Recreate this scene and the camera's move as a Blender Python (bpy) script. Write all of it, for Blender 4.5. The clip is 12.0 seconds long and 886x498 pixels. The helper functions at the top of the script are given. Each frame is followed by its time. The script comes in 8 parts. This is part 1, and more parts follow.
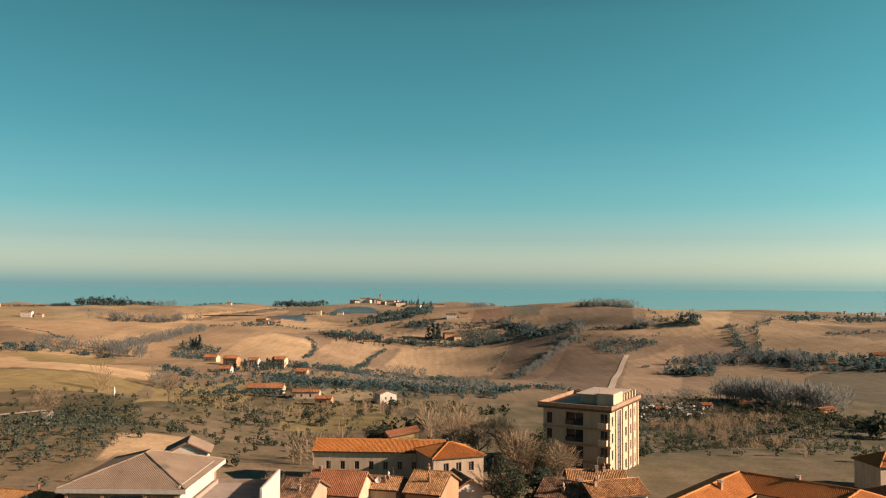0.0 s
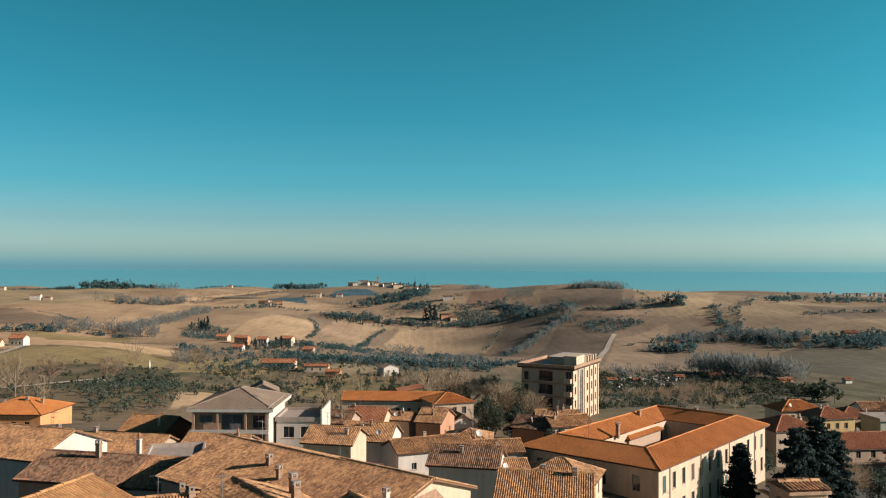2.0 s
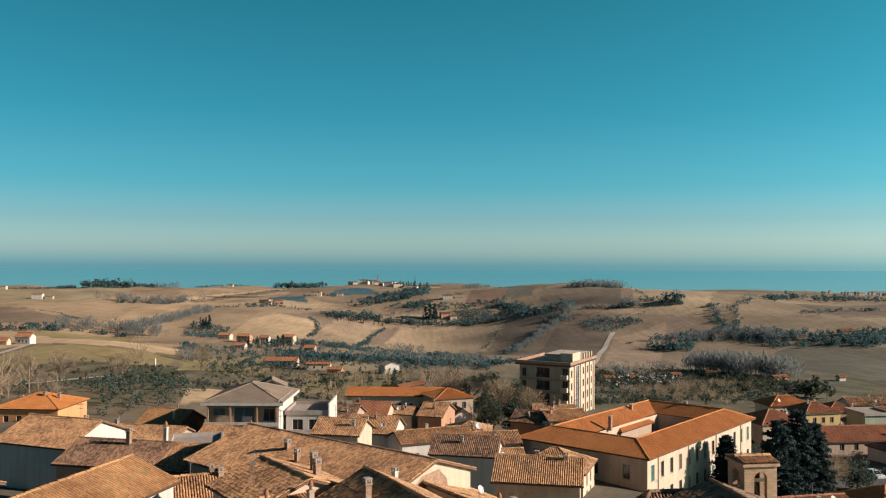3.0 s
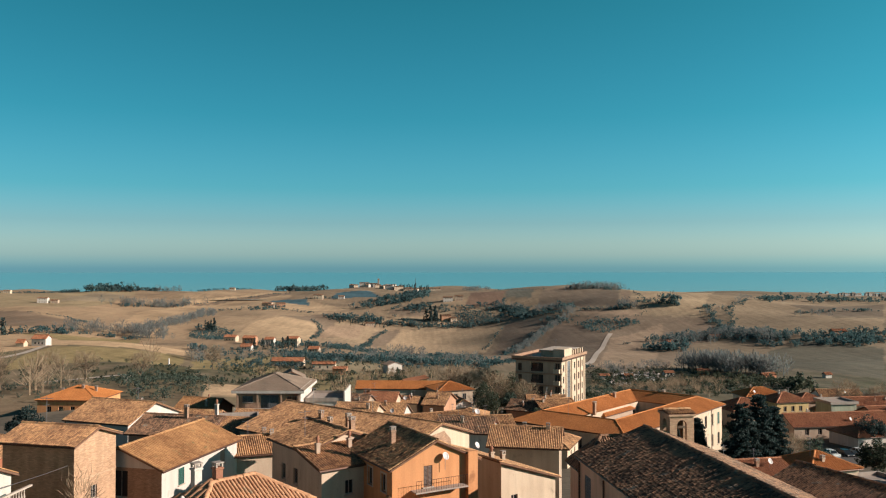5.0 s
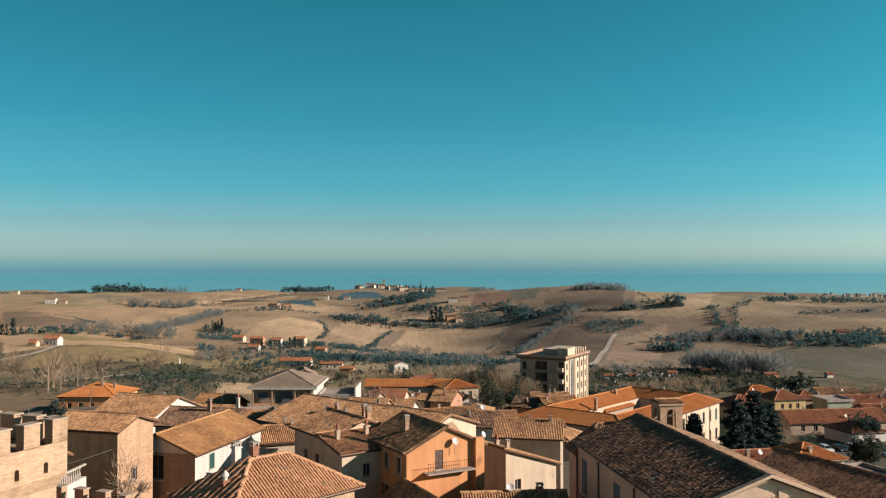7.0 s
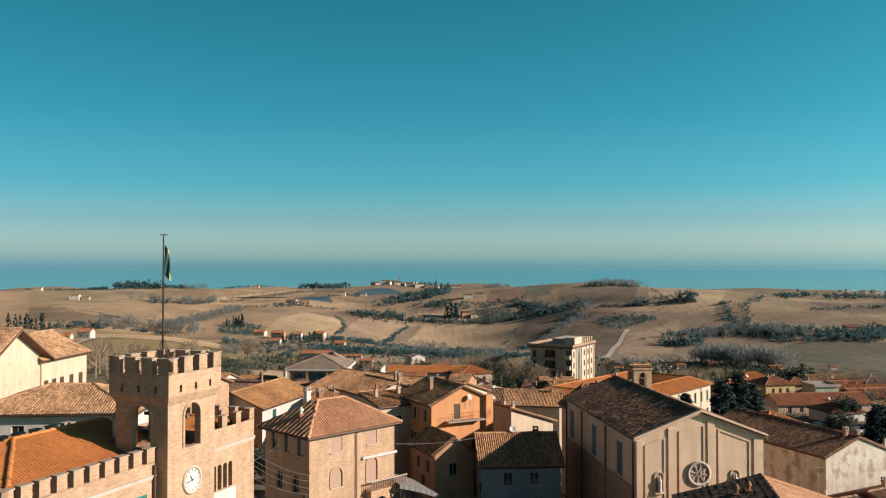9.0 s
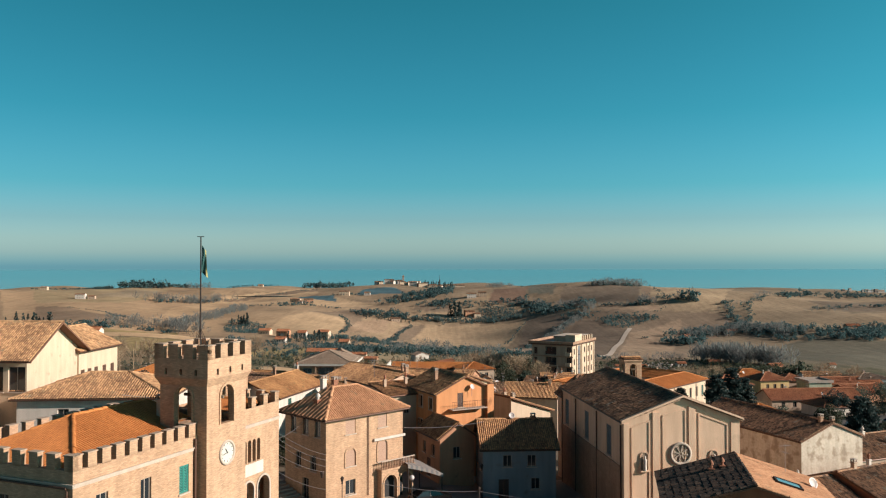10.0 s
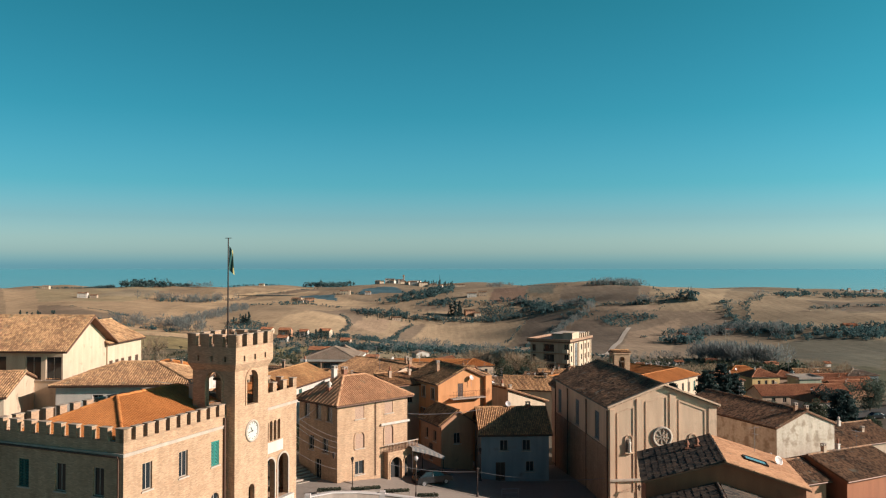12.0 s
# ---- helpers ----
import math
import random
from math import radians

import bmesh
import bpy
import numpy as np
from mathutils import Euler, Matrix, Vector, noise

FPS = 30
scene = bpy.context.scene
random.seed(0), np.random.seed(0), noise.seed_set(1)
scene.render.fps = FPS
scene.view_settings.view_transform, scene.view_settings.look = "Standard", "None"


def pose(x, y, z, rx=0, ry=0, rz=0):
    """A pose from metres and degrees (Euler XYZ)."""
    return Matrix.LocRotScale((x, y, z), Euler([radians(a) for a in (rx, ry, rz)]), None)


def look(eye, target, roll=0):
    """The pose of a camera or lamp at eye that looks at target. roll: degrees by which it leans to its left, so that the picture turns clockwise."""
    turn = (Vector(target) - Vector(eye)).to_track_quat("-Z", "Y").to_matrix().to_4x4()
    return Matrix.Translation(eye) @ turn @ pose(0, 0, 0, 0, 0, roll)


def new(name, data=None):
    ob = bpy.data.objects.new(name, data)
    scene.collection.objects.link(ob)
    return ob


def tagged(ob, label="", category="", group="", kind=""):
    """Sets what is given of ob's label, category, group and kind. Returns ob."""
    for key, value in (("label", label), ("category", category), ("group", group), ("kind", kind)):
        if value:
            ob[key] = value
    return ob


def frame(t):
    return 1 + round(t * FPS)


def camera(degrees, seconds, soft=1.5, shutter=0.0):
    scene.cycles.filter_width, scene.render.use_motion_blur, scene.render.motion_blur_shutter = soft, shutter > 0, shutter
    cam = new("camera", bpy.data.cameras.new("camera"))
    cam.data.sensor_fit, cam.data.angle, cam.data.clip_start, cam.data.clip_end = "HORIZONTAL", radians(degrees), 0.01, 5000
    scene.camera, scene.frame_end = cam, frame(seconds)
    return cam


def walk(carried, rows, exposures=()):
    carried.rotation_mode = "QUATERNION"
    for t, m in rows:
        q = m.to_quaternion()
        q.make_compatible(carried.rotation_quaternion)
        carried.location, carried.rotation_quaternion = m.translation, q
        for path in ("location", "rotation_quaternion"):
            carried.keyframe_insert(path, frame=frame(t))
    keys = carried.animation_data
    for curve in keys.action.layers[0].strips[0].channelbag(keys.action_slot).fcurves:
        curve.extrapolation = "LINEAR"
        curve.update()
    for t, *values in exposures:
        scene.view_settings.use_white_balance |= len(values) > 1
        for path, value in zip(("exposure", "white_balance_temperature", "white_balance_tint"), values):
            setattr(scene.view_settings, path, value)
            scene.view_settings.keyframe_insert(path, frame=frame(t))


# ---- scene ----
# One camera that backs away over the roofs of a small hill town, facing the hills and the sea.
cam = camera(56.8, 12.0, soft=1.15)
walk(cam, [
    (0.0, pose(4.62, 107.4, 25.35, 92.50, -0.40, -1.36)),
    (0.5, pose(4.0, 89.5, 25.65, 91.85, -0.30, -1.49)),
    (1.0, pose(3.43, 77.4, 25.90, 91.55, -0.25, -1.60)),
    (1.5, pose(3.09, 69.8, 26.08, 91.37, -0.24, -1.63)),
    (2.0, pose(2.88, 64.2, 26.27, 91.26, -0.22, -1.64)),
    (2.5, pose(2.67, 60.05, 26.45, 91.19, -0.22, -1.64)),
    (3.0, pose(2.44, 57.1, 26.62, 91.18, -0.20, -1.66)),
    (5.0, pose(1.52, 39.10, 26.71, 91.37, 0.03, -1.66)),
    (5.5, pose(1.40, 37.33, 26.75, 91.38, 0.03, -1.59)),
    (6.0, pose(1.24, 35.92, 26.76, 91.42, 0.03, -1.51)),
    (6.5, pose(1.07, 34.54, 26.78, 91.43, 0.03, -1.43)),
    (7.0, pose(0.93, 32.75, 26.79, 91.43, 0.04, -1.31)),
    (7.5, pose(0.74, 30.25, 26.75, 91.40, 0.04, -1.10)),
    (9.5, pose(0.19, 9.39, 26.08, 91.19, 0.06, -0.08)),
    (10.0, pose(0.14, 6.98, 26.08, 91.18, 0.06, -0.02)),
    (10.5, pose(0.09, 4.94, 26.06, 91.16, 0.05, 0.0)),
    (11.0, pose(0.06, 3.31, 26.02, 91.14, 0.04, 0.0)),
    (11.5, pose(0.03, 1.67, 26.0, 91.15, 0.03, 0.0)),
    (12.0, pose(0.0, 0.0, 26.0, 91.15, 0.0, 0.0)),
], exposures=((0.0, 0.92, 8200, 22), (0.5, 0.82, 7400, 16), (1.0, 0.76, 6850, 12), (1.6, 0.73, 6450, 10), (2.4, 0.72, 6300, 10), (12.0, 0.72, 6300, 10)))

# ---- daylight: low winter sun over the camera's right shoulder, clear sky ----
SUN_ELEVATION, SUN_AZIMUTH = 21.5, -13.0   # degrees; azimuth from +x towards +y
sun_way = Vector((math.cos(radians(SUN_ELEVATION)) * math.cos(radians(SUN_AZIMUTH)),
                  math.cos(radians(SUN_ELEVATION)) * math.sin(radians(SUN_AZIMUTH)), math.sin(radians(SUN_ELEVATION))))
sun = new("sun", bpy.data.lights.new("sun", "SUN"))
sun.data.energy, sun.data.angle, sun.data.color = 5.0, radians(0.6), (1.0, 0.86, 0.73)
sun.matrix_world = look(sun_way * 50, (0, 0, 0))
world = bpy.data.worlds.new("sky")
scene.world = world
world.use_nodes = True
wn, wl = world.node_tree.nodes, world.node_tree.links
sky = wn.new("ShaderNodeTexSky")
sky.sky_type, sky.sun_disc = "NISHITA", False
sky.sun_elevation, sky.sun_rotation = radians(SUN_ELEVATION), radians(90 - SUN_AZIMUTH)
sky.dust_density, sky.ozone_density, sky.air_density = 1.2, 2.0, 1.0
# the sky's own colour, drawn towards teal above the hazy horizon
where, part_z, grade, tinted = wn.new("ShaderNodeTexCoord"), wn.new("ShaderNodeSeparateXYZ"), wn.new("ShaderNodeValToRGB"), wn.new("ShaderNodeMix")
wl.new(where.outputs["Generated"], part_z.inputs[0])
wl.new(part_z.outputs[2], grade.inputs[0])
stops = ((0.0, (0.27, 0.60, 0.86)), (0.007, (0.315, 0.585, 0.79)), (0.017, (0.365, 0.54, 0.68)), (0.030, (0.345, 0.485, 0.585)), (0.055, (0.24, 0.385, 0.46)), (0.096, (0.125, 0.355, 0.395)), (0.18, (0.073, 0.325, 0.325)), (0.31, (0.056, 0.305, 0.270)), (0.42, (0.042, 0.115, 0.135)), (0.6, (0.032, 0.062, 0.082)))
while len(grade.color_ramp.elements) < len(stops):
    grade.color_ramp.elements.new(0.5)
for e, (at, c) in zip(grade.color_ramp.elements, stops):
    e.position, e.color = at, (*c, 1)
tinted.data_type, tinted.blend_type = "RGBA", "MULTIPLY"
tinted.inputs[0].default_value = 1.0
wl.new(sky.outputs[0], tinted.inputs[6])
wl.new(grade.outputs[0], tinted.inputs[7])
# the sky is a little deeper away from the sun
spread, even = wn.new("ShaderNodeMapRange"), wn.new("ShaderNodeVectorMath")
spread.inputs["From Min"].default_value, spread.inputs["From Max"].default_value = -1.0, 1.0
spread.inputs["To Min"].default_value, spread.inputs["To Max"].default_value = 0.66, 1.24
wl.new(part_z.outputs[0], spread.inputs["Value"])
even.operation = "SCALE"
wl.new(tinted.outputs[2], even.inputs[0])
wl.new(spread.outputs[0], even.inputs["Scale"])
wl.new(even.outputs[0], wn["Background"].inputs[0])
wn["Background"].inputs[1].default_value = 0.197

# ---- materials ----
def material(name, low, high, rough=0.85, fine=9.0, coarse=0.35, bump=0.25, island=0.0, each=0.0, metal=0.0, spots=None, streaks=0.0, leaf=0.0):
    """Two colours mixed by noise of a fine and a coarse size, with grain in the relief; island and each vary the value piece by piece."""
    m = bpy.data.materials.new(name)
    m.use_nodes = True
    n, l = m.node_tree.nodes, m.node_tree.links
    b = n["Principled BSDF"]
    b.inputs["Roughness"].default_value, b.inputs["Metallic"].default_value = rough, metal
    where = n.new("ShaderNodeTexCoord")
    big, small = n.new("ShaderNodeTexNoise"), n.new("ShaderNodeTexNoise")
    for node, scale in ((big, coarse), (small, fine)):
        node.inputs["Scale"].default_value, node.inputs["Detail"].default_value = scale, 5.0
        l.new(where.outputs["Object"], node.inputs["Vector"])
    add = n.new("ShaderNodeMath")
    add.operation = "MULTIPLY_ADD"
    l.new(big.outputs["Fac"], add.inputs[0])
    add.inputs[1].default_value = 1.3
    l.new(small.outputs["Fac"], add.inputs[2])
    last = add.outputs[0]
    if island or each:
        source = n.new("ShaderNodeNewGeometry").outputs["Random Per Island"] if island else n.new("ShaderNodeObjectInfo").outputs["Random"]
        vary = n.new("ShaderNodeMath")
        vary.operation = "MULTIPLY_ADD"
        l.new(source, vary.inputs[0])
        vary.inputs[1].default_value = (island or each) * 1.2
        l.new(last, vary.inputs[2])
        shift = n.new("ShaderNodeMath")
        shift.operation = "SUBTRACT"
        l.new(vary.outputs[0], shift.inputs[0])
        shift.inputs[1].default_value = (island or each) * 0.6
        last = shift.outputs[0]
    ramp = n.new("ShaderNodeValToRGB")
    spread = n.new("ShaderNodeMapRange")
    spread.inputs["From Min"].default_value, spread.inputs["From Max"].default_value = 0.75, 1.55
    l.new(last, spread.inputs["Value"])
    l.new(spread.outputs[0], ramp.inputs[0])
    ramp.color_ramp.elements[0].color, ramp.color_ramp.elements[1].color = (*low, 1), (*high, 1)
    colour = ramp.outputs[0]
    if spots:
        dots = n.new("ShaderNodeTexNoise")
        dots.inputs["Scale"].default_value, dots.inputs["Detail"].default_value = spots[1], 8.0
        l.new(where.outputs["Object"], dots.inputs["Vector"])
        cut = n.new("ShaderNodeMapRange")
        cut.inputs["From Min"].default_value, cut.inputs["From Max"].default_value = spots[2], spots[2] + 0.12
        l.new(dots.outputs["Fac"], cut.inputs["Value"])
        over = n.new("ShaderNodeMix")
        over.data_type = "RGBA"
        l.new(cut.outputs[0], over.inputs[0])
        l.new(colour, over.inputs[6])
        over.inputs[7].default_value = (*spots[0], 1)
        colour = over.outputs[2]
    if streaks:
        long = n.new("ShaderNodeMapping")
        long.inputs["Scale"].default_value = (1.5, 1.5, 0.16)
        l.new(where.outputs["Object"], long.inputs["Vector"])
        runs = n.new("ShaderNodeTexNoise")
        runs.inputs["Scale"].default_value, runs.inputs["Detail"].default_value = 1.0, 7.0
        l.new(long.outputs[0], runs.inputs["Vector"])
        fade = n.new("ShaderNodeMapRange")
        fade.inputs["From Min"].default_value, fade.inputs["From Max"].default_value = 0.34, 0.66
        fade.inputs["To Min"].default_value, fade.inputs["To Max"].default_value = 1.0 - streaks, 1.05
        l.new(runs.outputs["Fac"], fade.inputs["Value"])
        worn = n.new("ShaderNodeVectorMath")
        worn.operation = "SCALE"
        l.new(colour, worn.inputs[0])
        l.new(fade.outputs[0], worn.inputs["Scale"])
        colour = worn.outputs[0]
    l.new(colour, b.inputs["Base Color"])
    if bump:
        relief = n.new("ShaderNodeBump")
        relief.inputs["Strength"].default_value, relief.inputs["Distance"].default_value = bump, 0.05
        l.new(small.outputs["Fac"], relief.inputs["Height"])
        l.new(relief.outputs[0], b.inputs["Normal"])
    if leaf:
        thin, both = n.new("ShaderNodeBsdfTranslucent"), n.new("ShaderNodeMixShader")
        l.new(colour, thin.inputs["Color"])
        both.inputs[0].default_value = leaf
        l.new(b.outputs[0], both.inputs[1])
        l.new(thin.outputs[0], both.inputs[2])
        l.new(both.outputs[0], n["Material Output"].inputs["Surface"])
    return m


def brickwork(name, one, two, joint, width=0.26, height=0.075):
    """Coursed brick at its real size, with darker and lighter stretches."""
    m = material(name, one, two, rough=0.92, fine=1.2, coarse=0.12, bump=0.0, streaks=0.15)
    n, l = m.node_tree.nodes, m.node_tree.links
    b = n["Principled BSDF"]
    source = b.inputs["Base Color"].links[0].from_socket
    geo = n.new("ShaderNodeNewGeometry")
    split, turn, join = n.new("ShaderNodeSeparateXYZ"), n.new("ShaderNodeMath"), n.new("ShaderNodeCombineXYZ")
    where = n.new("ShaderNodeTexCoord")
    l.new(where.outputs["Object"], split.inputs[0])
    turn.operation = "ADD"
    l.new(split.outputs[0], turn.inputs[0])
    l.new(split.outputs[1], turn.inputs[1])
    l.new(turn.outputs[0], join.inputs[0])
    l.new(split.outputs[2], join.inputs[1])
    bricks = n.new("ShaderNodeTexBrick")
    bricks.inputs["Scale"].default_value = 1.0
    bricks.inputs["Brick Width"].default_value, bricks.inputs["Row Height"].default_value = width, height
    bricks.inputs["Mortar Size"].default_value = height * 0.14
    bricks.inputs["Color1"].default_value, bricks.inputs["Color2"].default_value = (0.72, 0.72, 0.72, 1), (1.12, 1.1, 1.08, 1)
    bricks.inputs["Mortar"].default_value = (*joint, 1)
    l.new(join.outputs[0], bricks.inputs["Vector"])
    mul = n.new("ShaderNodeMix")
    mul.data_type, mul.blend_type = "RGBA", "MULTIPLY"
    mul.inputs[0].default_value = 1.0
    l.new(source, mul.inputs[6])
    l.new(bricks.outputs["Color"], mul.inputs[7])
    l.new(mul.outputs[2], b.inputs["Base Color"])
    relief = n.new("ShaderNodeBump")
    relief.inputs["Strength"].default_value, relief.inputs["Distance"].default_value = 0.5, 0.012
    relief.invert = True
    l.new(bricks.outputs["Fac"], relief.inputs["Height"])
    l.new(relief.outputs[0], b.inputs["Normal"])
    return m


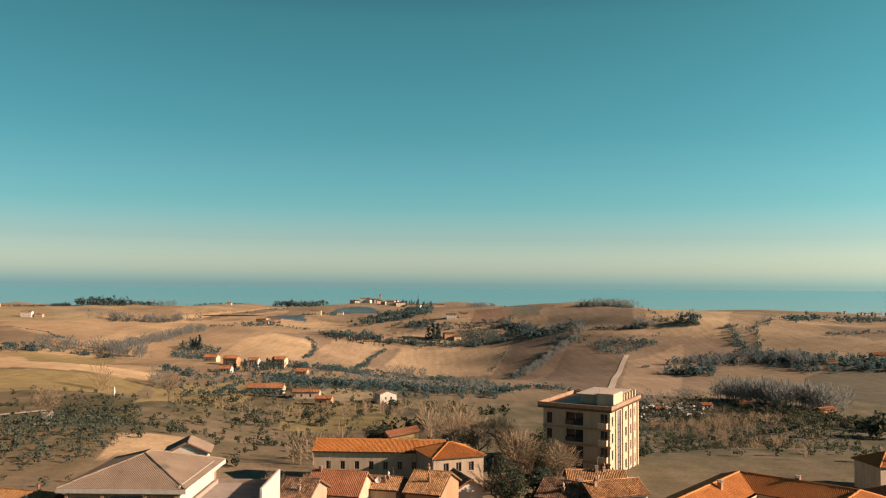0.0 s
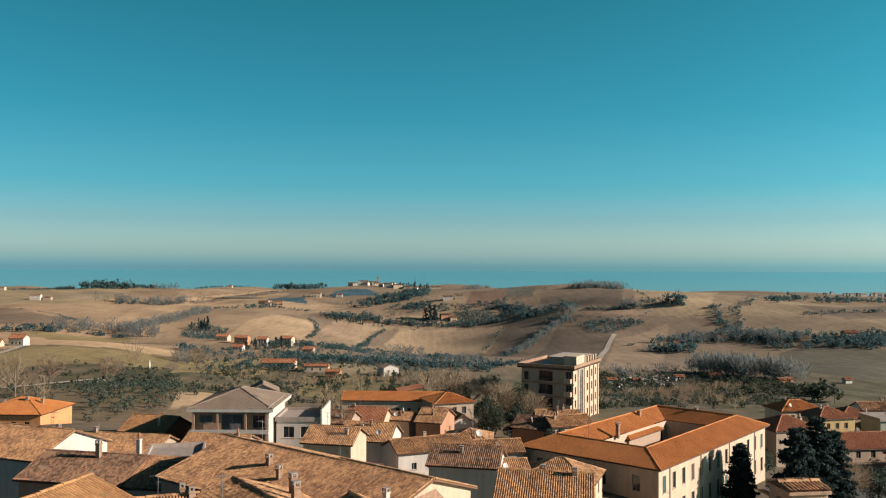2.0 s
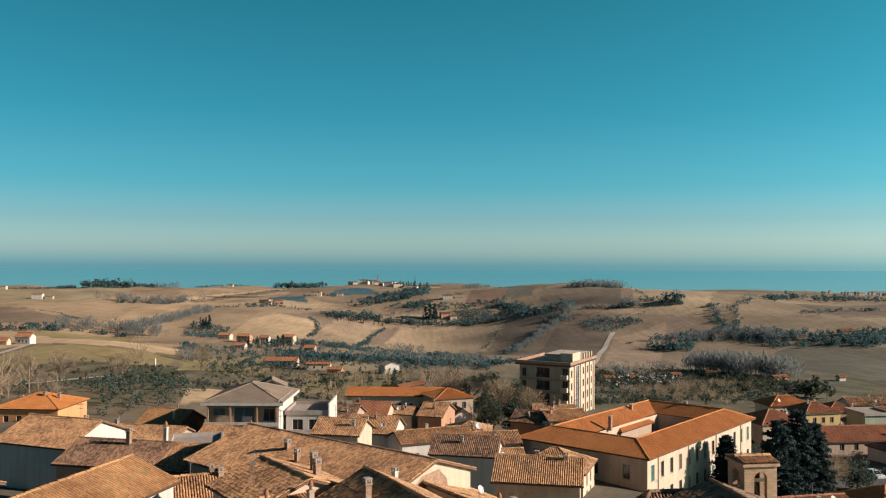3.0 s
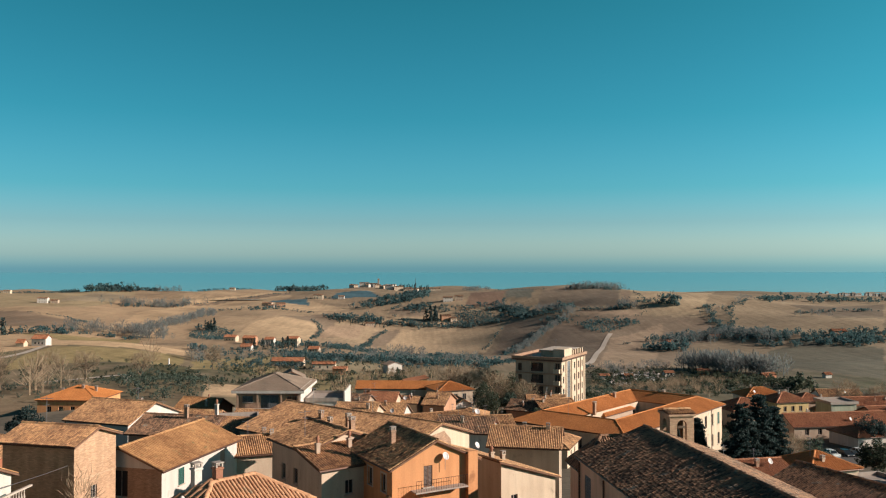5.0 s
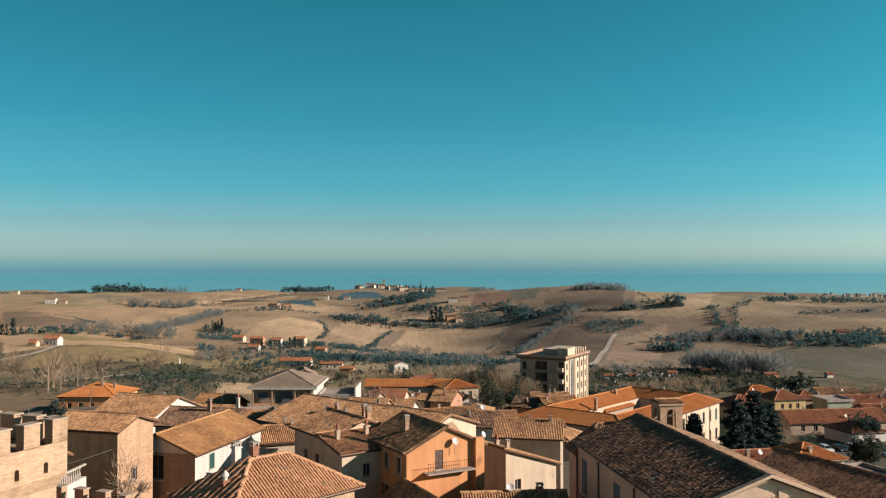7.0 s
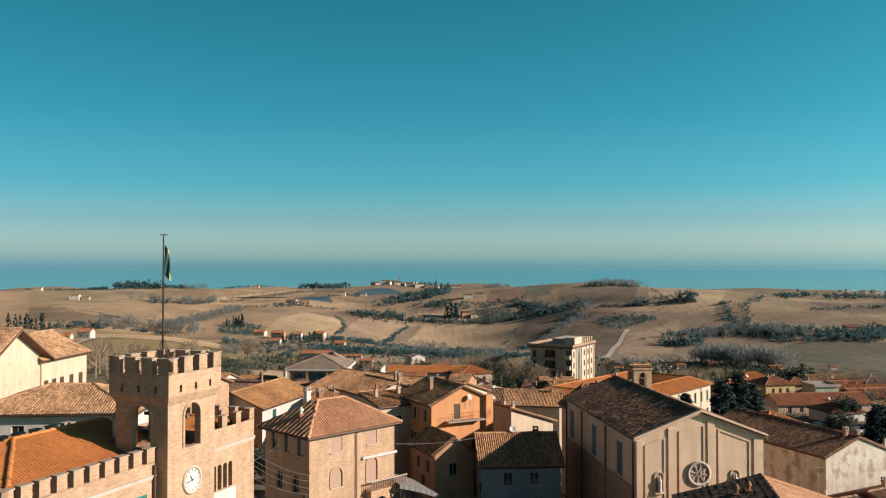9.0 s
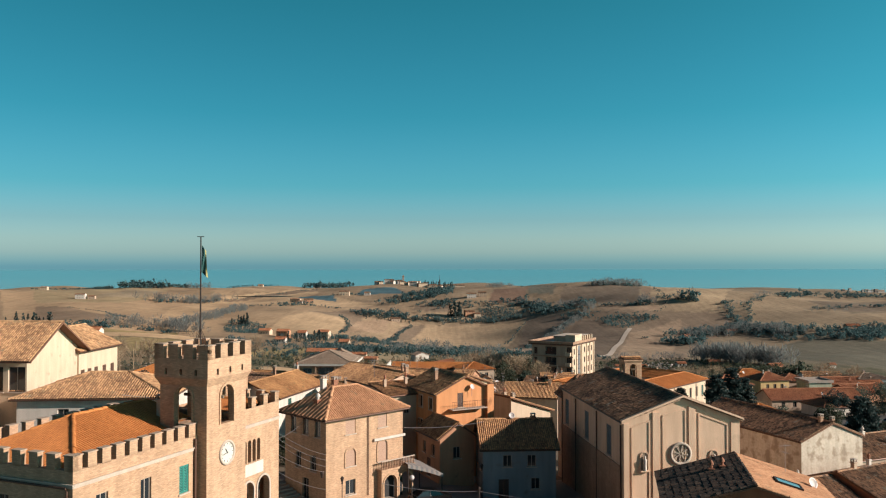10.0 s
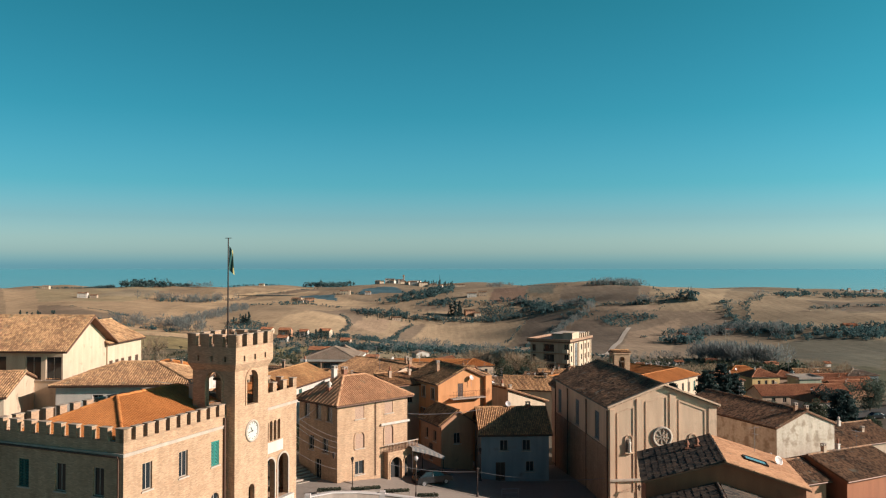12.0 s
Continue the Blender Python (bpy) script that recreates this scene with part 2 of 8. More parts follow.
M = {
    "cream": material("cream_render", (0.445, 0.322, 0.226), (0.555, 0.424, 0.315), spots=((0.286, 0.210, 0.151), 0.9, 0.62), streaks=0.13),
    "white": material("white_render", (0.462, 0.395, 0.343), (0.557, 0.484, 0.439), spots=((0.340, 0.267, 0.213), 0.8, 0.64), streaks=0.13),
    "buff": material("buff_render", (0.326, 0.229, 0.165), (0.421, 0.306, 0.227), spots=((0.231, 0.166, 0.124), 0.7, 0.6), streaks=0.13),
    "church": material("church_render", (0.56, 0.365, 0.25), (0.68, 0.465, 0.328), spots=((0.40, 0.283, 0.198), 0.5, 0.62), streaks=0.13),
    "orange": material("orange_render", (0.49, 0.205, 0.080), (0.59, 0.272, 0.118), spots=((0.340, 0.140, 0.055), 0.8, 0.62), streaks=0.13),
    "pink": material("pink_render", (0.353, 0.172, 0.096), (0.435, 0.229, 0.137), spots=((0.286, 0.140, 0.089), 0.8, 0.62), streaks=0.13),
    "terracotta": material("terracotta_render", (0.258, 0.086, 0.041), (0.326, 0.121, 0.058), spots=((0.204, 0.076, 0.041), 0.8, 0.62), streaks=0.13),
    "yellow": material("yellow_render", (0.435, 0.280, 0.117), (0.517, 0.350, 0.165), streaks=0.13),
    "grey_blue": material("grey_blue_render", (0.175, 0.200, 0.222), (0.25, 0.278, 0.300), spots=((0.190, 0.172, 0.172), 0.7, 0.6), streaks=0.13),
    "green_wall": material("pale_green_render", (0.299, 0.306, 0.220), (0.367, 0.369, 0.275), streaks=0.13),
    "concrete": material("concrete", (0.272, 0.217, 0.185), (0.374, 0.299, 0.254), spots=((0.204, 0.166, 0.144), 0.6, 0.6), streaks=0.13),
    "stone_trim": material("pale_stone", (0.353, 0.280, 0.227), (0.462, 0.369, 0.309), streaks=0.13),
    "brick": brickwork("town_brick", (0.40, 0.246, 0.158), (0.52, 0.345, 0.236), (0.85, 0.80, 0.70)),
    "brick_pale": brickwork("pale_brick", (0.4, 0.247, 0.157), (0.505, 0.332, 0.222), (0.9, 0.84, 0.74)),
    "brick_dark": brickwork("weathered_brick", (0.286, 0.166, 0.110), (0.421, 0.267, 0.185), (0.8, 0.74, 0.64)),
    "rubble": brickwork("rubble_stone", (0.40, 0.235, 0.145), (0.53, 0.34, 0.225), (0.85, 0.78, 0.68), 0.3, 0.09),
    "tile": material("old_clay_tile", (0.19, 0.090, 0.045), (0.595, 0.315, 0.147), rough=0.9, fine=5.0, coarse=0.5, island=0.45, spots=((0.24, 0.165, 0.105), 1.3, 0.62)),
    "tile_pale": material("sun_bleached_clay_tile", (0.23, 0.118, 0.06), (0.63, 0.355, 0.18), rough=0.9, fine=5.0, coarse=0.5, island=0.5, spots=((0.27, 0.195, 0.12), 1.3, 0.6)),
    "flaking": material("flaking_plaster", (0.38, 0.305, 0.24), (0.56, 0.47, 0.385), fine=3.5, spots=((0.30, 0.225, 0.165), 0.9, 0.5), streaks=0.13),
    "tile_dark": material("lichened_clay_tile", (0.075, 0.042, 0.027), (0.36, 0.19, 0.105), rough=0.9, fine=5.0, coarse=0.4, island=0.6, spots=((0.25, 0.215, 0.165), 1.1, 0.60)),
    # lichened tile, darkened further to carry the shade of the corner roofs
    "tile_shaded": material("shaded_lichened_clay_tile", (0.030, 0.026, 0.024), (0.135, 0.088, 0.062), rough=0.9, fine=5.0, coarse=0.4, island=0.6, spots=((0.17, 0.15, 0.125), 1.1, 0.62)),
    "tile_orange": material("new_clay_tile", (0.38, 0.124, 0.030), (0.56, 0.205, 0.056), rough=0.8, fine=6.0, coarse=0.3, island=0.3),
    "tile_red": material("red_clay_tile", (0.25, 0.088, 0.042), (0.44, 0.178, 0.084), rough=0.85, fine=6.0, coarse=0.3, island=0.4),
    "tile_ochre": material("ochre_clay_tile", (0.24, 0.105, 0.042), (0.52, 0.265, 0.11), rough=0.9, fine=6.0, coarse=0.3, island=0.3, spots=((0.231, 0.159, 0.069), 1.0, 0.6)),
    "tile_rose": material("rose_clay_tile", (0.34, 0.155, 0.078), (0.60, 0.31, 0.168), rough=0.9, fine=5.0, coarse=0.4, island=0.3, spots=((0.27, 0.18, 0.11), 1.2, 0.62)),
    "underlay": material("clay_pan_tile", (0.095, 0.046, 0.028), (0.22, 0.108, 0.063), rough=0.95),
    "tile_orange_pan": material("new_clay_pan_tile", (0.25, 0.083, 0.023), (0.38, 0.138, 0.042), rough=0.9),
    "sheet_roof": material("weathered_roof_sheet", (0.185, 0.128, 0.094), (0.28, 0.2, 0.148), rough=0.8, spots=((0.136, 0.105, 0.089), 0.4, 0.6)),
    "shutter_green": material("green_shutter_paint", (0.014, 0.064, 0.051), (0.024, 0.096, 0.076), rough=0.6),
    "shutter_teal": material("teal_shutter_paint", (0.014, 0.140, 0.117), (0.020, 0.191, 0.158), rough=0.55),
    "shutter_brown": material("brown_shutter_paint", (0.068, 0.032, 0.021), (0.116, 0.057, 0.034), rough=0.6),
    "shutter_grey": material("grey_shutter_paint", (0.109, 0.108, 0.110), (0.163, 0.159, 0.165), rough=0.6),
    "blind": material("beige_roller_blind", (0.326, 0.197, 0.137), (0.381, 0.242, 0.178), rough=0.7),
    "frame": material("window_frame_paint", (0.286, 0.229, 0.192), (0.374, 0.306, 0.261), rough=0.6),
    # near-black that stands for the shade inside the porch
    "dark": material("dark_porch_shade", (0.012, 0.012, 0.014), (0.03, 0.028, 0.028), rough=0.9, bump=0.0),
    "iron": material("rusty_iron", (0.034, 0.025, 0.024), (0.075, 0.051, 0.041), rough=0.6, metal=0.6),
    "copper_pipe": material("brown_downpipe", (0.068, 0.035, 0.024), (0.116, 0.057, 0.038), rough=0.5, metal=0.4),
    "steel": material("galvanised_steel", (0.238, 0.223, 0.233), (0.340, 0.318, 0.329), rough=0.45, metal=0.8),
    "dish": material("white_dish_paint", (0.449, 0.395, 0.378), (0.530, 0.471, 0.460), rough=0.5),
    "paving": material("piazza_paving", (0.2, 0.158, 0.132), (0.285, 0.228, 0.195), rough=0.9, fine=3.0, coarse=0.15),
    "asphalt": material("asphalt", (0.051, 0.043, 0.041), (0.082, 0.069, 0.065), rough=0.92, fine=3.0, coarse=0.1),
    "track": material("chalk_track", (0.340, 0.267, 0.213), (0.435, 0.350, 0.288), fine=0.5, coarse=0.03),
    "bark": material("bark", (0.09, 0.065, 0.045), (0.18, 0.135, 0.095), rough=0.95),
    "twig": material("bare_twigs", (0.205, 0.138, 0.090), (0.36, 0.255, 0.165), rough=0.95, island=0.5, bump=0.0, leaf=0.25),
    "olive": material("olive_leaves", (0.040, 0.058, 0.046), (0.095, 0.115, 0.082), rough=0.8, island=0.5, bump=0.0, fine=0.8, coarse=0.1, leaf=0.45),
    "conifer": material("conifer_needles", (0.016, 0.034, 0.034), (0.044, 0.066, 0.060), rough=0.85, island=0.5, bump=0.0, leaf=0.35),
    "shrub": material("shrub_leaves", (0.026, 0.042, 0.030), (0.088, 0.090, 0.052), rough=0.85, island=0.6, bump=0.0, fine=0.8, coarse=0.05, leaf=0.45),
    # the next two have distance haze put into the leaf and twig colours
    "hedge_hazy": material("hazy_hedgerow_leaves", (0.044, 0.096, 0.106), (0.088, 0.138, 0.136), rough=0.9, island=0.5, bump=0.0, fine=0.2, coarse=0.02, leaf=0.5),
    "wood_hazy": material("hazy_winter_twigs", (0.125, 0.140, 0.142), (0.240, 0.236, 0.222), rough=0.95, island=0.5, bump=0.0, fine=0.2, coarse=0.02, leaf=0.5),
    "clay": material("chimney_clay", (0.204, 0.076, 0.041), (0.326, 0.140, 0.082)),
    "car_paint": material("dark_car_paint", (0.01, 0.011, 0.013), (0.018, 0.019, 0.022), rough=0.3, bump=0.0),
    "car_light": material("pale_car_paint", (0.5, 0.5, 0.48), (0.6, 0.6, 0.58), rough=0.3, bump=0.0),
    "rubber": material("tyre_rubber", (0.015, 0.015, 0.015), (0.03, 0.03, 0.03)),
    "flag_green": material("flag_green", (0.012, 0.06, 0.06), (0.02, 0.085, 0.08)),
    "flag_yellow": material("flag_yellow", (0.36, 0.30, 0.12), (0.42, 0.36, 0.16)),
    "clock_face": material("enamel_clock_face", (0.46, 0.43, 0.39), (0.53, 0.50, 0.46), rough=0.4, bump=0.0),
    "black": material("black_paint", (0.01, 0.01, 0.01), (0.02, 0.02, 0.02), rough=0.5, bump=0.0),
    "canvas": material("striped_awning_canvas", (0.204, 0.172, 0.158), (0.286, 0.242, 0.220)),
    "sea_water": material("sea_water", (0.03, 0.155, 0.18), (0.04, 0.185, 0.21), rough=0.16, fine=0.01, coarse=0.002, bump=0.0),
}


def glass(name, colour):
    m = bpy.data.materials.new(name)
    m.use_nodes = True
    b = m.node_tree.nodes["Principled BSDF"]
    b.inputs["Base Color"].default_value = (*colour, 1)
    b.inputs["Roughness"].default_value, b.inputs["IOR"].default_value = 0.08, 1.5
    return m


M["pane"] = glass("window_glass", (0.018, 0.022, 0.026))
M["skylight"] = glass("skylight_glass", (0.10, 0.20, 0.24))

# ---- building kit ----
def as_mesh(name, verts, faces, mats, index=None, smooth=False):
    me = bpy.data.meshes.new(name)
    me.from_pydata([tuple(v) for v in verts], [], [tuple(f) for f in faces])
    for m in (mats if isinstance(mats, (list, tuple)) else [mats]):
        me.materials.append(m)
    if index is not None:
        me.polygons.foreach_set("material_index", index)
    if smooth:
        me.polygons.foreach_set("use_smooth", [True] * len(me.polygons))
    me.update()
    return me


def under(name, me, parent, m=None, label=""):
    """A part: its mesh under its thing, at the pose m in the thing's own space."""
    ob = new(name, me)
    ob.parent = parent
    if m is not None:
        ob.matrix_local = m
    return tagged(ob, label)


def thing(name, x, y, z, turn=0.0, label="", category="", group="", kind=""):
    ob = new(name)
    ob.matrix_world = pose(x, y, z, 0, 0, turn)
    ob.empty_display_size = 0.3
    return tagged(ob, label, category, group, kind)


class Shape:
    """Gathers boxes, tubes and plates into one mesh."""

    def __init__(self):
        self.v, self.f, self.i = [], [], []

    def add(self, verts, faces, slot=0):
        k = len(self.v)
        self.v += [tuple(p) for p in verts]
        self.f += [tuple(a + k for a in f) for f in faces]
        self.i += [slot] * len(faces)
        return self

    def box(self, x0, y0, z0, x1, y1, z1, slot=0, bevel=0.0, m=None):
        e = bevel
        if e:
            pts = []
            for z, s in ((z0, e), (z0 + e, 0), (z1 - e, 0), (z1, e)):
                pts += [(x0 + s, y0 + s, z), (x1 - s, y0 + s, z), (x1 - s, y1 - s, z), (x0 + s, y1 - s, z)]
            fs = [(3, 2, 1, 0), (12, 13, 14, 15)]
            for r in range(3):
                fs += [(4 * r + a, 4 * r + (a + 1) % 4, 4 * r + 4 + (a + 1) % 4, 4 * r + 4 + a) for a in range(4)]
        else:
            pts = [(x, y, z) for z in (z0, z1) for x, y in ((x0, y0), (x1, y0), (x1, y1), (x0, y1))]
            fs = [(3, 2, 1, 0), (4, 5, 6, 7)] + [(a, (a + 1) % 4, 4 + (a + 1) % 4, 4 + a) for a in range(4)]
        if m is not None:
            pts = [tuple(m @ Vector(p)) for p in pts]
        return self.add(pts, fs, slot)

    def tube(self, a, b, r0, r1=None, n=8, slot=0, caps=True):
        a, b, r1 = Vector(a), Vector(b), r0 if r1 is None else r1
        q = (b - a).to_track_quat("Z", "Y")
        pts = [tuple(p + q @ Vector((r * math.cos(2 * math.pi * k / n), r * math.sin(2 * math.pi * k / n), 0))) for p, r in ((a, r0), (b, r1)) for k in range(n)]
        fs = [(k, (k + 1) % n, n + (k + 1) % n, n + k) for k in range(n)]
        if caps:
            fs += [tuple(range(n - 1, -1, -1)), tuple(range(n, 2 * n))]
        return self.add(pts, fs, slot)

    def lathe(self, profile, n=16, slot=0, at=(0, 0, 0)):
        pts = [(at[0] + r * math.cos(2 * math.pi * k / n), at[1] + r * math.sin(2 * math.pi * k / n), at[2] + z) for r, z in profile for k in range(n)]
        fs = [(j * n + k, j * n + (k + 1) % n, (j + 1) * n + (k + 1) % n, (j + 1) * n + k) for j in range(len(profile) - 1) for k in range(n)]
        return self.add(pts, fs, slot)

    def mesh(self, name, mats, smooth=False):
        return as_mesh(name, self.v, self.f, mats, self.i, smooth)


def holed(shape, p0, p1, z0, z1, holes, deep=0.24, slot=0):
    """An upright wall face from p0 to p1 (its outside on the right hand) with openings (u0, u1, v0, v1[, arched]) that have reveals."""
    p0, p1 = Vector((*p0, 0)), Vector((*p1, 0))
    along = (p1 - p0).normalized()
    inward = Vector((-along.y, along.x, 0))
    length = (p1 - p0).length
    holes = [h for h in holes if h[0] > 0.02 and h[1] < length - 0.02 and h[2] >= z0 - 0.01 and h[3] < z1 - 0.01]
    us = sorted({0.0, length, *(h[0] for h in holes), *(h[1] for h in holes)})
    vs = sorted({z0, z1, *(h[2] for h in holes), *(h[3] for h in holes)})

    def at(u, v, d=0.0):
        return tuple(p0 + along * u + inward * d + Vector((0, 0, v)))
    for a, b in zip(us, us[1:]):
        for c, d in zip(vs, vs[1:]):
            if not any(h[0] - 1e-6 <= a and b <= h[1] + 1e-6 and h[2] - 1e-6 <= c and d <= h[3] + 1e-6 for h in holes):
                shape.add([at(a, c), at(b, c), at(b, d), at(a, d)], [(0, 1, 2, 3)], slot)
    for h in holes:
        a, b, c, d = h[:4]
        if len(h) > 4 and h[4]:
            r, n = (b - a) / 2, 10
            top = d - r
            arc = [(a + r - r * math.cos(math.pi * k / n), top + r * math.sin(math.pi * k / n)) for k in range(n + 1)]
            for k in range(n):
                (ua, va), (ub, vb) = arc[k], arc[k + 1]
                shape.add([at(ua, va), at(ub, vb), at(ub, d), at(ua, d)], [(0, 1, 2, 3)], slot)
                shape.add([at(ua, va), at(ua, va, deep), at(ub, vb, deep), at(ub, vb)], [(0, 1, 2, 3)], slot)
            rim = [(a, top), (a, c), (b, c), (b, top)]
        else:
            rim = [(a, d), (a, c), (b, c), (b, d), (a, d)]
        for (ua, va), (ub, vb) in zip(rim, rim[1:]):
            shape.add([at(ua, va), at(ub, vb), at(ub, vb, deep), at(ua, va, deep)], [(0, 1, 2, 3)], slot)


def inside(poly, u, v):
    """Which of the points u, v lie in the polygon."""
    ok = np.zeros(u.shape, bool)
    for (a, b), (c, d) in zip(poly, poly[1:] + poly[:1]):
        if b != d:
            ok ^= ((b > v) != (d > v)) & (u < (c - a) * (v - b) / (d - b) + a)
    return ok


tile_random = np.random.default_rng(5)


def tile_field(planes, wide=0.24, long=0.40, lift=0.03, rough=1.0):
    """Overlapping barrel tiles, each a piece of its own, over roof planes; each plane is a list of corners that begins with its eave."""
    vs, fs, k = [], [], 0
    for plane in planes:
        pts = [np.array(p, float) for p in plane]
        e = (pts[1] - pts[0]) / np.linalg.norm(pts[1] - pts[0])
        nrm = np.cross(e, pts[-1] - pts[0])
        nrm /= np.linalg.norm(nrm)
        if nrm[2] < 0:
            nrm = -nrm
        up = np.cross(nrm, e)
        if up[2] < 0:
            up = -up
        flat = [(float((p - pts[0]) @ e), float((p - pts[0]) @ up)) for p in pts]
        u0, u1 = min(p[0] for p in flat), max(p[0] for p in flat)
        v1 = max(p[1] for p in flat)
        u, v = np.meshgrid(np.arange(u0 + wide / 2, u1, wide), np.arange(long * 0.45, v1, long))
        ok = inside(flat, u, v)
        u, v = u[ok], v[ok]
        if not len(u):
            continue
        u = u + tile_random.normal(0, 0.008 * rough, len(u))
        v = v + tile_random.normal(0, 0.02 * rough, len(u))
        h = lift + np.abs(tile_random.normal(0, 0.007 * rough, len(u)))
        skew = tile_random.normal(0, 0.009 * rough, len(u))
        prof = ((-0.41, -0.04), (-0.27, 0.26), (0.0, 0.38), (0.27, 0.26), (0.41, -0.04))
        cols = []
        for end, rise, sk in ((-0.56, 0.02, -1), (0.56, 0.0, 1)):
            for a, b in prof:
                cols.append(pts[0] + (u + a * wide + sk * skew)[:, None] * e + (v + end * long)[:, None] * up + (h + rise + b * wide * 0.8)[:, None] * nrm)
        block = np.stack(cols, 1)
        count = len(u)
        vs.append(block.reshape(-1, 3))
        base = k + np.arange(count)[:, None] * 10
        quads = np.array([(i, i + 1, i + 6, i + 5) for i in range(4)])
        fs.append((base[:, None] + quads[None]).reshape(-1, 4))
        k += count * 10
    return (np.concatenate(vs), np.concatenate(fs)) if vs else (np.zeros((0, 3)), np.zeros((0, 4), int))


def quick_mesh(name, verts, quads, mat, smooth=False):
    """A mesh from arrays of corners and four-sided faces."""
    me = bpy.data.meshes.new(name)
    me.vertices.add(len(verts))
    me.vertices.foreach_set("co", np.asarray(verts, np.float32).ravel())
    me.loops.add(quads.size)
    me.loops.foreach_set("vertex_index", np.asarray(quads, np.int32).ravel())
    me.polygons.add(len(quads))
    me.polygons.foreach_set("loop_start", np.arange(0, quads.size, quads.shape[1], dtype=np.int32))
    me.materials.append(mat)
    if smooth:
        me.polygons.foreach_set("use_smooth", np.ones(len(quads), bool))
    me.update(calc_edges=True)
    return me


kept_meshes = {}


def once(key, make):
    if key not in kept_meshes:
        kept_meshes[key] = make()
    return kept_meshes[key]


def window_in(parent, m, w, h, style="dark", shutter="shutter_brown", arched=False):
    """A window in an opening, in the wall's plane at the pose m (x along the wall, y inward, z up from the sill)."""
    key = (round(w, 2), round(h, 2))

    def frame_mesh():
        s, b = Shape(), 0.07
        s.box(-w / 2, 0.14, 0, -w / 2 + b, 0.2, h).box(w / 2 - b, 0.14, 0, w / 2, 0.2, h)
        s.box(-w / 2 + b, 0.14, 0, w / 2 - b, 0.2, b).box(-w / 2 + b, 0.14, h - b, w / 2 - b, 0.2, h)
        s.box(-0.03, 0.145, b, 0.03, 0.195, h - b)
        return s.mesh("window", M["frame"])
    win = under("window", once(("win", *key), frame_mesh), parent, m)
    under("pane", once(("pane", *key), lambda: Shape().box(-w / 2 + 0.05, 0.165, 0.05, w / 2 - 0.05, 0.18, h - 0.05).mesh("pane", M["pane"])), win)
    under("sill", once(("sill", *key), lambda: Shape().box(-w / 2 - 0.1, -0.09, -0.1, w / 2 + 0.1, 0.12, -0.004).mesh("sill", M["stone_trim"])), win)

    def leaf():
        s = Shape()
        lw = w / 2 - 0.01
        s.box(0, 0, 0, 0.06, 0.045, h).box(lw - 0.06, 0, 0, lw, 0.045, h).box(0.06, 0, 0, lw - 0.06, 0.045, 0.08).box(0.06, 0, h - 0.08, lw - 0.06, 0.045, h)
        n = max(4, int(h / 0.11))
        for k in range(n):
            z = 0.08 + (h - 0.16) * (k + 0.5) / n
            s.box(0.06, 0.006, z - 0.03, lw - 0.06, 0.036, z + 0.03, m=Matrix.Translation((0, 0.02, z)) @ pose(0, 0, 0, -28) @ Matrix.Translation((0, -0.02, -z)))
        return s.mesh("shutter", M[shutter])
    if style == "open":
        me = once(("leaf", *key, shutter), leaf)
        under("shutter", me, win, Matrix.Translation((-w + 0.01, -0.055, 0)))
        under("shutter", me, win, Matrix.Translation((w / 2 + 0.0, -0.055, 0)))
    elif style == "shut":
        me = once(("leaf", *key, shutter), leaf)
        under("shutter", me, win, Matrix.Translation((-w / 2 + 0.005, 0.04, 0)))
        under("shutter", me, win, Matrix.Translation((0.005, 0.04, 0)))
    elif style == "blind":
        n = int(h / 0.13)
        slat = once(("slat", *key), lambda: Shape().box(-w / 2 + 0.01, 0.05, 0, w / 2 - 0.01, 0.08, h / n * 0.94, bevel=0.006).mesh("slat", M["blind"]))
        for k in range(n):
            under("slat", slat, win, Matrix.Translation((0, 0, h * k / n)))
    return win


def chimney_on(parent, x, y, z, size=0.55, h=1.1, mat="brick_dark", cap="plate"):
    size, h = size * 0.78, h * 0.72

    def stack():
        s = Shape()
        s.box(-size / 2, -size / 2, -1.2, size / 2, size / 2, h, bevel=0.012)
        s.box(-size / 2 - 0.06, -size / 2 - 0.06, h - 0.14, size / 2 + 0.06, size / 2 + 0.06, h - 0.04, bevel=0.01)
        return s.mesh("chimney", M[mat])
    c = under("chimney", once(("stack", size, h, mat), stack), parent, Matrix.Translation((x, y, z)))

    def top():
        s = Shape()
        if cap == "plate":
            for a in (-1, 1):
                for b in (-1, 1):
                    s.box(a * size * 0.42 - 0.05, b * size * 0.42 - 0.05, h, a * size * 0.42 + 0.05, b * size * 0.42 + 0.05, h + 0.22)
            s.box(-size * 0.62, -size * 0.62, h + 0.22, size * 0.62, size * 0.62, h + 0.29, bevel=0.01)
            return s.mesh("chimney_cap", M["concrete"])
        s.lathe([(size * 0.30, h), (size * 0.30, h + 0.25), (size * 0.52, h + 0.27), (size * 0.40, h + 0.45), (size * 0.12, h + 0.62), (0.01, h + 0.64)], 12)
        return s.mesh("chimney_cap", M["clay" if cap == "pot" else "white"])
    under("chimney_cap", once(("cap", size, h, cap), top), c)
    return c


def dish_mesh():
    s = Shape()
    prof = [(0.02, 0.0), (0.18, 0.02), (0.33, 0.075), (0.42, 0.14), (0.43, 0.135), (0.34, 0.05), (0.18, -0.01), (0.01, -0.03)]
    s.lathe(prof, 18)
    s.tube((0, -0.42, 0.1), (0, 0.0, 0.45), 0.012, n=5).tube((0, -0.03, 0.42), (0, 0.03, 0.5), 0.035, n=6)
    return s.mesh("satellite_dish", M["dish"], smooth=True)


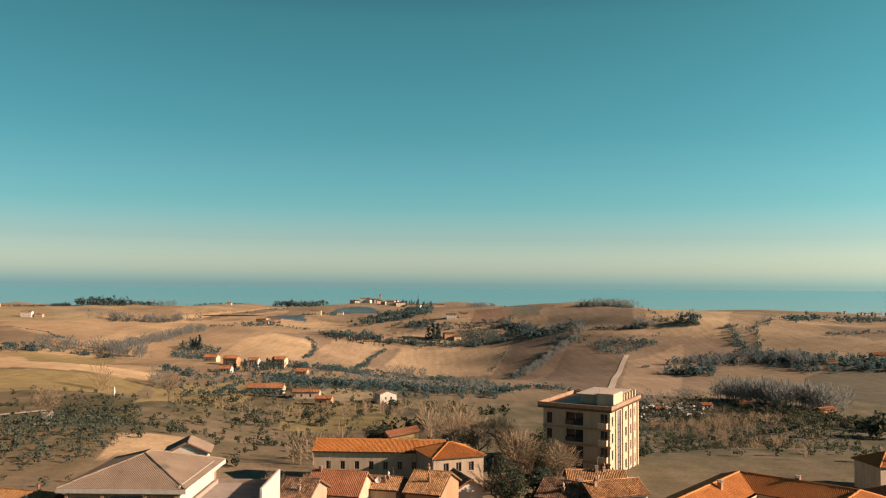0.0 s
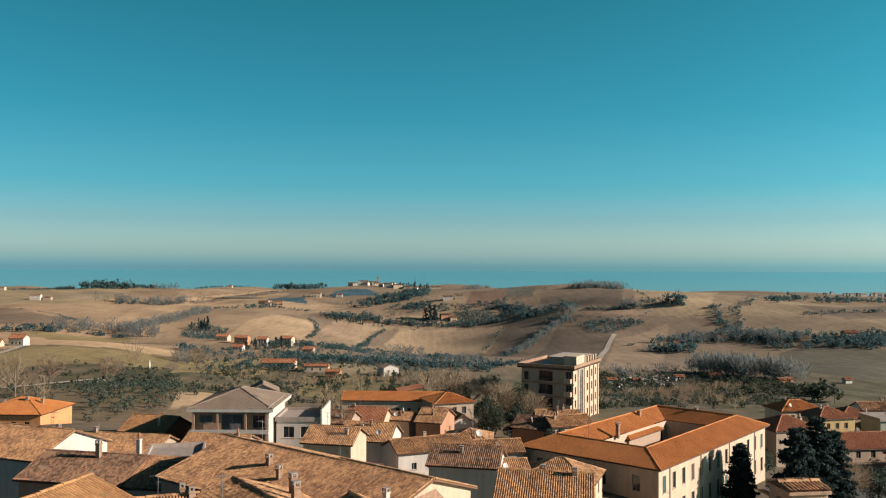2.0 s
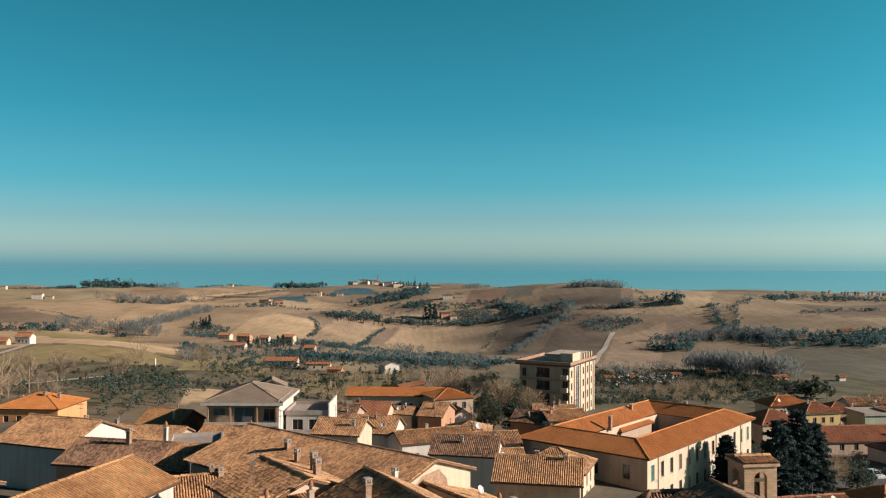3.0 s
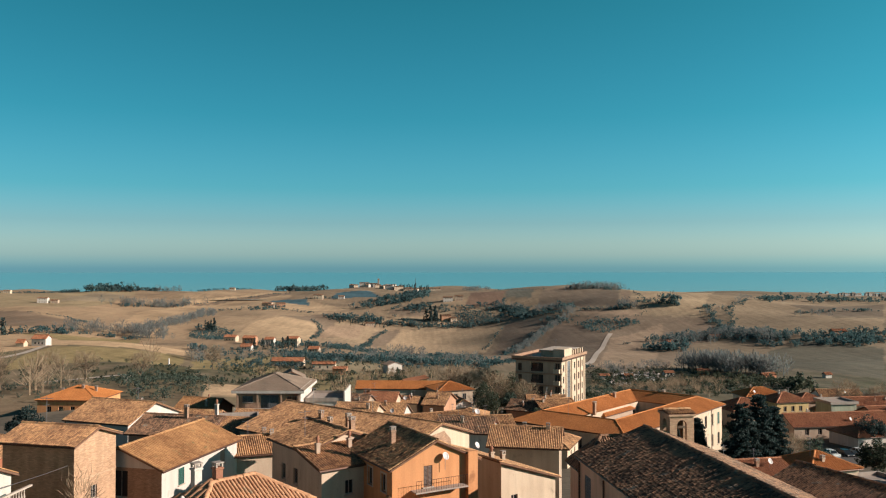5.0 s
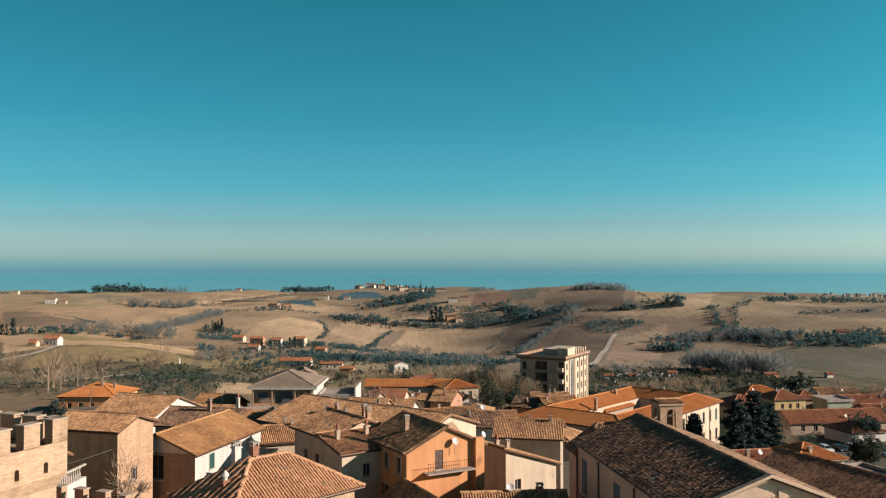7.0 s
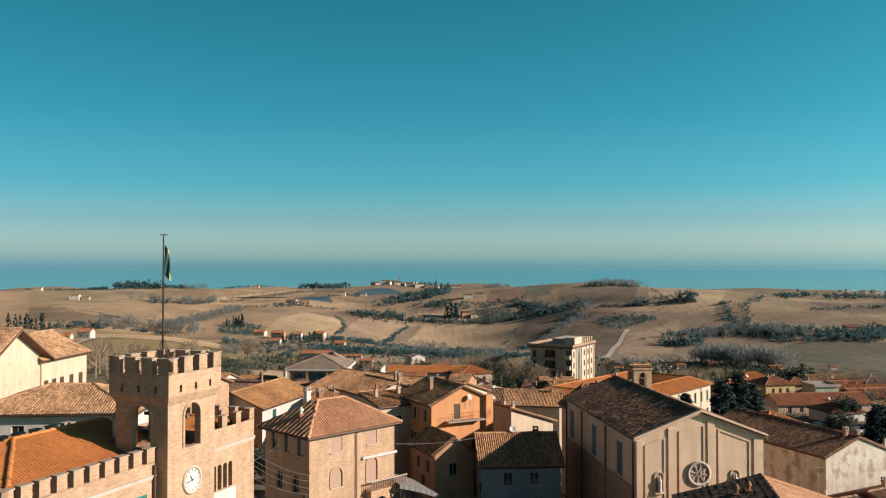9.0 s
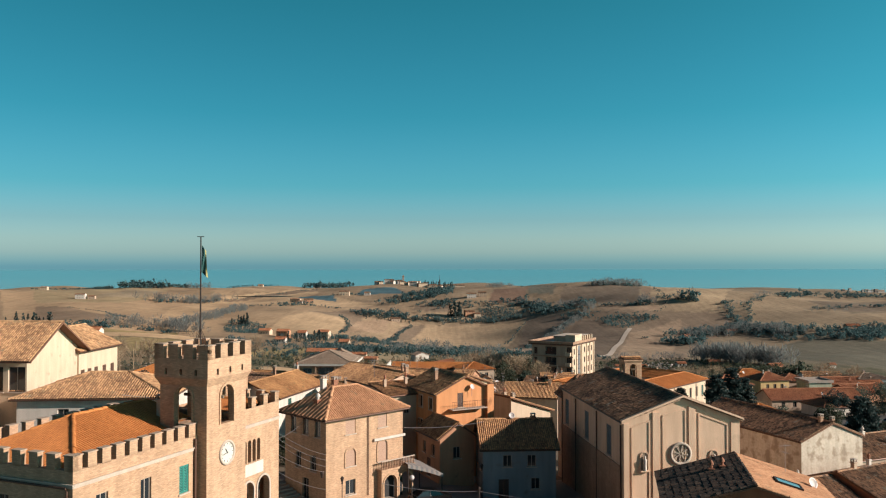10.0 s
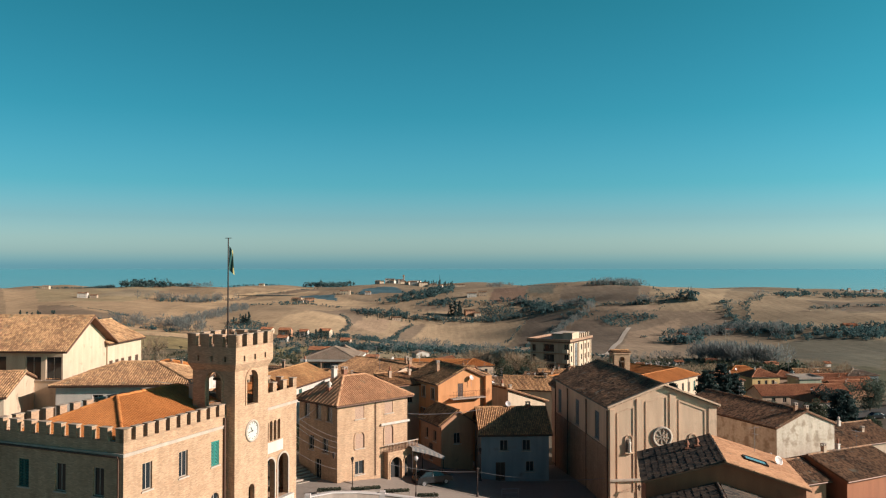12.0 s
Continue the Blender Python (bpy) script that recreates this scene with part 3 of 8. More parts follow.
def dish_on(parent, x, y, z, turn=0.0, size=1.0):
    pole = under("dish_pole", once("dishpole", lambda: Shape().tube((0, 0, -0.8), (0, 0, 0.25), 0.025, n=6).mesh("dish_pole", M["steel"])), parent, Matrix.Translation((x, y, z)))
    under("satellite_dish", once("dish", dish_mesh), pole, Matrix.Translation((0, 0, 0.3)) @ pose(0, 0, 0, 0, 0, turn) @ pose(0, 0, 0, 62) @ Matrix.Scale(size, 4))


def antenna_on(parent, x, y, z, h=2.4, turn=0.0):
    def rods():
        s = Shape().tube((0, 0, -0.9), (0, 0, h), 0.022, n=5)
        s.tube((-0.6, 0, h - 0.15), (0.6, 0, h - 0.15), 0.014, n=4)
        for k in range(7):
            s.tube((-0.55 + k * 0.18, -0.28 + k * 0.015, h - 0.15), (-0.55 + k * 0.18, 0.28 - k * 0.015, h - 0.15), 0.008, n=4)
        s.tube((0, -0.35, h - 0.7), (0, 0.35, h - 0.7), 0.012, n=4)
        for k in range(4):
            s.tube((-0.18, -0.3 + k * 0.2, h - 0.7), (0.18, -0.3 + k * 0.2, h - 0.7), 0.008, n=4)
        return s.mesh("antenna", M["steel"])
    under("antenna", once(("antenna", h), rods), parent, Matrix.Translation((x, y, z)) @ pose(0, 0, 0, 0, 0, turn))


def roof_planes(kind, w, d, ze, zr, over=0.4, x0=0.0, y0=0.0):
    """The sloping planes of a roof over the rectangle, each with its eave first; ridges follow as pairs of points."""
    a, b, c, e = x0 - over, y0 - over, x0 + w + over, y0 + d + over
    mx, my = x0 + w / 2, y0 + d / 2
    rise = zr - ze

    def low(half):
        return ze - rise * over / half
    if kind == "gable_front":       # ridge runs front to back
        z = low(w / 2)
        return ([[(a, e, z), (a, b, z), (mx, b, zr), (mx, e, zr)], [(c, b, z), (c, e, z), (mx, e, zr), (mx, b, zr)]], [((mx, b, zr), (mx, e, zr))])
    if kind == "gable_side":        # ridge runs side to side
        z = low(d / 2)
        return ([[(a, b, z), (c, b, z), (c, my, zr), (a, my, zr)], [(c, e, z), (a, e, z), (a, my, zr), (c, my, zr)]], [((a, my, zr), (c, my, zr))])
    if kind == "hip":
        z = low(min(w, d) / 2)
        run = min(w, d) / 2 + over
        if w >= d:
            p, q = (a + run, my, zr), (c - run, my, zr)
            return ([[(a, b, z), (c, b, z), q, p], [(c, e, z), (a, e, z), p, q], [(a, e, z), (a, b, z), p], [(c, b, z), (c, e, z), q]],
                    [(p, q), ((a, b, z), p), ((a, e, z), p), ((c, b, z), q), ((c, e, z), q)])
        p, q = (mx, b + run, zr), (mx, e - run, zr)
        return ([[(a, e, z), (a, b, z), p, q], [(c, b, z), (c, e, z), q, p], [(a, b, z), (c, b, z), p], [(c, e, z), (a, e, z), q]],
                [(p, q), ((a, b, z), p), ((c, b, z), p), ((a, e, z), q), ((c, e, z), q)])
    if kind == "lean_front":        # one slope, low at the front
        z = ze - rise * over / d
        return ([[(a, b, z), (c, b, z), (c, e, zr), (a, e, zr)]], [((a, e, zr), (c, e, zr))])
    if kind == "lean_right":        # one slope, low on the right
        z = ze - rise * over / w
        return ([[(c, b, z), (c, e, z), (a, e, zr), (a, b, zr)]], [((a, b, zr), (a, e, zr))])
    if kind == "lean_left":
        z = ze - rise * over / w
        return ([[(a, e, z), (a, b, z), (c, b, zr), (c, e, zr)]], [((c, e, zr), (c, b, zr))])
    return ([], [])


def lay_roof(parent, planes, ridges, tile="tile", wide=0.24, rough=1.0, thick=0.14):
    """A roof: its boards, the tiles on them and the ridge tiles."""
    s = Shape()
    for plane in planes:
        n = (Vector(plane[1]) - Vector(plane[0])).cross(Vector(plane[-1]) - Vector(plane[0])).normalized()
        if n.z < 0:
            n = -n
        k = len(plane)
        top = [Vector(p) for p in plane]
        pts = top + [p - n * thick for p in top]
        s.add(pts, [tuple(range(k)), tuple(range(2 * k - 1, k - 1, -1))] + [(a, k + a, k + (a + 1) % k, (a + 1) % k) for a in range(k)])
    roof = under("roof", s.mesh("roof", M["tile_orange_pan" if tile == "tile_orange" else "underlay"]), parent)
    v, q = tile_field(planes, wide * 0.9, wide * 1.25, rough=rough)
    if len(v):
        tagged(under("roof_tiles", quick_mesh("roof_tiles", v, q, M[tile], True), roof), kind="stuff")
    vs, fs, k = [], [], 0
    for a, b in ridges:
        a, b = np.array(a, float), np.array(b, float)
        long = np.linalg.norm(b - a)
        if long < 0.3:
            continue
        e = (b - a) / long
        side = np.cross(e, (0, 0, 1.0))
        side /= np.linalg.norm(side)
        up = np.cross(side, e)
        count = max(1, int(long / 0.42))
        for j in range(count):
            o = a + e * long * (j + 0.5) / count
            jit = tile_random.normal(0, 0.012, 3)
            for end, rise in ((-0.56, 0.03), (0.56, 0.0)):
                for x, z in ((-0.17, -0.03), (-0.10, 0.075), (0.0, 0.11), (0.10, 0.075), (0.17, -0.03)):
                    vs.append(o + e * end * long / count + side * (x + jit[0]) + up * (z + 0.05 + rise + jit[1]))
            fs += [(k + i, k + i + 1, k + i + 6, k + i + 5) for i in range(4)]
            k += 10
    if vs:
        tagged(under("ridge_tiles", quick_mesh("ridge_tiles", np.array(vs), np.array(fs), M[tile], True), roof), kind="stuff")
    return roof


def house(name, x, y, turn, w, d, zb, ze, zr, kind="gable_front", wall="cream", tile="tile", openings=(), over=0.4, label="", category="house",
          chimneys=(), dishes=(), antennas=(), wide=0.24, group="houses of the town", gutter=True, style="dark", shutter="shutter_brown", rough=1.0, tile_two="", end_wide=0.0):
    """A house: front left corner, turn, size, ground, eaves and ridge; openings are (face, along, sill over ground, width, height, style, shutter, arched)."""
    h = thing(name, x, y, zb, turn, label, category, group)
    ze, zr = ze - zb, zr - zb
    s = Shape()
    corners = {"f": ((0, 0), (w, 0)), "r": ((w, 0), (w, d)), "b": ((w, d), (0, d)), "l": ((0, d), (0, 0))}
    for face, (p0, p1) in corners.items():
        holes = [(o[1] - o[3] / 2, o[1] + o[3] / 2, o[2], o[2] + o[4], len(o) > 7 and o[7]) for o in openings if o[0] == face]
        holed(s, p0, p1, -4.0, ze, [q for q in holes], slot=0)
    rise = zr - ze
    if kind == "gable_front":
        for yy, order in ((0, (0, 1, 2)), (d, (2, 1, 0))):
            s.add([(0, yy, ze), (w, yy, ze), (w / 2, yy, zr)], [order])
    elif kind == "gable_side":
        for xx, order in ((0, (2, 1, 0)), (w, (0, 1, 2))):
            s.add([(xx, 0, ze), (xx, d, ze), (xx, d / 2, zr)], [order])
    elif kind == "lean_front":
        s.add([(0, 0, ze), (0, d, ze), (0, d, zr)], [(2, 1, 0)]).add([(w, 0, ze), (w, d, ze), (w, d, zr)], [(0, 1, 2)]).add([(0, d, ze), (w, d, ze), (w, d, zr), (0, d, zr)], [(3, 2, 1, 0)])
    elif kind in ("lean_right", "lean_left"):
        hi = 0 if kind == "lean_right" else w
        for yy in (0, d):
            s.add([(0, yy, ze), (w, yy, ze), (hi, yy, zr)], [(0, 1, 2) if yy == 0 else (2, 1, 0)])
        s.add([(hi, 0, ze), (hi, d, ze), (hi, d, zr), (hi, 0, zr)], [(0, 1, 2, 3) if hi else (3, 2, 1, 0)])
    walls = under("wall", s.mesh("wall", M[wall]), h)
    turns = {"f": (0, 0, 0), "r": (w, 0, 90), "b": (w, d, 180), "l": (0, d, -90)}
    for o in openings:
        ox, oy, rz = turns[o[0]]
        m = pose(ox, oy, 0, 0, 0, rz) @ Matrix.Translation((o[1], 0, o[2]))
        length = w if o[0] in "fb" else d
        if o[1] - o[3] / 2 < 0.03 or o[1] + o[3] / 2 > length - 0.03 or o[2] + o[4] > ze - 0.02:
            continue
        window_in(h, m, o[3], o[4], o[5] if len(o) > 5 and o[5] else style, o[6] if len(o) > 6 and o[6] else shutter)
    if kind == "flat":
        p = Shape()
        p.box(-over, -over, ze, w + over, d + over, ze + 0.3, bevel=0.02)
        p.box(-over, -over, ze + 0.3, w + over, -over + 0.25, ze + 0.75).box(-over, d + over - 0.25, ze + 0.3, w + over, d + over, ze + 0.75)
        p.box(-over, -over + 0.25, ze + 0.3, -over + 0.25, d + over - 0.25, ze + 0.75).box(w + over - 0.25, -over + 0.25, ze + 0.3, w + over, d + over - 0.25, ze + 0.75)
        under("roof", p.mesh("roof", M["concrete"]), h)
    else:
        planes, ridges = roof_planes(kind, w, d, ze + 0.10, zr + 0.10, over)
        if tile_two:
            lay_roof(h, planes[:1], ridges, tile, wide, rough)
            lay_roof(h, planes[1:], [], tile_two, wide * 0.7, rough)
        elif end_wide:
            lay_roof(h, planes[:2] + planes[3:], ridges, tile, wide, rough)
            lay_roof(h, planes[2:3], [], tile, end_wide, rough)
        else:
            lay_roof(h, planes, ridges, tile, wide, rough)
        if gutter:
            for plane in planes:
                a, b = Vector(plane[0]), Vector(plane[1])
                under("gutter", Shape().tube(a - Vector((0, 0, 0.1)), b - Vector((0, 0, 0.1)), 0.065, n=6).mesh("gutter", M["copper_pipe"]), h)
    if group == "houses of the town" and kind != "flat" and not chimneys:
        luck = random.Random(int(x * 7) + int(y * 13))
        for k in range(luck.choice((1, 1, 2, 2))):
            cx, cy = w * luck.uniform(0.12, 0.88), d * luck.uniform(0.15, 0.7)
            up = min(cy, d - cy) / (d / 2) if kind == "gable_side" else min(cx, w - cx) / (w / 2) if kind == "gable_front" else min(cx, w - cx, cy, d - cy) / (min(w, d) / 2)
            chimney_on(h, cx, cy, ze + rise * up, luck.choice((0.45, 0.55)), luck.choice((0.9, 1.2)), luck.choice(("brick_dark", "white", "buff", "buff")), luck.choice(("plate", "plate", "pot", "white")))
        for k in range(luck.choice((0, 1, 1, 2))):
            cx = w * luck.uniform(0.15, 0.85)
            antenna_on(h, cx, d / 2 if kind == "gable_side" else d * 0.4, zr - 0.3, luck.choice((1.8, 2.4)), luck.uniform(0, 90))
        if luck.random() < 0.35:
            dish_on(h, w * luck.uniform(0.2, 0.8), d * 0.12, ze + rise * 0.2 + 0.5, luck.uniform(-10, 40), 1.0)
    for c in chimneys:
        chimney_on(h, c[0], c[1], c[2] - zb, *c[3:])
    for c in dishes:
        dish_on(h, c[0], c[1], c[2] - zb, *c[3:])
    for c in antennas:
        antenna_on(h, c[0], c[1], c[2] - zb, *c[3:])
    return h


def rows_of(face, length, floors, n, w=0.95, h=1.45, style="", shutter="", margin=None):
    """Evenly spaced windows on a face: floors are sill heights over the ground."""
    margin = length / (n + 1) if margin is None else margin
    step = (length - 2 * margin) / max(1, n - 1)
    return [(face, margin + k * step if n > 1 else length / 2, z, w, h, style, shutter) for z in floors for k in range(n)]

# ---- the land: one sheet from under the town over the valley and the hills to the shore ----
HILLS = ((190, (-13, -2, -6, -12, -7)), (280, (-8, -9, -12, -14, -18)), (400, (-12, -18, -26, -30, -37)), (560, (-21, -19, -35, -41, -36, -40)),
         (760, (-40, -37, -40, -44, -54, -49, -55)), (960, (-41, -37, -42, -49, -80, -49, -41, -21, -35)),
         (1200, (-40, -46, -42, -41, -89, -13, -11, -16, -17)), (1500, (-33, -22, -49, -38, -5, -14, -37, -40)),
         (2050, (-39, -30, -28, -25, -40, -40, -40)), (2900, (-65, -71, -73, -67)))
knots = np.array([(u * y, y, z) for y, hs in HILLS for u, z in zip(np.linspace(-0.72, 0.78, len(hs)), hs)])


def ground(x, y):
    """Height of the land at x, y (arrays or numbers)."""
    x, y = np.asarray(x, float), np.asarray(y, float)
    sx, sy = 0.13 * knots[:, 1] + 5, 0.14 * knots[:, 1] + 8
    g = np.exp(-((x[..., None] - knots[:, 0]) / sx) ** 2 - ((y[..., None] - knots[:, 1]) / sy) ** 2) + 1e-12
    far = (g * knots[:, 2]).sum(-1) / g.sum(-1)
    k = np.clip((y - 560) / 300, 0, 1)
    far = far + k * (2.6 * np.sin(x / 47 + 1.7 * np.sin(y / 190)) + 1.8 * np.sin(x / 83 - y / 71 + 2.0) + 0.8 * np.sin(x / 19 + y / 33))
    town = 3.9 - 0.15 * np.clip(x + 10, 0, 17) - 0.075 * np.clip(y - 92, 0, 400) - 0.035 * np.clip(x - 32, 0, 200) + 0.045 * np.clip(-x - 14, 0, 40)
    k = np.clip((y - 120) / 90, 0, 1)
    k = k * k * (3 - 2 * k)
    return town * (1 - k) + far * k


def land():
    rings = np.concatenate([np.linspace(-150, 40, 8), np.linspace(60, 300, 50), 300 * (3600 / 300) ** np.linspace(0.003, 1, 240)])
    az = np.concatenate([np.linspace(-3.0, -0.78, 16), np.linspace(-0.70, 0.70, 500), np.linspace(0.78, 3.0, 16)])
    yy, uu = np.meshgrid(rings, az, indexing="ij")
    xx = uu * np.maximum(yy, 130)
    zz = ground(xx, yy)
    nr, na = xx.shape
    idx = np.arange(nr * na).reshape(nr, na)
    quads = np.stack([idx[:-1, :-1], idx[:-1, 1:], idx[1:, 1:], idx[1:, :-1]], -1).reshape(-1, 4)
    me = quick_mesh("ground", np.stack([xx, yy, zz], -1).reshape(-1, 3), quads, LAND, True)
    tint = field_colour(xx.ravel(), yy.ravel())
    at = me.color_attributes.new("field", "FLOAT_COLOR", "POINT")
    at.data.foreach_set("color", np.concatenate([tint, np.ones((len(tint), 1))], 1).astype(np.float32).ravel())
    return tagged(new("ground", me), "tan ploughed winter fields, grass and gardens rolling over low hills", "ground", kind="structure")


FIELDS = (
    ("tan", ((-243, 481), (-1034, 1920), (693, 1144), (562, 934), (515, 932), (428, 989), (396, 1084), (350, 1036), (194, 1144), (108, 1307), (-124, 1006), (-167, 741), (-340, 872), (-391, 807))),
    ("brown", ((51, 681), (130, 1227), (198, 1124), (352, 1042), (338, 929), (279, 866), (156, 591), (117, 590))),
    ("pale", ((-204, 935), (-154, 750), (-120, 971), (-138, 1185), (-197, 1199), (-213, 1123))),
    ("tan_dark", ((-200, 1221), (-137, 1200), (-124, 1006), (-102, 1050), (-122, 1250), (-96, 1342), (-137, 1395))),
    ("pale", ((-344, 1427), (-102, 1432), (-205, 1630), (-437, 1774))),
    ("pale", ((-350, 966), (-321, 1190), (-336, 1450), (-268, 1756), (-307, 2006), (-390, 1830), (-471, 1728), (-466, 1411))),
    ("tan_dark", ((-656, 1328), (-588, 1293), (-441, 1138), (-379, 939), (-466, 954))),
    ("olive_tan", ((-680, 1375), (-558, 1429), (-575, 1619), (-664, 1993), (-1038, 2078))),
    ("grey_tan", ((-642, 1515), (-578, 1627), (-654, 1924), (-742, 1920))),
    ("tan", ((-486, 1740), (-372, 1863), (-307, 2006), (-403, 2233), (-594, 2169))),
    ("tan_dark", ((-451, 1675), (-366, 1832), (-299, 1957), (-284, 1861), (-355, 1778), (-431, 1666))),
    ("pale", ((-391, 807), (-347, 862), (-187, 727), (-147, 565), (-222, 550), (-228, 485))),
    ("green", ((-219, 542), (-146, 562), (-137, 520), (-181, 402), (-211, 489))),
    ("green", ((-401, 882), (-290, 909), (-197, 594), (-354, 854))),
    ("pale", ((-42, 1111), (-22, 1258), (125, 1219), (75, 952), (-32, 1047))),
    ("tan_dark", ((-72, 1016), (-42, 1111), (-27, 1258), (-62, 1220))),
    ("tan_dark", ((-51, 1346), (12, 1342), (12, 1387), (-44, 1400))),
    ("tan", ((-105, 1462), (12, 1387), (151, 1459), (95, 1696), (14, 1621))),
    ("brown", ((83, 932), (127, 1233), (198, 1120), (135, 997))),
    # ploughed field with a ridge's shadow put into its brown
    ("brown_shaded", ((88, 742), (176, 1078), (209, 1031), (215, 964), (117, 621))),
    ("brown_pale", ((211, 933), (299, 1030), (189, 692), (121, 611))),
    ("brown", ((299, 1030), (334, 1010), (294, 912), (204, 738))),
    ("brown_pale", ((210, 1123), (283, 1072), (291, 1103), (224, 1157))),
    ("tan_dark", ((183, 1303), (270, 1137), (346, 1448), (214, 1454))),
    ("brown_pale", ((273, 1134), (337, 1105), (366, 1186), (324, 1340))),
    ("grey", ((146, 1414), (185, 1384), (207, 1493), (167, 1567))),
    ("umber", ((77, 1374), (135, 1352), (155, 1499), (96, 1527))),
    ("tan", ((340, 927), (422, 859), (468, 951), (479, 1086), (413, 1100))),
    ("tan_dark", ((479, 1086), (468, 951), (515, 932), (596, 1074))),
    ("tan", ((385, 882), (464, 843), (504, 913), (441, 947))),
    ("dark", ((232, 573), (266, 499), (417, 762), (377, 826), (324, 788))),
    ("pale", ((284, 1131), (354, 1047), (496, 1400), (407, 1608))),
    ("brown_pale", ((-119, 1016), (-80, 1134), (-82, 1271), (-125, 1202))),
    ("green", ((-63, 529), (-15, 535), (-1, 398), (-45, 392))),
    ("olive_tan", ((-66, 559), (-42, 613), (-16, 568), (-36, 531))),
    ("pale", ((-67, 304), (-52, 308), (-45, 279), (-60, 275))),
    ("green", ((-138, 549), (-101, 688), (-85, 541), (-103, 417))),
    ("pond", ((-181, 1713), (-78, 1738), (-117, 1984), (-176, 1908))),
    ("pond", ((-291, 1625), (-200, 1551), (-221, 1672), (-295, 1707))),
)
COVER = {"tan": (0.312, 0.221, 0.144), "pale": (0.405, 0.284, 0.180), "tan_dark": (0.200, 0.145, 0.104), "grey_tan": (0.234, 0.187, 0.132), "olive_tan": (0.261, 0.203, 0.129), "green": (0.228, 0.178, 0.094),
         # the darkest brown is soil colour lowered for shadow by a ridge
         "brown": (0.212, 0.150, 0.106), "brown_pale": (0.300, 0.206, 0.140), "brown_shaded": (0.150, 0.108, 0.080), "grey": (0.140, 0.127, 0.100),
         "umber": (0.213, 0.133, 0.094), "dark": (0.142, 0.120, 0.088), "pond": (0.062, 0.114, 0.138)}


def field_colour(x, y):
    """Colour of the ground cover by place: ploughed earth in patches, grass, gardens near the town; some haze and shade
    are put in.
    """
    n = np.array([noise.noise(Vector((a / 55, b / 95, 0.3))) for a, b in zip(x, y)])
    m = np.array([noise.noise(Vector((a / 9, b / 16, 3.3))) for a, b in zip(x, y)])
    tan, brown, green, town = np.array((0.260, 0.185, 0.122)), np.array((0.165, 0.128, 0.090)), np.array((0.088, 0.080, 0.047)), np.array((0.125, 0.10, 0.076))
    k = np.clip(0.5 + n * 0.6, 0, 1)[:, None]
    c = tan * (1 - 0.5 * k) + brown * 0.5 * k
    near = np.clip(1.6 - np.abs(y - 440) / 160, 0, 1)[:, None]
    g = np.clip(0.5 + n + m, 0, 1)[:, None]
    c = c * (1 - near) + (green * g + brown * (1 - g)) * near
    for cover, corners in FIELDS:
        ok = inside(list(corners), x, y)
        c[ok] = np.array(COVER[cover]) * (1 + 0.14 * n[ok][:, None] + 0.06 * m[ok][:, None])
    # tint by bearing: slight haze put in on the right, warmer and brighter left
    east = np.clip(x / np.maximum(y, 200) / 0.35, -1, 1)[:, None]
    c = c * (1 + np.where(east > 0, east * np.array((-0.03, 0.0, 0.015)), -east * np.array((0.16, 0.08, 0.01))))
    t = np.clip((240 - y) / 40, 0, 1)[:, None]
    return c * (1 - t) + town * t


def land_material():
    m = bpy.data.materials.new("fields")
    m.use_nodes = True
    n, l = m.node_tree.nodes, m.node_tree.links
    b = n["Principled BSDF"]
    b.inputs["Roughness"].default_value = 0.95
    b.inputs["Specular IOR Level"].default_value = 0.1
    attr = n.new("ShaderNodeAttribute")
    attr.attribute_name = "field"
    where = n.new("ShaderNodeTexCoord")
    last = attr.outputs["Color"]
    for scale, lo, hi in (((0.02, 0.02, 0.02), 0.86, 1.14), ((0.16, 0.16, 0.16), 0.88, 1.12), ((1.1, 1.1, 1.1), 0.82, 1.18), ((0.22, 0.012, 0.05), 0.88, 1.12), ((0.05, 0.5, 0.1), 0.93, 1.07)):
        t = n.new("ShaderNodeTexNoise")
        size = n.new("ShaderNodeMapping")
        size.inputs["Scale"].default_value = scale
        size.inputs["Rotation"].default_value = (0, 0, 0.25)
        l.new(where.outputs["Object"], size.inputs["Vector"])
        t.inputs["Scale"].default_value, t.inputs["Detail"].default_value = 1.0, 6.0
        l.new(size.outputs[0], t.inputs["Vector"])
        r = n.new("ShaderNodeMapRange")
        r.inputs["From Min"].default_value, r.inputs["From Max"].default_value = 0.3, 0.7
        r.inputs["To Min"].default_value, r.inputs["To Max"].default_value = lo, hi
        l.new(t.outputs["Fac"], r.inputs["Value"])
        v = n.new("ShaderNodeVectorMath")
        v.operation = "SCALE"
        l.new(last, v.inputs[0])
        l.new(r.outputs[0], v.inputs["Scale"])
        last = v.outputs[0]
    l.new(last, b.inputs["Base Color"])
    relief = n.new("ShaderNodeBump")
    relief.inputs["Strength"].default_value, relief.inputs["Distance"].default_value = 0.35, 1.0
    grain = n.new("ShaderNodeTexNoise")
    grain.inputs["Scale"].default_value, grain.inputs["Detail"].default_value = 0.09, 8.0
    l.new(where.outputs["Object"], grain.inputs["Vector"])
    l.new(grain.outputs["Fac"], relief.inputs["Height"])
    l.new(relief.outputs[0], b.inputs["Normal"])
    return m


LAND = land_material()
land()


def sea():
    """The sea, rising to the eye's level with distance."""
    ys = np.linspace(1750, 4900, 24)
    xs = np.linspace(-4600, 4600, 30)
    yy, xx = np.meshgrid(ys, xs, indexing="ij")
    zz = 26 - (6.0 + 26.0 * ((4900 - yy) / 2000) ** 1.3) / 1450 * yy
    idx = np.arange(xx.size).reshape(xx.shape)
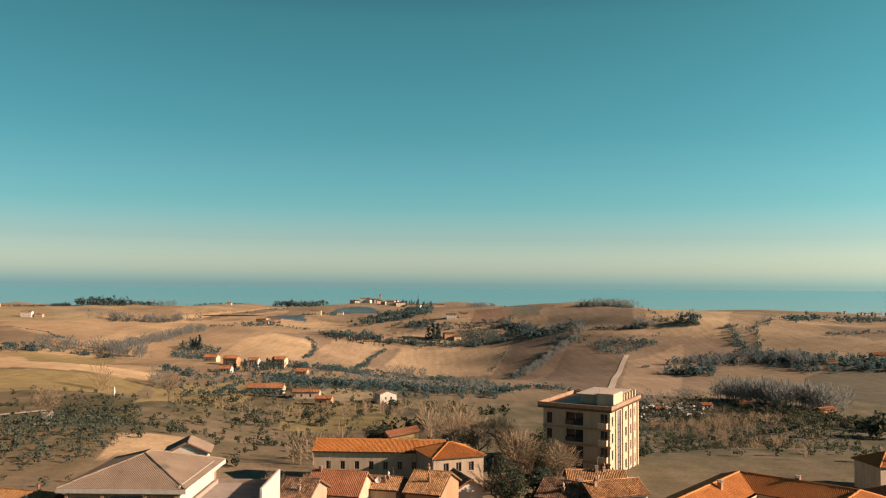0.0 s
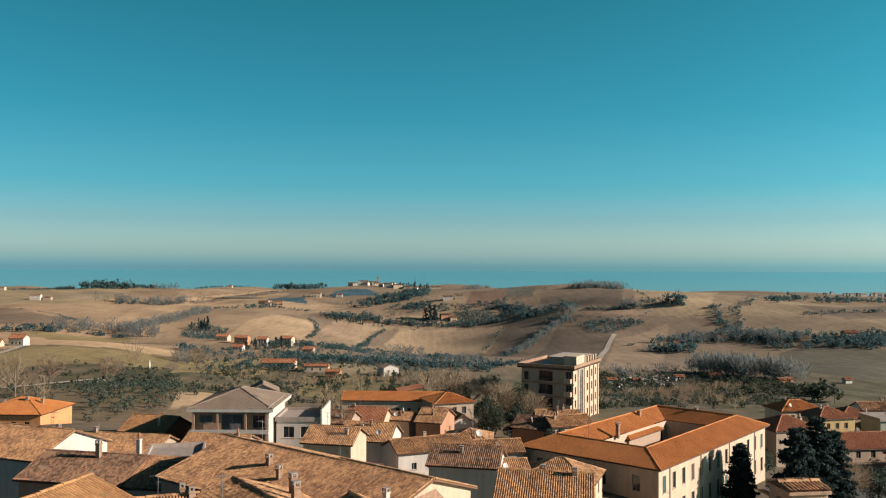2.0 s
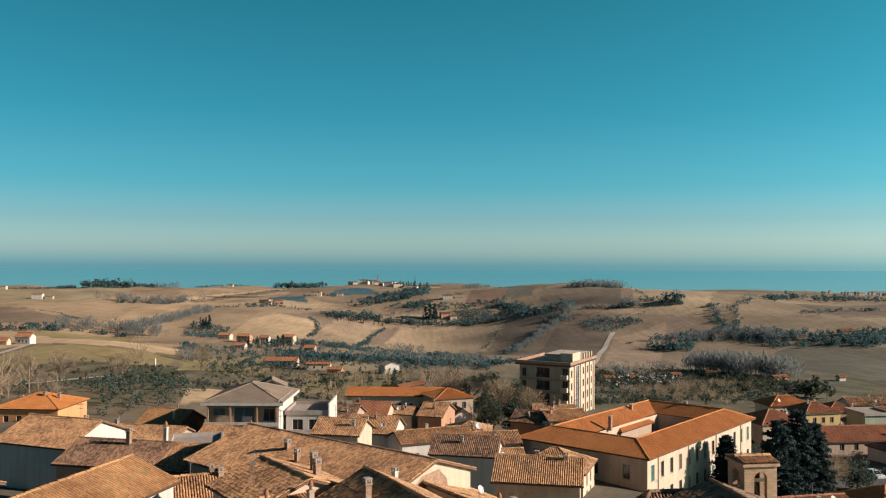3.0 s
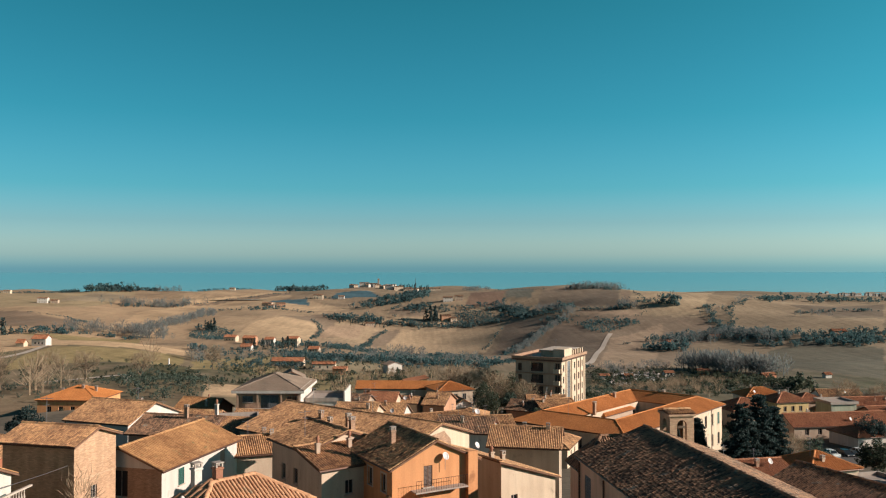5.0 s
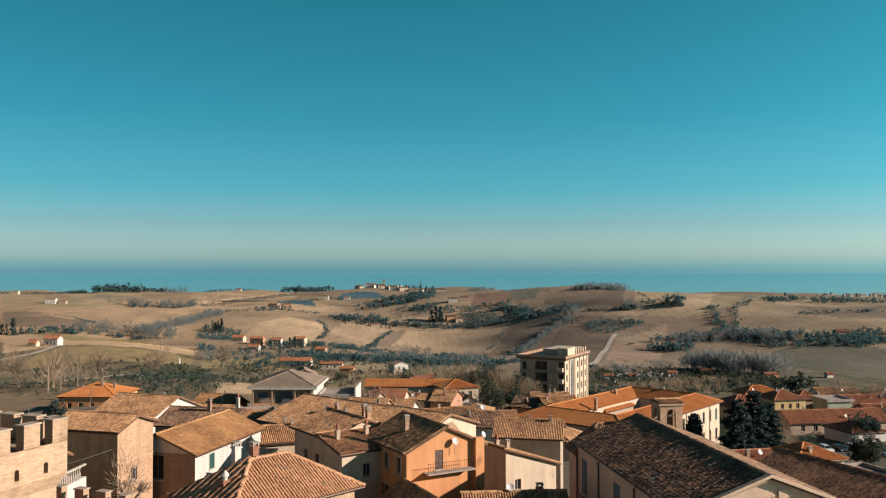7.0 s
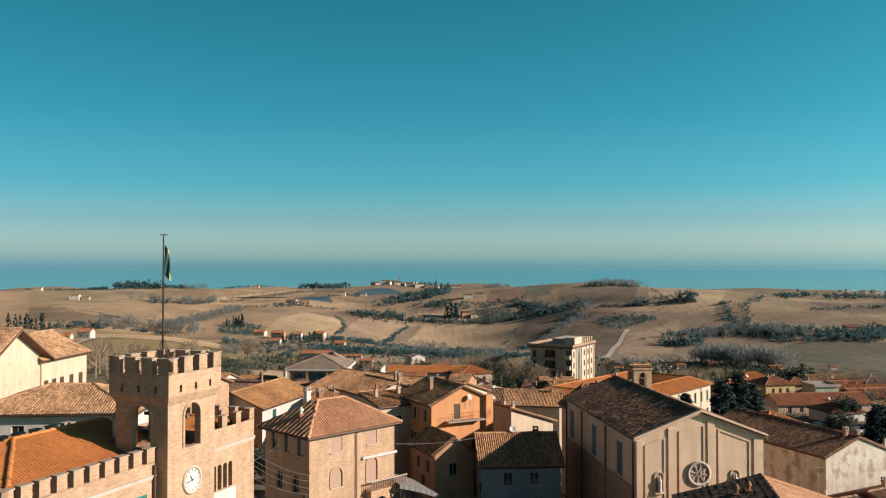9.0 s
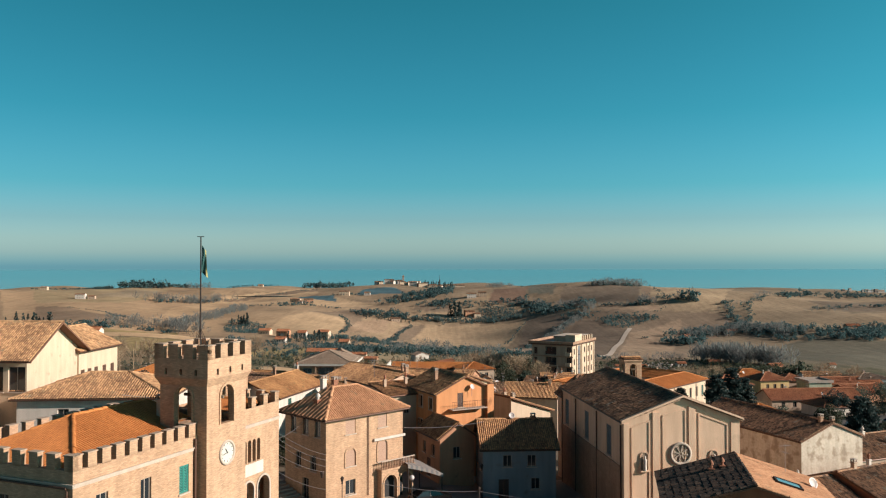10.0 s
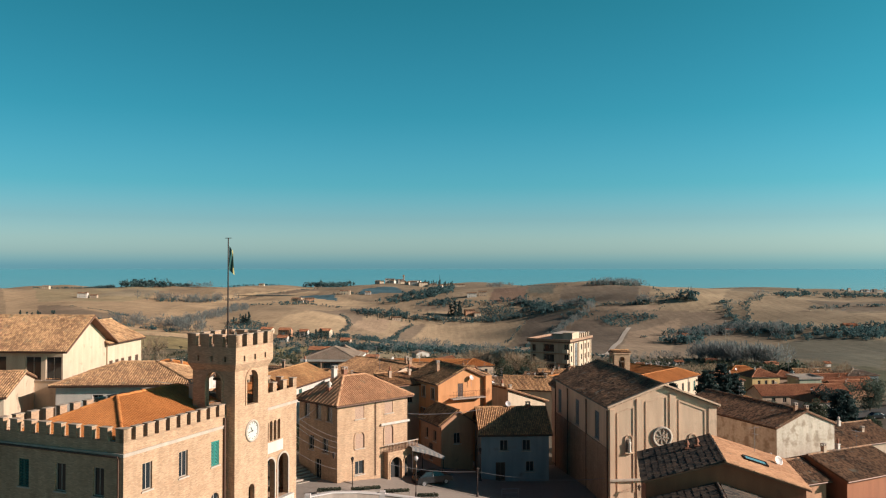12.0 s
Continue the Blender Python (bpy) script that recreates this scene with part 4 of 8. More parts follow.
    quads = np.stack([idx[:-1, :-1], idx[:-1, 1:], idx[1:, 1:], idx[1:, :-1]], -1).reshape(-1, 4)
    tagged(new("water", quick_mesh("water", np.stack([xx, yy, zz], -1).reshape(-1, 3), quads, M["sea_water"], True)), "calm teal sea along the whole horizon", "sea", kind="structure")


sea()

# ---- the square and its main buildings ----
def along(x, y, deg, dist):
    return x + dist * math.cos(radians(deg)), y + dist * math.sin(radians(deg))


def merlons(parent, face, length, z, pitch, wide, high, thick, mat):
    """A row of battlements with stone caps along a face (pose in the thing's space)."""
    n = int(round(length / pitch))
    step = (length - wide) / max(1, n - 1)

    def block():
        return Shape().box(0, 0, -0.05, wide, thick, high, bevel=0.015).mesh("merlon", M[mat])

    def cap():
        return Shape().box(-0.05, -0.05, high, wide + 0.05, thick + 0.05, high + 0.07, bevel=0.01).mesh("merlon_cap", M["buff"])
    for k in range(n):
        m = under("merlon", once(("merlon", wide, high, thick, mat), block), parent, face @ Matrix.Translation((k * step, 0, z)))
        under("merlon_cap", once(("merlon_cap", wide, high, thick), cap), m)


def faces_of(w, d):
    return {"f": pose(0, 0, 0), "r": pose(w, 0, 0, 0, 0, 90), "b": pose(w, d, 0, 0, 0, 180), "l": pose(0, d, 0, 0, 0, -90)}


def arch_trim(parent, m, r, spring, name="arch_trim", mat="stone_trim", deep=0.07, band=0.16, z0=0.0):
    """A flat moulding round an arched opening of half width r that springs at the height spring."""
    s, n = Shape(), 14
    ring = [(-r, z0), *[(-r * math.cos(math.pi * k / n), spring + r * math.sin(math.pi * k / n)) for k in range(n + 1)], (r, z0)]
    out = [(-r - band, z0), *[(-(r + band) * math.cos(math.pi * k / n), spring + (r + band) * math.sin(math.pi * k / n)) for k in range(n + 1)], (r + band, z0)]
    for (a, b), (c, d), (e, f), (g, h) in zip(ring, ring[1:], out, out[1:]):
        s.add([(a, -deep, b), (c, -deep, d), (g, -deep, h), (e, -deep, f), (e, 0.02, f), (g, 0.02, h), (a, 0.02, b), (c, 0.02, d)], [(0, 3, 2, 1), (3, 4, 5, 2), (0, 1, 7, 6)])
    under(name, s.mesh(name, M[mat]), parent, m)


# town hall: brick, battlements all round, hipped orange roof behind them
HALL_W, HALL_D = 11.5, 15.0
hall = thing("town_hall", *along(-20.8, 53.6, 158, HALL_W), 3.0, -22.0, "pale brick town hall with battlements and an orange tile roof", "town hall")
hall_win = [("r", 2.2, 7.85, 0.95, 1.85, "dark", ""), ("r", 5.85, 7.85, 0.95, 1.85, "dark", ""), ("r", 9.45, 7.85, 0.95, 1.85, "shut", "shutter_teal"),
            ("f", 9.4, 7.75, 0.95, 1.9, "dark", ""), ("f", 6.05, 7.75, 0.95, 1.9, "dark", ""), ("f", 2.7, 7.75, 0.95, 1.9, "shut", "shutter_green"),
            ("r", 2.2, 3.4, 1.0, 2.4, "dark", ""), ("r", 5.85, 3.4, 1.0, 2.4, "dark", ""), ("r", 9.45, 3.4, 1.0, 2.4, "dark", ""),
            ("f", 9.4, 3.4, 1.0, 2.4, "dark", ""), ("f", 6.05, 3.4, 1.0, 2.4, "dark", ""), ("f", 2.7, 3.4, 1.0, 2.4, "dark", "")]
for key, (p0, p1) in {"f": ((0, 0), (HALL_W, 0)), "r": ((HALL_W, 0), (HALL_W, HALL_D)), "b": ((HALL_W, HALL_D), (0, HALL_D)), "l": ((0, HALL_D), (0, 0))}.items():
    s = Shape()
    holed(s, p0, p1, -3.0, 11.45, [(o[1] - o[3] / 2, o[1] + o[3] / 2, o[2], o[2] + o[4], o[2] < 5) for o in hall_win if o[0] == key])
    under("wall", s.mesh("wall", M["brick"]), hall)
s = Shape()
for a, b, c, d in ((0, 0.4, HALL_W, 0.4), (HALL_W - 0.4, 0, HALL_W - 0.4, HALL_D), (HALL_W, HALL_D - 0.4, 0, HALL_D - 0.4), (0.4, HALL_D, 0.4, 0)):
    s.add([(a, b, 10.6), (c, d, 10.6), (c, d, 11.45), (a, b, 11.45)], [(0, 1, 2, 3)])
s.add([(0, 0, 11.44), (HALL_W, 0, 11.44), (HALL_W - 0.4, 0.4, 11.44), (0.4, 0.4, 11.44), (HALL_W, HALL_D, 11.44), (HALL_W - 0.4, HALL_D - 0.4, 11.44), (0, HALL_D, 11.44), (0.4, HALL_D - 0.4, 11.44)], [(0, 1, 2, 3), (1, 4, 5, 2), (4, 6, 7, 5), (6, 0, 3, 7)])
under("parapet", s.mesh("parapet", M["brick"]), hall)
hf = faces_of(HALL_W, HALL_D)
for o in hall_win:
    window_in(hall, hf[o[0]] @ Matrix.Translation((o[1], 0, o[2])), o[3], o[4], o[5], o[6] or "shutter_brown")
for key, length, n in (("f", HALL_W, 1.31), ("r", 10.6, 1.10), ("l", HALL_D, 1.2), ("b", HALL_W, 1.3)):
    merlons(hall, hf[key], length, 11.45, n, 0.68, 0.82, 0.4, "brick")
    band = Shape().box(-0.12 if key in "fb" else 0.0, -0.13, 10.62, length + (0.12 if key in "fb" else 0), 0.0, 10.72, bevel=0.01).box(-0.06 if key in "fb" else 0.0, -0.07, 10.48, length + (0.06 if key in "fb" else 0), 0.0, 10.62)
    under("cornice", band.mesh("cornice", M["stone_trim"]), hall, hf[key])
ex, wx, ey, by = 0.95, HALL_W - 0.95, 0.95, HALL_D - 0.95
rz, ez = 13.1, 11.15
lay_roof(hall, [[(ex, by, ez), (ex, ey, ez), (4.9, 6.3, rz), (4.9, by - 0.9, rz)], [(wx, ey, ez), (wx, by, ez), (4.9, by - 0.9, rz), (4.9, 6.3, rz)],
                [(ex, ey, ez), (wx, ey, ez), (4.9, 6.3, rz)], [(wx, by, ez), (ex, by, ez), (4.9, by - 0.9, rz)]],
         [((4.9, 6.3, rz), (4.9, by - 0.9, rz)), ((ex, ey, ez), (4.9, 6.3, rz)), ((wx, ey, ez), (4.9, 6.3, rz)), ((wx, by, ez), (4.9, by - 0.9, rz))], "tile_orange", 0.24, 0.5)
chimney_on(hall, 7.5, 11.9, 12.2, 0.7, 1.9, "cream", "plate")
for u in (0.35, HALL_W - 0.35):
    under("downpipe", Shape().tube((u, -0.1, -2), (u, -0.1, 10.4), 0.06, n=8).mesh("downpipe", M["copper_pipe"]), hall)
under("downpipe", Shape().tube((10.45, -0.12, -2), (10.45, -0.12, 11.3), 0.09, n=8).mesh("downpipe", M["copper_pipe"]), hall, hf["r"])
under("gutter", Shape().tube((0.2, -0.2, 10.55), (HALL_W - 0.3, -0.2, 10.5), 0.07, n=8).mesh("gutter", M["copper_pipe"]), hall)

# clock tower, proud of the wall
TW, TD = 4.0, 4.45
tx, ty = along(*along(-15.9, 62.95, 68, 0.22), 158, TW + 0.2)
tower = thing("clock_tower", tx, ty, 2.7, -22.0, "square pale brick clock tower with battlements and a bell", "tower")
s = Shape()
tower_faces = {"f": ((0, 0), (TW, 0)), "r": ((TW, 0), (TW, TD)), "b": ((TW, TD), (0, TD)), "l": ((0, TD), (0, 0))}
for key, (p0, p1) in tower_faces.items():
    length = TW if key in "fb" else TD
    holes = [(length / 2 - 0.74, length / 2 + 0.74, 12.3, 15.0, True)]
    if key == "r":
        holes += [(length / 2 - 0.4, length / 2 + 0.4, 3.6, 6.0, True)]
    holed(s, p0, p1, -3.0, 15.1, holes, deep=0.4)
s.add([(0, 0, 12.2), (TW, 0, 12.2), (TW, TD, 12.2), (0, TD, 12.2)], [(0, 1, 2, 3)])
o = 0.28
low, high_ = [(0, 0, 15.1), (TW, 0, 15.1), (TW, TD, 15.1), (0, TD, 15.1)], [(-o, -o, 15.65), (TW + o, -o, 15.65), (TW + o, TD + o, 15.65), (-o, TD + o, 15.65)]
s.add(low + high_, [(a, (a + 1) % 4, 4 + (a + 1) % 4, 4 + a) for a in range(4)])
for (p0, p1) in (((-o, -o), (TW + o, -o)), ((TW + o, -o), (TW + o, TD + o)), ((TW + o, TD + o), (-o, TD + o)), ((-o, TD + o), (-o, -o))):
    length = math.hypot(p1[0] - p0[0], p1[1] - p0[1])
    holed(s, p0, p1, 15.65, 17.0, [(length * k - 0.11, length * k + 0.11, 15.85, 16.3, True) for k in (0.22, 0.5, 0.78)], deep=0.35)
s.add([(-o, -o, 16.9), (TW + o, -o, 16.9), (TW + o, TD + o, 16.9), (-o, TD + o, 16.9)], [(0, 1, 2, 3)])
under("wall", s.mesh("wall", M["brick"]), tower)
tf = faces_of(TW, TD)
for key, length in (("f", TW), ("r", TD), ("b", TW), ("l", TD)):
    merlons(tower, tf[key] @ Matrix.Translation((-o, -o, 0)), length + 2 * o, 17.0, (length + 2 * o) / 4.0, 0.78, 0.9, 0.42, "brick")
    arch_trim(tower, tf[key] @ Matrix.Translation((length / 2, 0, 12.3)), 0.74, 1.96, mat="brick_pale")
mid = Matrix.Translation((TD / 2, 0, 10.2))
ring = Shape()
for r0, r1, y0, y1 in ((0.72, 0.88, -0.10, 0.0),):
    n = 32
    pts = [(r * math.cos(2 * math.pi * k / n), y, r * math.sin(2 * math.pi * k / n)) for r, y in ((r0, y1), (r0, y0), (r1, y0), (r1, y1)) for k in range(n)]
    ring.add(pts, [(j * n + k, j * n + (k + 1) % n, (j + 1) * n + (k + 1) % n, (j + 1) * n + k) for j in range(3) for k in range(n)])
clock = under("clock", ring.mesh("clock", M["stone_trim"], True), tower, tf["r"] @ mid, "round clock with a white face")
n = 32
under("clock_face", Shape().add([(0.73 * math.cos(2 * math.pi * k / n), -0.04, 0.73 * math.sin(2 * math.pi * k / n)) for k in range(n)], [tuple(range(n))]).mesh("clock_face", M["clock_face"]), clock)
under("hour_hand", Shape().box(-0.03, -0.07, -0.08, 0.03, -0.05, 0.36, m=pose(0, 0, 0, 0, -35)).mesh("hour_hand", M["black"]), clock)
under("minute_hand", Shape().box(-0.022, -0.085, -0.1, 0.022, -0.072, 0.56, m=pose(0, 0, 0, 0, -100)).mesh("minute_hand", M["black"]), clock)
for k in range(12):
    under("hour_mark", once("hour_mark", lambda: Shape().box(-0.02, -0.06, 0.56, 0.02, -0.045, 0.67).mesh("hour_mark", M["black"])), clock, pose(0, 0, 0, 0, 30 * k))
bell = under("bell", Shape().lathe([(0.02, 0.75), (0.16, 0.74), (0.24, 0.62), (0.28, 0.35), (0.36, 0.1), (0.45, 0.0), (0.40, 0.0), (0.2, 0.5), (0.02, 0.6)], 18, at=(TW / 2, TD / 2, 13.2)).mesh("bell", M["iron"], True), tower)
under("bell_beam", Shape().box(0.3, TD / 2 - 0.1, 14.0, TW - 0.3, TD / 2 + 0.1, 14.2).mesh("bell_beam", M["bark"]), tower)
pole = thing("flagpole", *along(*along(tx, ty, -22, 1.45), 68, 2.5), 19.9, 0, "tall rusty iron flagpole with a drooping flag", "flagpole")
under("mast", Shape().tube((0, 0, -0.35), (0, 0, 8.3), 0.075, 0.045, n=8).tube((-0.25, 0, 8.32), (0.25, 0, 8.32), 0.03, n=6).mesh("mast", M["iron"]), pole)
for a in range(4):
    under("stay", once("stay", lambda: Shape().tube((0.9, 0, -0.3), (0.03, 0, 1.7), 0.02, n=5).mesh("stay", M["iron"])), pole, pose(0, 0, 0, 0, 0, 45 + 90 * a))
fl = Shape()
for j in range(12):
    for i in range(4):
        def cloth(i, j):
            return (0.07 + i * 0.075 + 0.012 * j * i * 0.25, 0.05 * math.sin(1.9 * i + 0.5 * j), 7.7 - j * 0.165 - i * 0.10)
        fl.add([cloth(i, j), cloth(i + 1, j), cloth(i + 1, j + 1), cloth(i, j + 1)], [(0, 1, 2, 3)], 0 if i < 3 else 1)
under("flag", fl.mesh("flag", [M["flag_green"], M["flag_yellow"]], True), pole)

# wing beyond the tower, with a four-light window and a loggia
WW, WD = 6.0, 5.2
wing = thing("loggia_wing", *along(*along(-15.9, 62.95, 68, 4.66), 158, WW + 0.75), 3.0, -22.0, "pale brick wing with a loggia and battlements", "town hall")
s = Shape()
holed(s, (WW, 0), (WW, WD), -3.0, 12.4, [(0.5 + k * 0.58, 0.93 + k * 0.58, 8.3, 10.0, True) for k in range(4)] + [(0.45, 1.8, 3.4, 6.9, True), (2.3, 3.85, 3.4, 7.0, True)], deep=0.45)
holed(s, (WW, WD), (0, WD), -3.0, 12.4, [(1.5, 3.0, 3.4, 6.9, True)], deep=0.4)
holed(s, (0, 0), (WW, 0), -3.0, 12.4, [])
holed(s, (0, WD), (0, 0), -3.0, 12.4, [])
s.add([(0, 0, 11.9), (WW, 0, 11.9), (WW, WD, 11.9), (0, WD, 11.9)], [(0, 1, 2, 3)]).add([(0, 0, 3.35), (WW, 0, 3.35), (WW, WD, 3.35), (0, WD, 3.35)], [(0, 1, 2, 3)]).add([(0.5, 0.4, 7.6), (WW - 0.4, 0.4, 7.6), (WW - 0.4, WD - 0.4, 7.6), (0.5, WD - 0.4, 7.6)], [(0, 1, 2, 3)])
s.box(0.4, 0.3, 7.7, WW - 1.2, WD - 0.3, 11.5)
under("wall", s.mesh("wall", M["brick"]), wing)
wf = faces_of(WW, WD)
for key, length in (("r", WD), ("b", WW)):
    merlons(wing, wf[key], length, 12.4, length / 4.0 if key == "r" else 1.2, 0.55, 0.7, 0.36, "brick")
    under("cornice", Shape().box(0, -0.12, 11.1, length, 0, 11.2, bevel=0.01).box(0, -0.07, 10.95, length, 0, 11.1).mesh("cornice", M["stone_trim"]), wing, wf[key])
for k in range(3):
    under("colonnette", once("colonnette", lambda: Shape().lathe([(0.10, 0), (0.10, 0.08), (0.06, 0.14), (0.055, 1.2), (0.10, 1.3), (0.11, 1.4)], 10).mesh("colonnette", M["stone_trim"], True)), wing, wf["r"] @ Matrix.Translation((1.005 + k * 0.58, 0.12, 8.3)))
under("parapet_panel", Shape().box(0.35, -0.1, 7.35, 2.95, 0.0, 8.25, bevel=0.02).mesh("parapet_panel", M["white"]), wing, wf["r"])
under("column", Shape().lathe([(0.24, 0), (0.24, 0.15), (0.17, 0.25), (0.16, 2.0), (0.24, 2.2), (0.26, 2.4)], 14, at=(2.05, 0.2, 3.4)).mesh("column", M["terracotta"], True), wing, wf["r"])
under("balustrade", Shape().box(0.2, -0.5, 2.6, 4.1, 0.0, 3.4, bevel=0.03).mesh("balustrade", M["white"]), wing, wf["r"])
arch_trim(wing, wf["r"] @ Matrix.Translation((1.125, 0, 3.4)), 0.675, 2.82)
arch_trim(wing, wf["r"] @ Matrix.Translation((3.075, 0, 3.4)), 0.775, 2.82)
lay_roof(wing, [[(0.5, 0.45, 12.0), (WW - 0.5, 0.45, 12.0), (WW - 0.5, WD / 2, 12.75), (0.5, WD / 2, 12.75)], [(WW - 0.5, WD - 0.45, 12.0), (0.5, WD - 0.45, 12.0), (0.5, WD / 2, 12.75), (WW - 0.5, WD / 2, 12.75)]], [((0.5, WD / 2, 12.75), (WW - 0.5, WD / 2, 12.75))], "tile_orange", 0.24, 0.5)

# church
CW, CD = 11.3, 22.0
church = house("church", 16.9, 83.4, 6.5, CW, CD, 2.4, 11.6, 13.7, "gable_front", "church", "tile_dark", over=0.28, label="tall buff rendered church with a gabled front and lichened tile roof", category="church", group="",
               openings=[("l", CD - 4.3, 5.2, 1.5, 2.9, "shut", "shutter_grey"), ("l", CD - 11.9, 5.2, 1.5, 2.9, "shut", "shutter_grey"), ("l", CD - 19.8, 5.2, 1.5, 2.9, "shut", "shutter_grey")], rough=1.6)
house("church_choir", *along(*along(16.9, 83.4, 96.5, 22.02), 6.5, 0.5), 6.5, 10.3, 4.0, 2.4, 10.4, 12.6, "hip", "church", "tile_dark", over=0.28, label="lower church choir with a hipped lichened tile roof", category="church", group="", rough=1.6, chimneys=[(8.6, 3.0, 11.2, 0.3, 0.3)])
for u0, u1 in ((0.0, 0.5), (2.8, 3.45), (6.3, 6.95), (10.45, 11.3)):
    under("pilaster", Shape().box(u0, -0.11, -2, u1, 0.0, 9.0 + 0.36 * min(u0, CW - u1), bevel=0.01).mesh("pilaster", M["church"]), church)
for u0, u1, z0 in ((0.75, 2.55, 0.6), (3.75, 6.05, 2.4), (7.25, 10.15, 2.4)):
    # the head of each frame follows the gable
    pf = Shape()
    t0, t1 = (8.3 + 0.372 * min(u, CW - u) for u in (u0, u1))
    for a, b, za in ((u0, u0 + 0.13, t0), (u1 - 0.13, u1, t1)):
        pf.box(a, -0.07, z0, b, 0.0, za - 0.1)
    ring = [(u0, t0 - 0.1), (u1, t1 - 0.1), (u1, t1 + 0.04), (u0, t0 + 0.04)]
    pf.add([(u, y, z) for y in (-0.07, 0.0) for u, z in ring], [(0, 1, 2, 3), (3, 2, 6, 7), (1, 0, 4, 5), (0, 3, 7, 4), (2, 1, 5, 6)])
    under("panel_frame", pf.mesh("panel_frame", M["church"]), church)
for side in (-1, 1):
    a, b = (0 if side < 0 else CW), CW / 2
    rake = Shape()
    lo, hi = Vector((a + side * 0.3, -0.42, 9.2)), Vector((b, -0.42, 11.42))
    for dy0, dy1, z0, z1 in ((0, 0.42, -0.02, 0.16), (0.14, 0.42, -0.2, -0.02)):
        rake.add([lo + Vector((0, dy0, z0)), hi + Vector((0, dy0, z0)), hi + Vector((0, dy0, z1)), lo + Vector((0, dy0, z1)), lo + Vector((0, dy1, z0)), hi + Vector((0, dy1, z0)), hi + Vector((0, dy1, z1)), lo + Vector((0, dy1, z1))],
                 [(0, 1, 2, 3), (3, 2, 6, 7), (4, 5, 1, 0), (0, 3, 7, 4), (1, 5, 6, 2)])
    under("raking_cornice", rake.mesh("raking_cornice", M["church"]), church)
rose = Shape()
n = 28
for r0, r1 in ((0.82, 1.08),):
    pts = [(r * math.cos(2 * math.pi * k / n), y, r * math.sin(2 * math.pi * k / n)) for r, y in ((r0, 0.0), (r0, -0.14), (r1, -0.14), (r1, 0.0)) for k in range(n)]
    rose.add(pts, [(j * n + k, j * n + (k + 1) % n, (j + 1) * n + (k + 1) % n, (j + 1) * n + k) for j in range(3) for k in range(n)])
rw = under("rose_window", rose.mesh("rose_window", M["stone_trim"], True), church, Matrix.Translation((5.5, 0, 6.1)), "round stone wheel window")
under("pane", Shape().add([(0.84 * math.cos(2 * math.pi * k / n), -0.03, 0.84 * math.sin(2 * math.pi * k / n)) for k in range(n)], [tuple(range(n))]).mesh("pane", M["buff"]), rw)
for k in range(8):
    under("spoke", once("spoke", lambda: Shape().box(-0.045, -0.11, 0.12, 0.045, -0.04, 0.84).lathe([(0.13, 0), (0.13, 0.05)], 8, at=(0, -0.08, 0.6)).mesh("spoke", M["stone_trim"])), rw, pose(0, 0, 0, 0, 45 * k + 12))
for u in (2.0, 8.75):
    nm = Matrix.Translation((u, 0, 4.65))
    under("niche_back", Shape().box(-0.34, -0.012, 0, 0.34, 0.0, 1.45).mesh("niche_back", M["buff"]), church, nm)
    arch_trim(church, nm, 0.34, 1.3, "niche", "church", 0.10, 0.10)
    under("niche_shelf", Shape().box(-0.44, -0.3, -0.14, 0.44, 0.0, 0.0, bevel=0.03).mesh("niche_shelf", M["church"]), church, nm)
    figure = thing("statue", *(church.matrix_world @ Vector((u, -0.16, 4.65)))[:2], 2.4 + 4.65, 6.5, "small pale stone statue in a niche", "statue", "niche statues")
    under("statue", Shape().lathe([(0.17, 0), (0.19, 0.1), (0.15, 0.5), (0.18, 0.85), (0.20, 1.0), (0.08, 1.1), (0.11, 1.22), (0.08, 1.33), (0.01, 1.36)], 10).mesh("statue", M["white"], True), figure)
under("string_course", Shape().box(-0.1, -0.3, 1.75, CW + 0.1, 0.0, 1.98, bevel=0.03).mesh("string_course", M["stone_trim"]), church)
cl = faces_of(CW, CD)["l"]
for u in (CD - 0.5, CD - 8.0, CD - 15.8, 0.4):
    under("downpipe", Shape().tube((u, -0.12, -2), (u, -0.12, 8.8), 0.075, n=8).mesh("downpipe", M["copper_pipe"]), church, cl)
under("wall_step", Shape().box(0, -0.12, -2, CD - 0.6, 0.0, 4.9, bevel=0.02).mesh("wall_step", M["brick_dark"]), church, cl)

BF = 2.1
belfry = thing("belfry", 22.2, 106.5, 9.75, 6.0, "small brick belfry with arched openings and a tiled cap", "belfry")
s = Shape()
for p0, p1 in (((0, 0), (BF, 0)), ((BF, 0), (BF, BF)), ((BF, BF), (0, BF)), ((0, BF), (0, 0))):
    holed(s, p0, p1, -5, 4.85, [(BF / 2 - 0.42, BF / 2 + 0.42, 2.5, 4.4, True)], deep=0.3)
s.add([(0, 0, 2.4), (BF, 0, 2.4), (BF, BF, 2.4), (0, BF, 2.4)], [(0, 1, 2, 3)])
under("wall", s.mesh("wall", M["brick_pale"]), belfry)
under("cornice", Shape().box(-0.14, -0.14, 4.72, BF + 0.14, 0.0, 4.9, bevel=0.02).box(-0.14, BF, 4.72, BF + 0.14, BF + 0.14, 4.9, bevel=0.02).box(-0.14, 0, 4.72, 0, BF, 4.9).box(BF, 0, 4.72, BF + 0.14, BF, 4.9).mesh("cornice", M["brick_pale"]), belfry)
